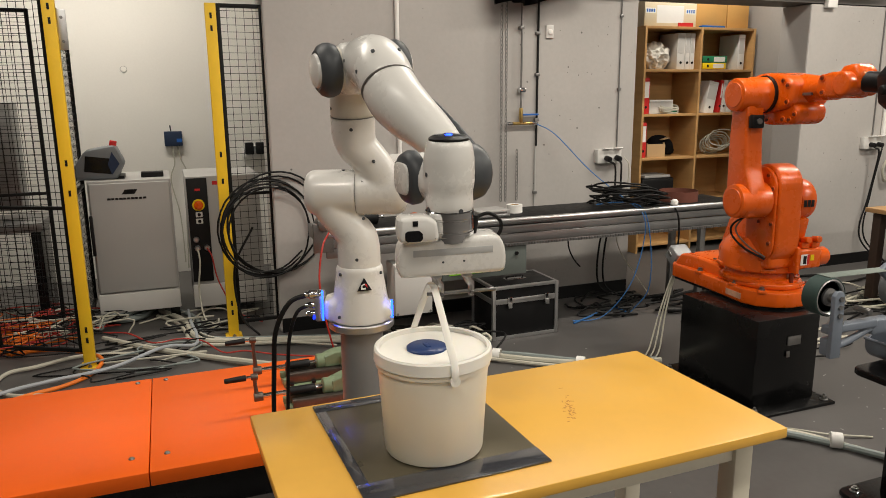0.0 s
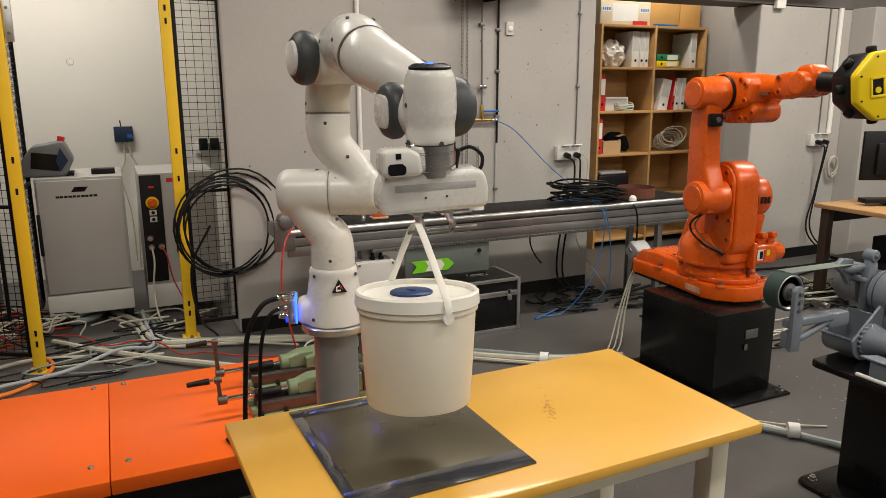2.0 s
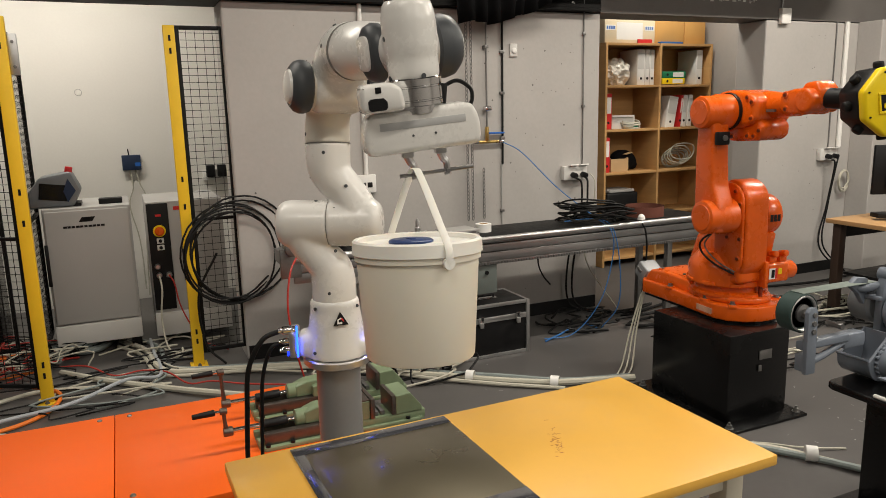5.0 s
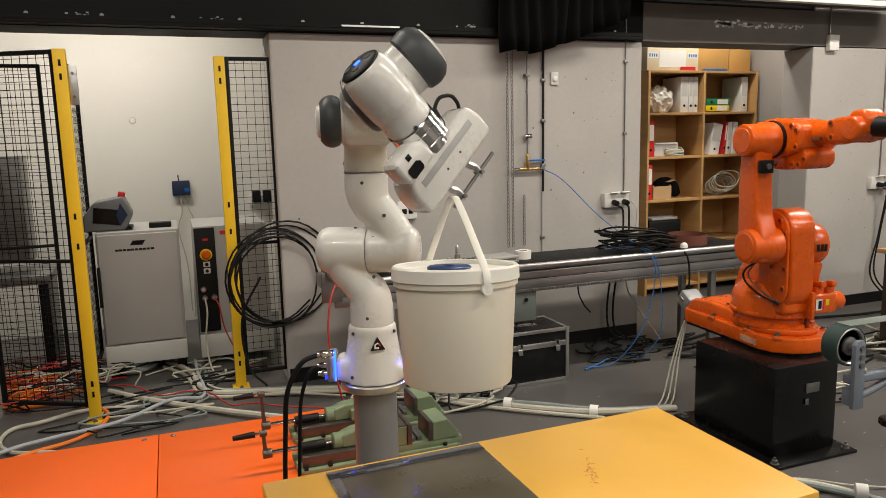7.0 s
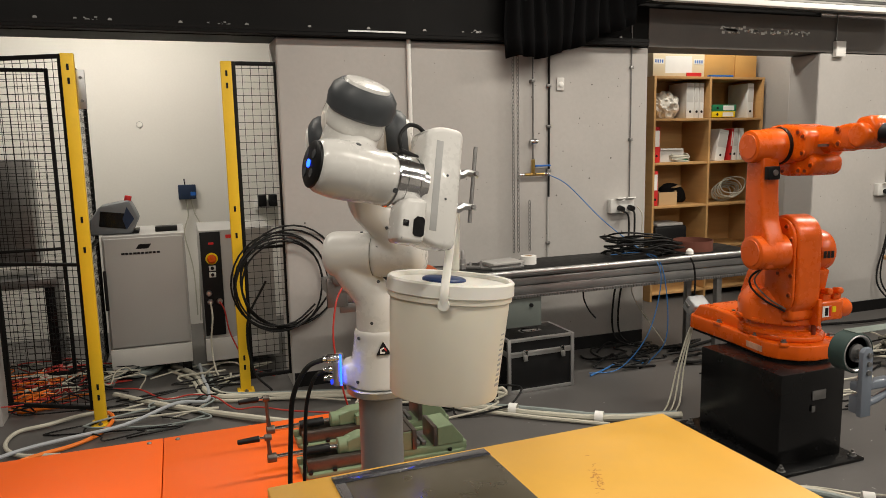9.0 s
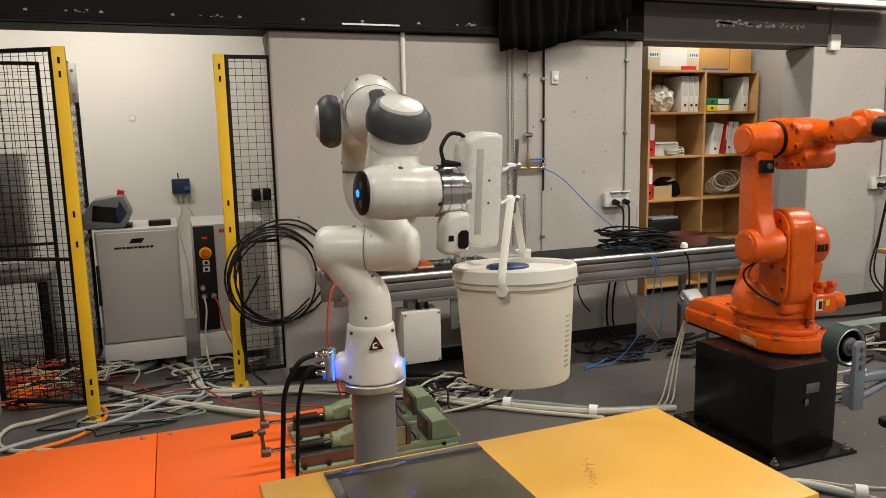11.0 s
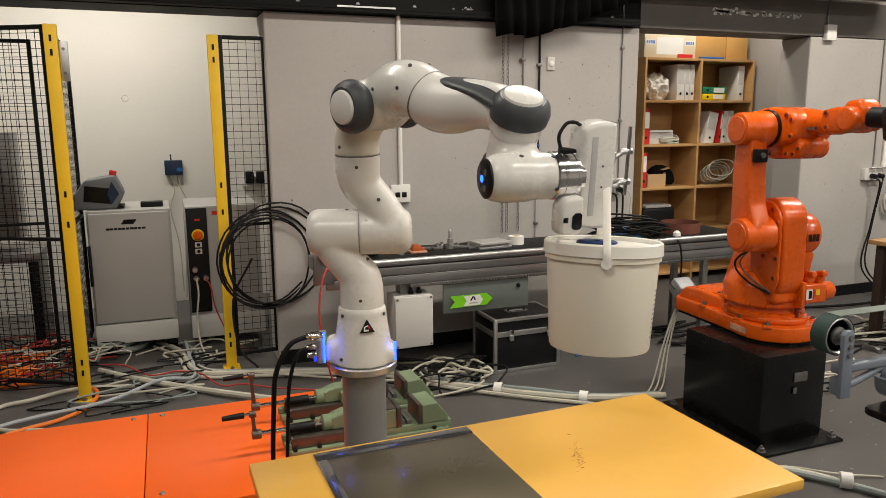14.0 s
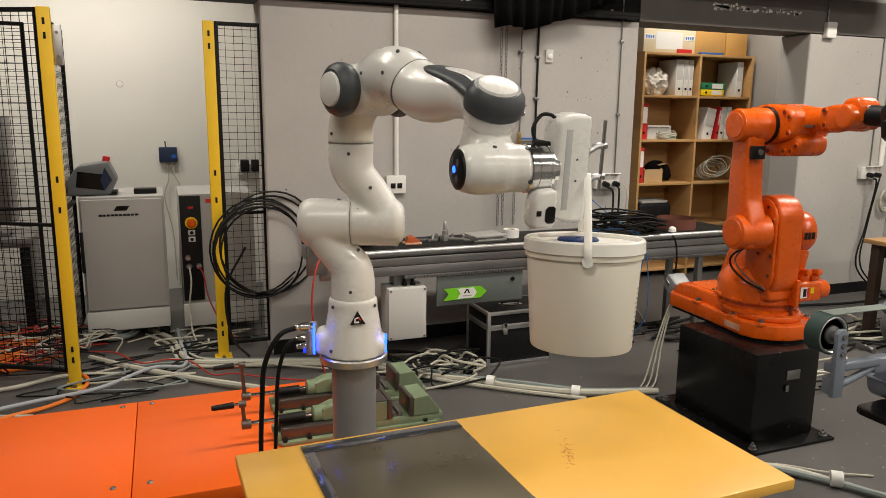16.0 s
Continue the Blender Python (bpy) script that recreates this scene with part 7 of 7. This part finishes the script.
hanging("rail_lead", [(2.45, 4.32, 0.60), (2.47, 4.34, 0.52), (2.52, 4.36, 0.44), (2.58, 4.38, 0.38)], 0.005, RUBBER, "short black cable end hanging under the rail")
hanging("rail_lead", [(3.1, 4.40, 0.77), (3.2, 4.27, 0.745), (3.24, 4.25, 0.6), (3.26, 4.3, 0.3), (3.3, 4.4, 0.012)], 0.006, RUBBER, "black cable hanging over the rail")
hanging("red_hose", [(0.93, 4.20, 0.78), (0.86, 4.10, 0.70), (0.83, 4.05, 0.5), (0.88, 4.05, 0.2), (0.95, 4.1, 0.012)], 0.005, CABLE_RED, "thin red hose hanging from the rail's end")
hanging("coil_tail", [(0.60, 4.90, 0.70), (0.48, 4.92, 0.45), (0.50, 4.92, 0.15), (0.60, 4.88, 0.02)], 0.007, RUBBER, "black cable end hanging from the coil")
for k in range(3):
    hanging("robot_lead", [(2.89, 3.80, 0.475), (2.865 - 0.01 * k, 3.815, 0.40), (2.80 - 0.015 * k, 3.79 + 0.01 * k, 0.20), (2.71 - 0.02 * k, 3.71 + 0.02 * k, 0.03), (2.60 - 0.02 * k, 3.62 + 0.02 * k, 0.0052)], 0.005, CABLE_WHITE, "off-white cable hanging from the orange robot's connector")


def floor_flecks():
    """Dried white drips and scuffs on the floor."""
    rnd = random.Random(41)
    t = thing("paint_flecks", pose(0, 0, 0), "dried white paint drips and scuffs on the floor", "paint flecks", kind="stuff")
    bm = bmesh.new()
    for k in range(80):
        x, y = (rnd.gauss(3.35, 0.25), rnd.gauss(2.72, 0.22)) if k < 45 else (rnd.uniform(1.2, 4.2), rnd.uniform(2.2, 4.6))
        l, w = rnd.uniform(0.002, 0.013), rnd.uniform(0.0015, 0.004)
        n = rnd.randint(5, 8)
        ring = [(l * math.cos(2 * math.pi * q / n) * rnd.uniform(0.6, 1.2), w * math.sin(2 * math.pi * q / n) * rnd.uniform(0.6, 1.2)) for q in range(n)]
        prism(ring, 0.0002, 0.0008, bm=bm, m=pose(x, y, 0, 0, 0, rnd.uniform(0, 180)))
    part("drips", bm, CABINET, t, smooth=0)


floor_flecks()


def channel_bolts():
    rnd = random.Random(43)
    t = thing("channel_bolts", pose(0, 0, 0), "bolt heads and bare chips along the black steel channel", "bolts", kind="stuff")
    bm = bmesh.new()
    for k in range(16):
        x = -2.3 + k * 0.36
        rod((x, WALL - 0.012, 2.20), (x, WALL - 0.022, 2.20), 0.011, seg=8, bm=bm)
    for cx in (-0.72, -0.25, 0.45, 2.0):
        for k in range(12):
            x, z, l = cx + rnd.gauss(0, 0.035), 2.205 + rnd.gauss(0, 0.010), rnd.uniform(0.002, 0.008)
            box(x - l, x + l, WALL - 0.0135, WALL - 0.0122, z - l * 0.5, z + l * 0.5, bm=bm)
    part("heads", bm, DULL_STEEL, t, smooth=0)


channel_bolts()


def wall_pinholes():
    """Small casting holes and chips in the concrete, set into the face."""
    rnd = random.Random(21)
    t = thing("wall_pinholes", pose(0, 0, 0), "dark pinholes and chips in the painted concrete", "holes", kind="stuff")
    bm = bmesh.new()
    for k in range(120):
        x = rnd.choice((rnd.uniform(0.8, 3.3), rnd.uniform(2.4, 3.3), rnd.uniform(5.0, 5.9)))
        z, r = rnd.uniform(0.15, 2.1), rnd.choice((0.002, 0.003, 0.003, 0.004, 0.0065))
        lathe([(0, 0), (r, 0), (r * 0.8, 0.0012), (0, 0.0012)], (x, WALL - 0.0004, z), (x, -9, z), 7, bm=bm)
    part("holes", bm, material("hole_shadow_grey", (0.16, 0.15, 0.14), 0.9), t, smooth=0)


wall_pinholes()


# ---- what moves ----
def eased(rows, t):
    """A smooth value at t between rows of (seconds, values)."""
    times = [r[0] for r in rows]
    vals = [np.array(r[1], float) for r in rows]
    i = max(0, min(len(rows) - 2, int(np.searchsorted(times, t, "right")) - 1))
    h = times[i + 1] - times[i]

    def slope(k):
        if k == 0 or k == len(rows) - 1:
            return np.zeros_like(vals[0])
        a = (vals[k] - vals[k - 1]) / (times[k] - times[k - 1])
        b = (vals[k + 1] - vals[k]) / (times[k + 1] - times[k])
        wa, wb = times[k + 1] - times[k], times[k] - times[k - 1]
        return np.where(a * b > 0, (a * wa + b * wb) / (wa + wb), 0)

    s = (t - times[i]) / h
    return ((1 + 2 * s) * (1 - s) ** 2 * vals[i] + s * (1 - s) ** 2 * h * slope(i) + s * s * (3 - 2 * s) * vals[i + 1] + s * s * (s - 1) * h * slope(i + 1))


def motions():
    # joint angles of the white arm in radians
    joints = (
        (0, (-1.623, 0.154, 0.438, -2.228, -0.045, 2.306, -2.083)),
        (0.5, (-1.642, 0.129, 0.444, -2.156, -0.035, 2.205, -2.192)),
        (1, (-1.652, 0.039, 0.455, -2.178, 0.032, 2.142, -2.174)),
        (1.5, (-1.639, -0.102, 0.461, -2.238, 0.120, 2.050, -2.192)),
        (2, (-1.673, -0.019, 0.468, -2.073, 0.063, 1.971, -2.204)),
        (2.5, (-1.689, -0.090, 0.484, -2.062, 0.087, 1.908, -2.158)),
        (3, (-1.722, -0.094, 0.509, -1.985, 0.081, 1.850, -2.173)),
        (3.5, (-1.695, -0.161, 0.488, -1.956, 0.107, 1.693, -2.159)),
        (4.2, (-1.764, -0.106, 0.542, -1.798, 0.065, 1.649, -2.180)),
        (6.5, (-1.699, -0.087, 0.286, -1.748, 0.570, 1.479, -2.507)),
        (7, (-1.736, -0.004, 0.278, -1.686, 0.722, 1.382, -2.808)),
        (8, (-1.796, 0.148, 0.269, -1.611, 0.929, 1.312, -2.648)),
        (8.5, (-1.808, 0.108, 0.258, -1.727, 1.081, 1.361, -2.855)),
        (9, (-1.809, 0.270, 0.237, -1.579, 1.140, 1.204, -2.925)),
        (11.5, (-1.705, -0.007, 0.361, -2.062, 1.513, 1.468, -2.738)),
        (12.5, (-1.686, -0.024, 0.528, -2.085, 1.634, 1.659, -2.779)),
        (13.5, (-1.628, 0.015, 0.691, -2.043, 1.796, 1.946, -2.753)),
        (14.5, (-1.541, 0.163, 0.791, -1.904, 1.743, 2.113, -2.801)),
        (15.2, (-1.530, 0.140, 0.784, -1.923, 1.815, 2.148, -2.813)),
        (16, (-1.622, 0.003, 0.697, -2.053, 1.755, 1.911, -2.782)),
    )
    # the bucket's foot, the turn of its handle, its swing and its lean in degrees
    swing = (
        (0, (0.605, 1.736, 0.782), -90, 0, 0),
        (0.5, (0.609, 1.720, 0.806), -90, 0, 3),
        (1, (0.601, 1.720, 0.844), -90, 0, 4),
        (1.5, (0.607, 1.720, 0.870), -88, 0, 5),
        (2, (0.602, 1.720, 0.906), -86, 0, 5),
        (2.5, (0.609, 1.720, 0.933), -85, 0, 5),
        (3, (0.606, 1.720, 0.966), -85, 0, 5),
        (3.5, (0.607, 1.720, 0.994), -85, 0, 5),
        (4.2, (0.605, 1.720, 1.038), -86, 0, 4),
        (6.5, (0.616, 1.720, 1.070), -86, 0, 5),
        (7, (0.614, 1.720, 1.066), -85, 0, 5),
        (8, (0.626, 1.720, 1.060), -84, 0, 5),
        (8.5, (0.626, 1.720, 1.058), -93, 1, 4),
        (9, (0.604, 1.720, 1.052), -116, 5, 4),
        (11.5, (0.763, 1.720, 1.056), -124, -1.5, 4),
        (12, (0.781, 1.720, 1.055), -121, 4, 4),
        (12.5, (0.841, 1.720, 1.053), -119, -0.5, 4),
        (13, (0.871, 1.720, 1.055), -119, 2, 4),
        (13.5, (0.918, 1.720, 1.059), -119, 0.5, 4),
        (14, (0.953, 1.720, 1.057), -120, 1.8, 4),
        (14.5, (0.996, 1.720, 1.054), -122, 0, 4),
        (15, (1.011, 1.720, 1.058), -120, -2, 4),
        (15.5, (0.950, 1.720, 1.058), -119, 4.5, 4),
        (16, (0.921, 1.720, 1.054), -119, 0.5, 4),
    )
    steps = [k * 0.25 for k in range(65)]
    poses = [(t, arm_poses(eased(joints, t))) for t in steps]
    for k, link in enumerate(ARM_LINKS):
        walk(link, [(t, p[k]) for t, p in poses])
    flat = [(r[0], (*r[1], r[2], r[3], r[4])) for r in swing]
    rows = []
    for t in steps:
        x, y, z, turn, tilt, lean = eased(flat, t)
        rows.append((t, Matrix.Translation((x, y, z + 0.333)) @ pose(0, 0, 0, 0, 0, -20) @ pose(0, 0, 0, -lean, tilt, 0) @ pose(0, 0, 0, 0, 0, turn + 20) @ Matrix.Translation((0, 0, -0.333))))
    walk(BUCKET_THING, rows)


motions()
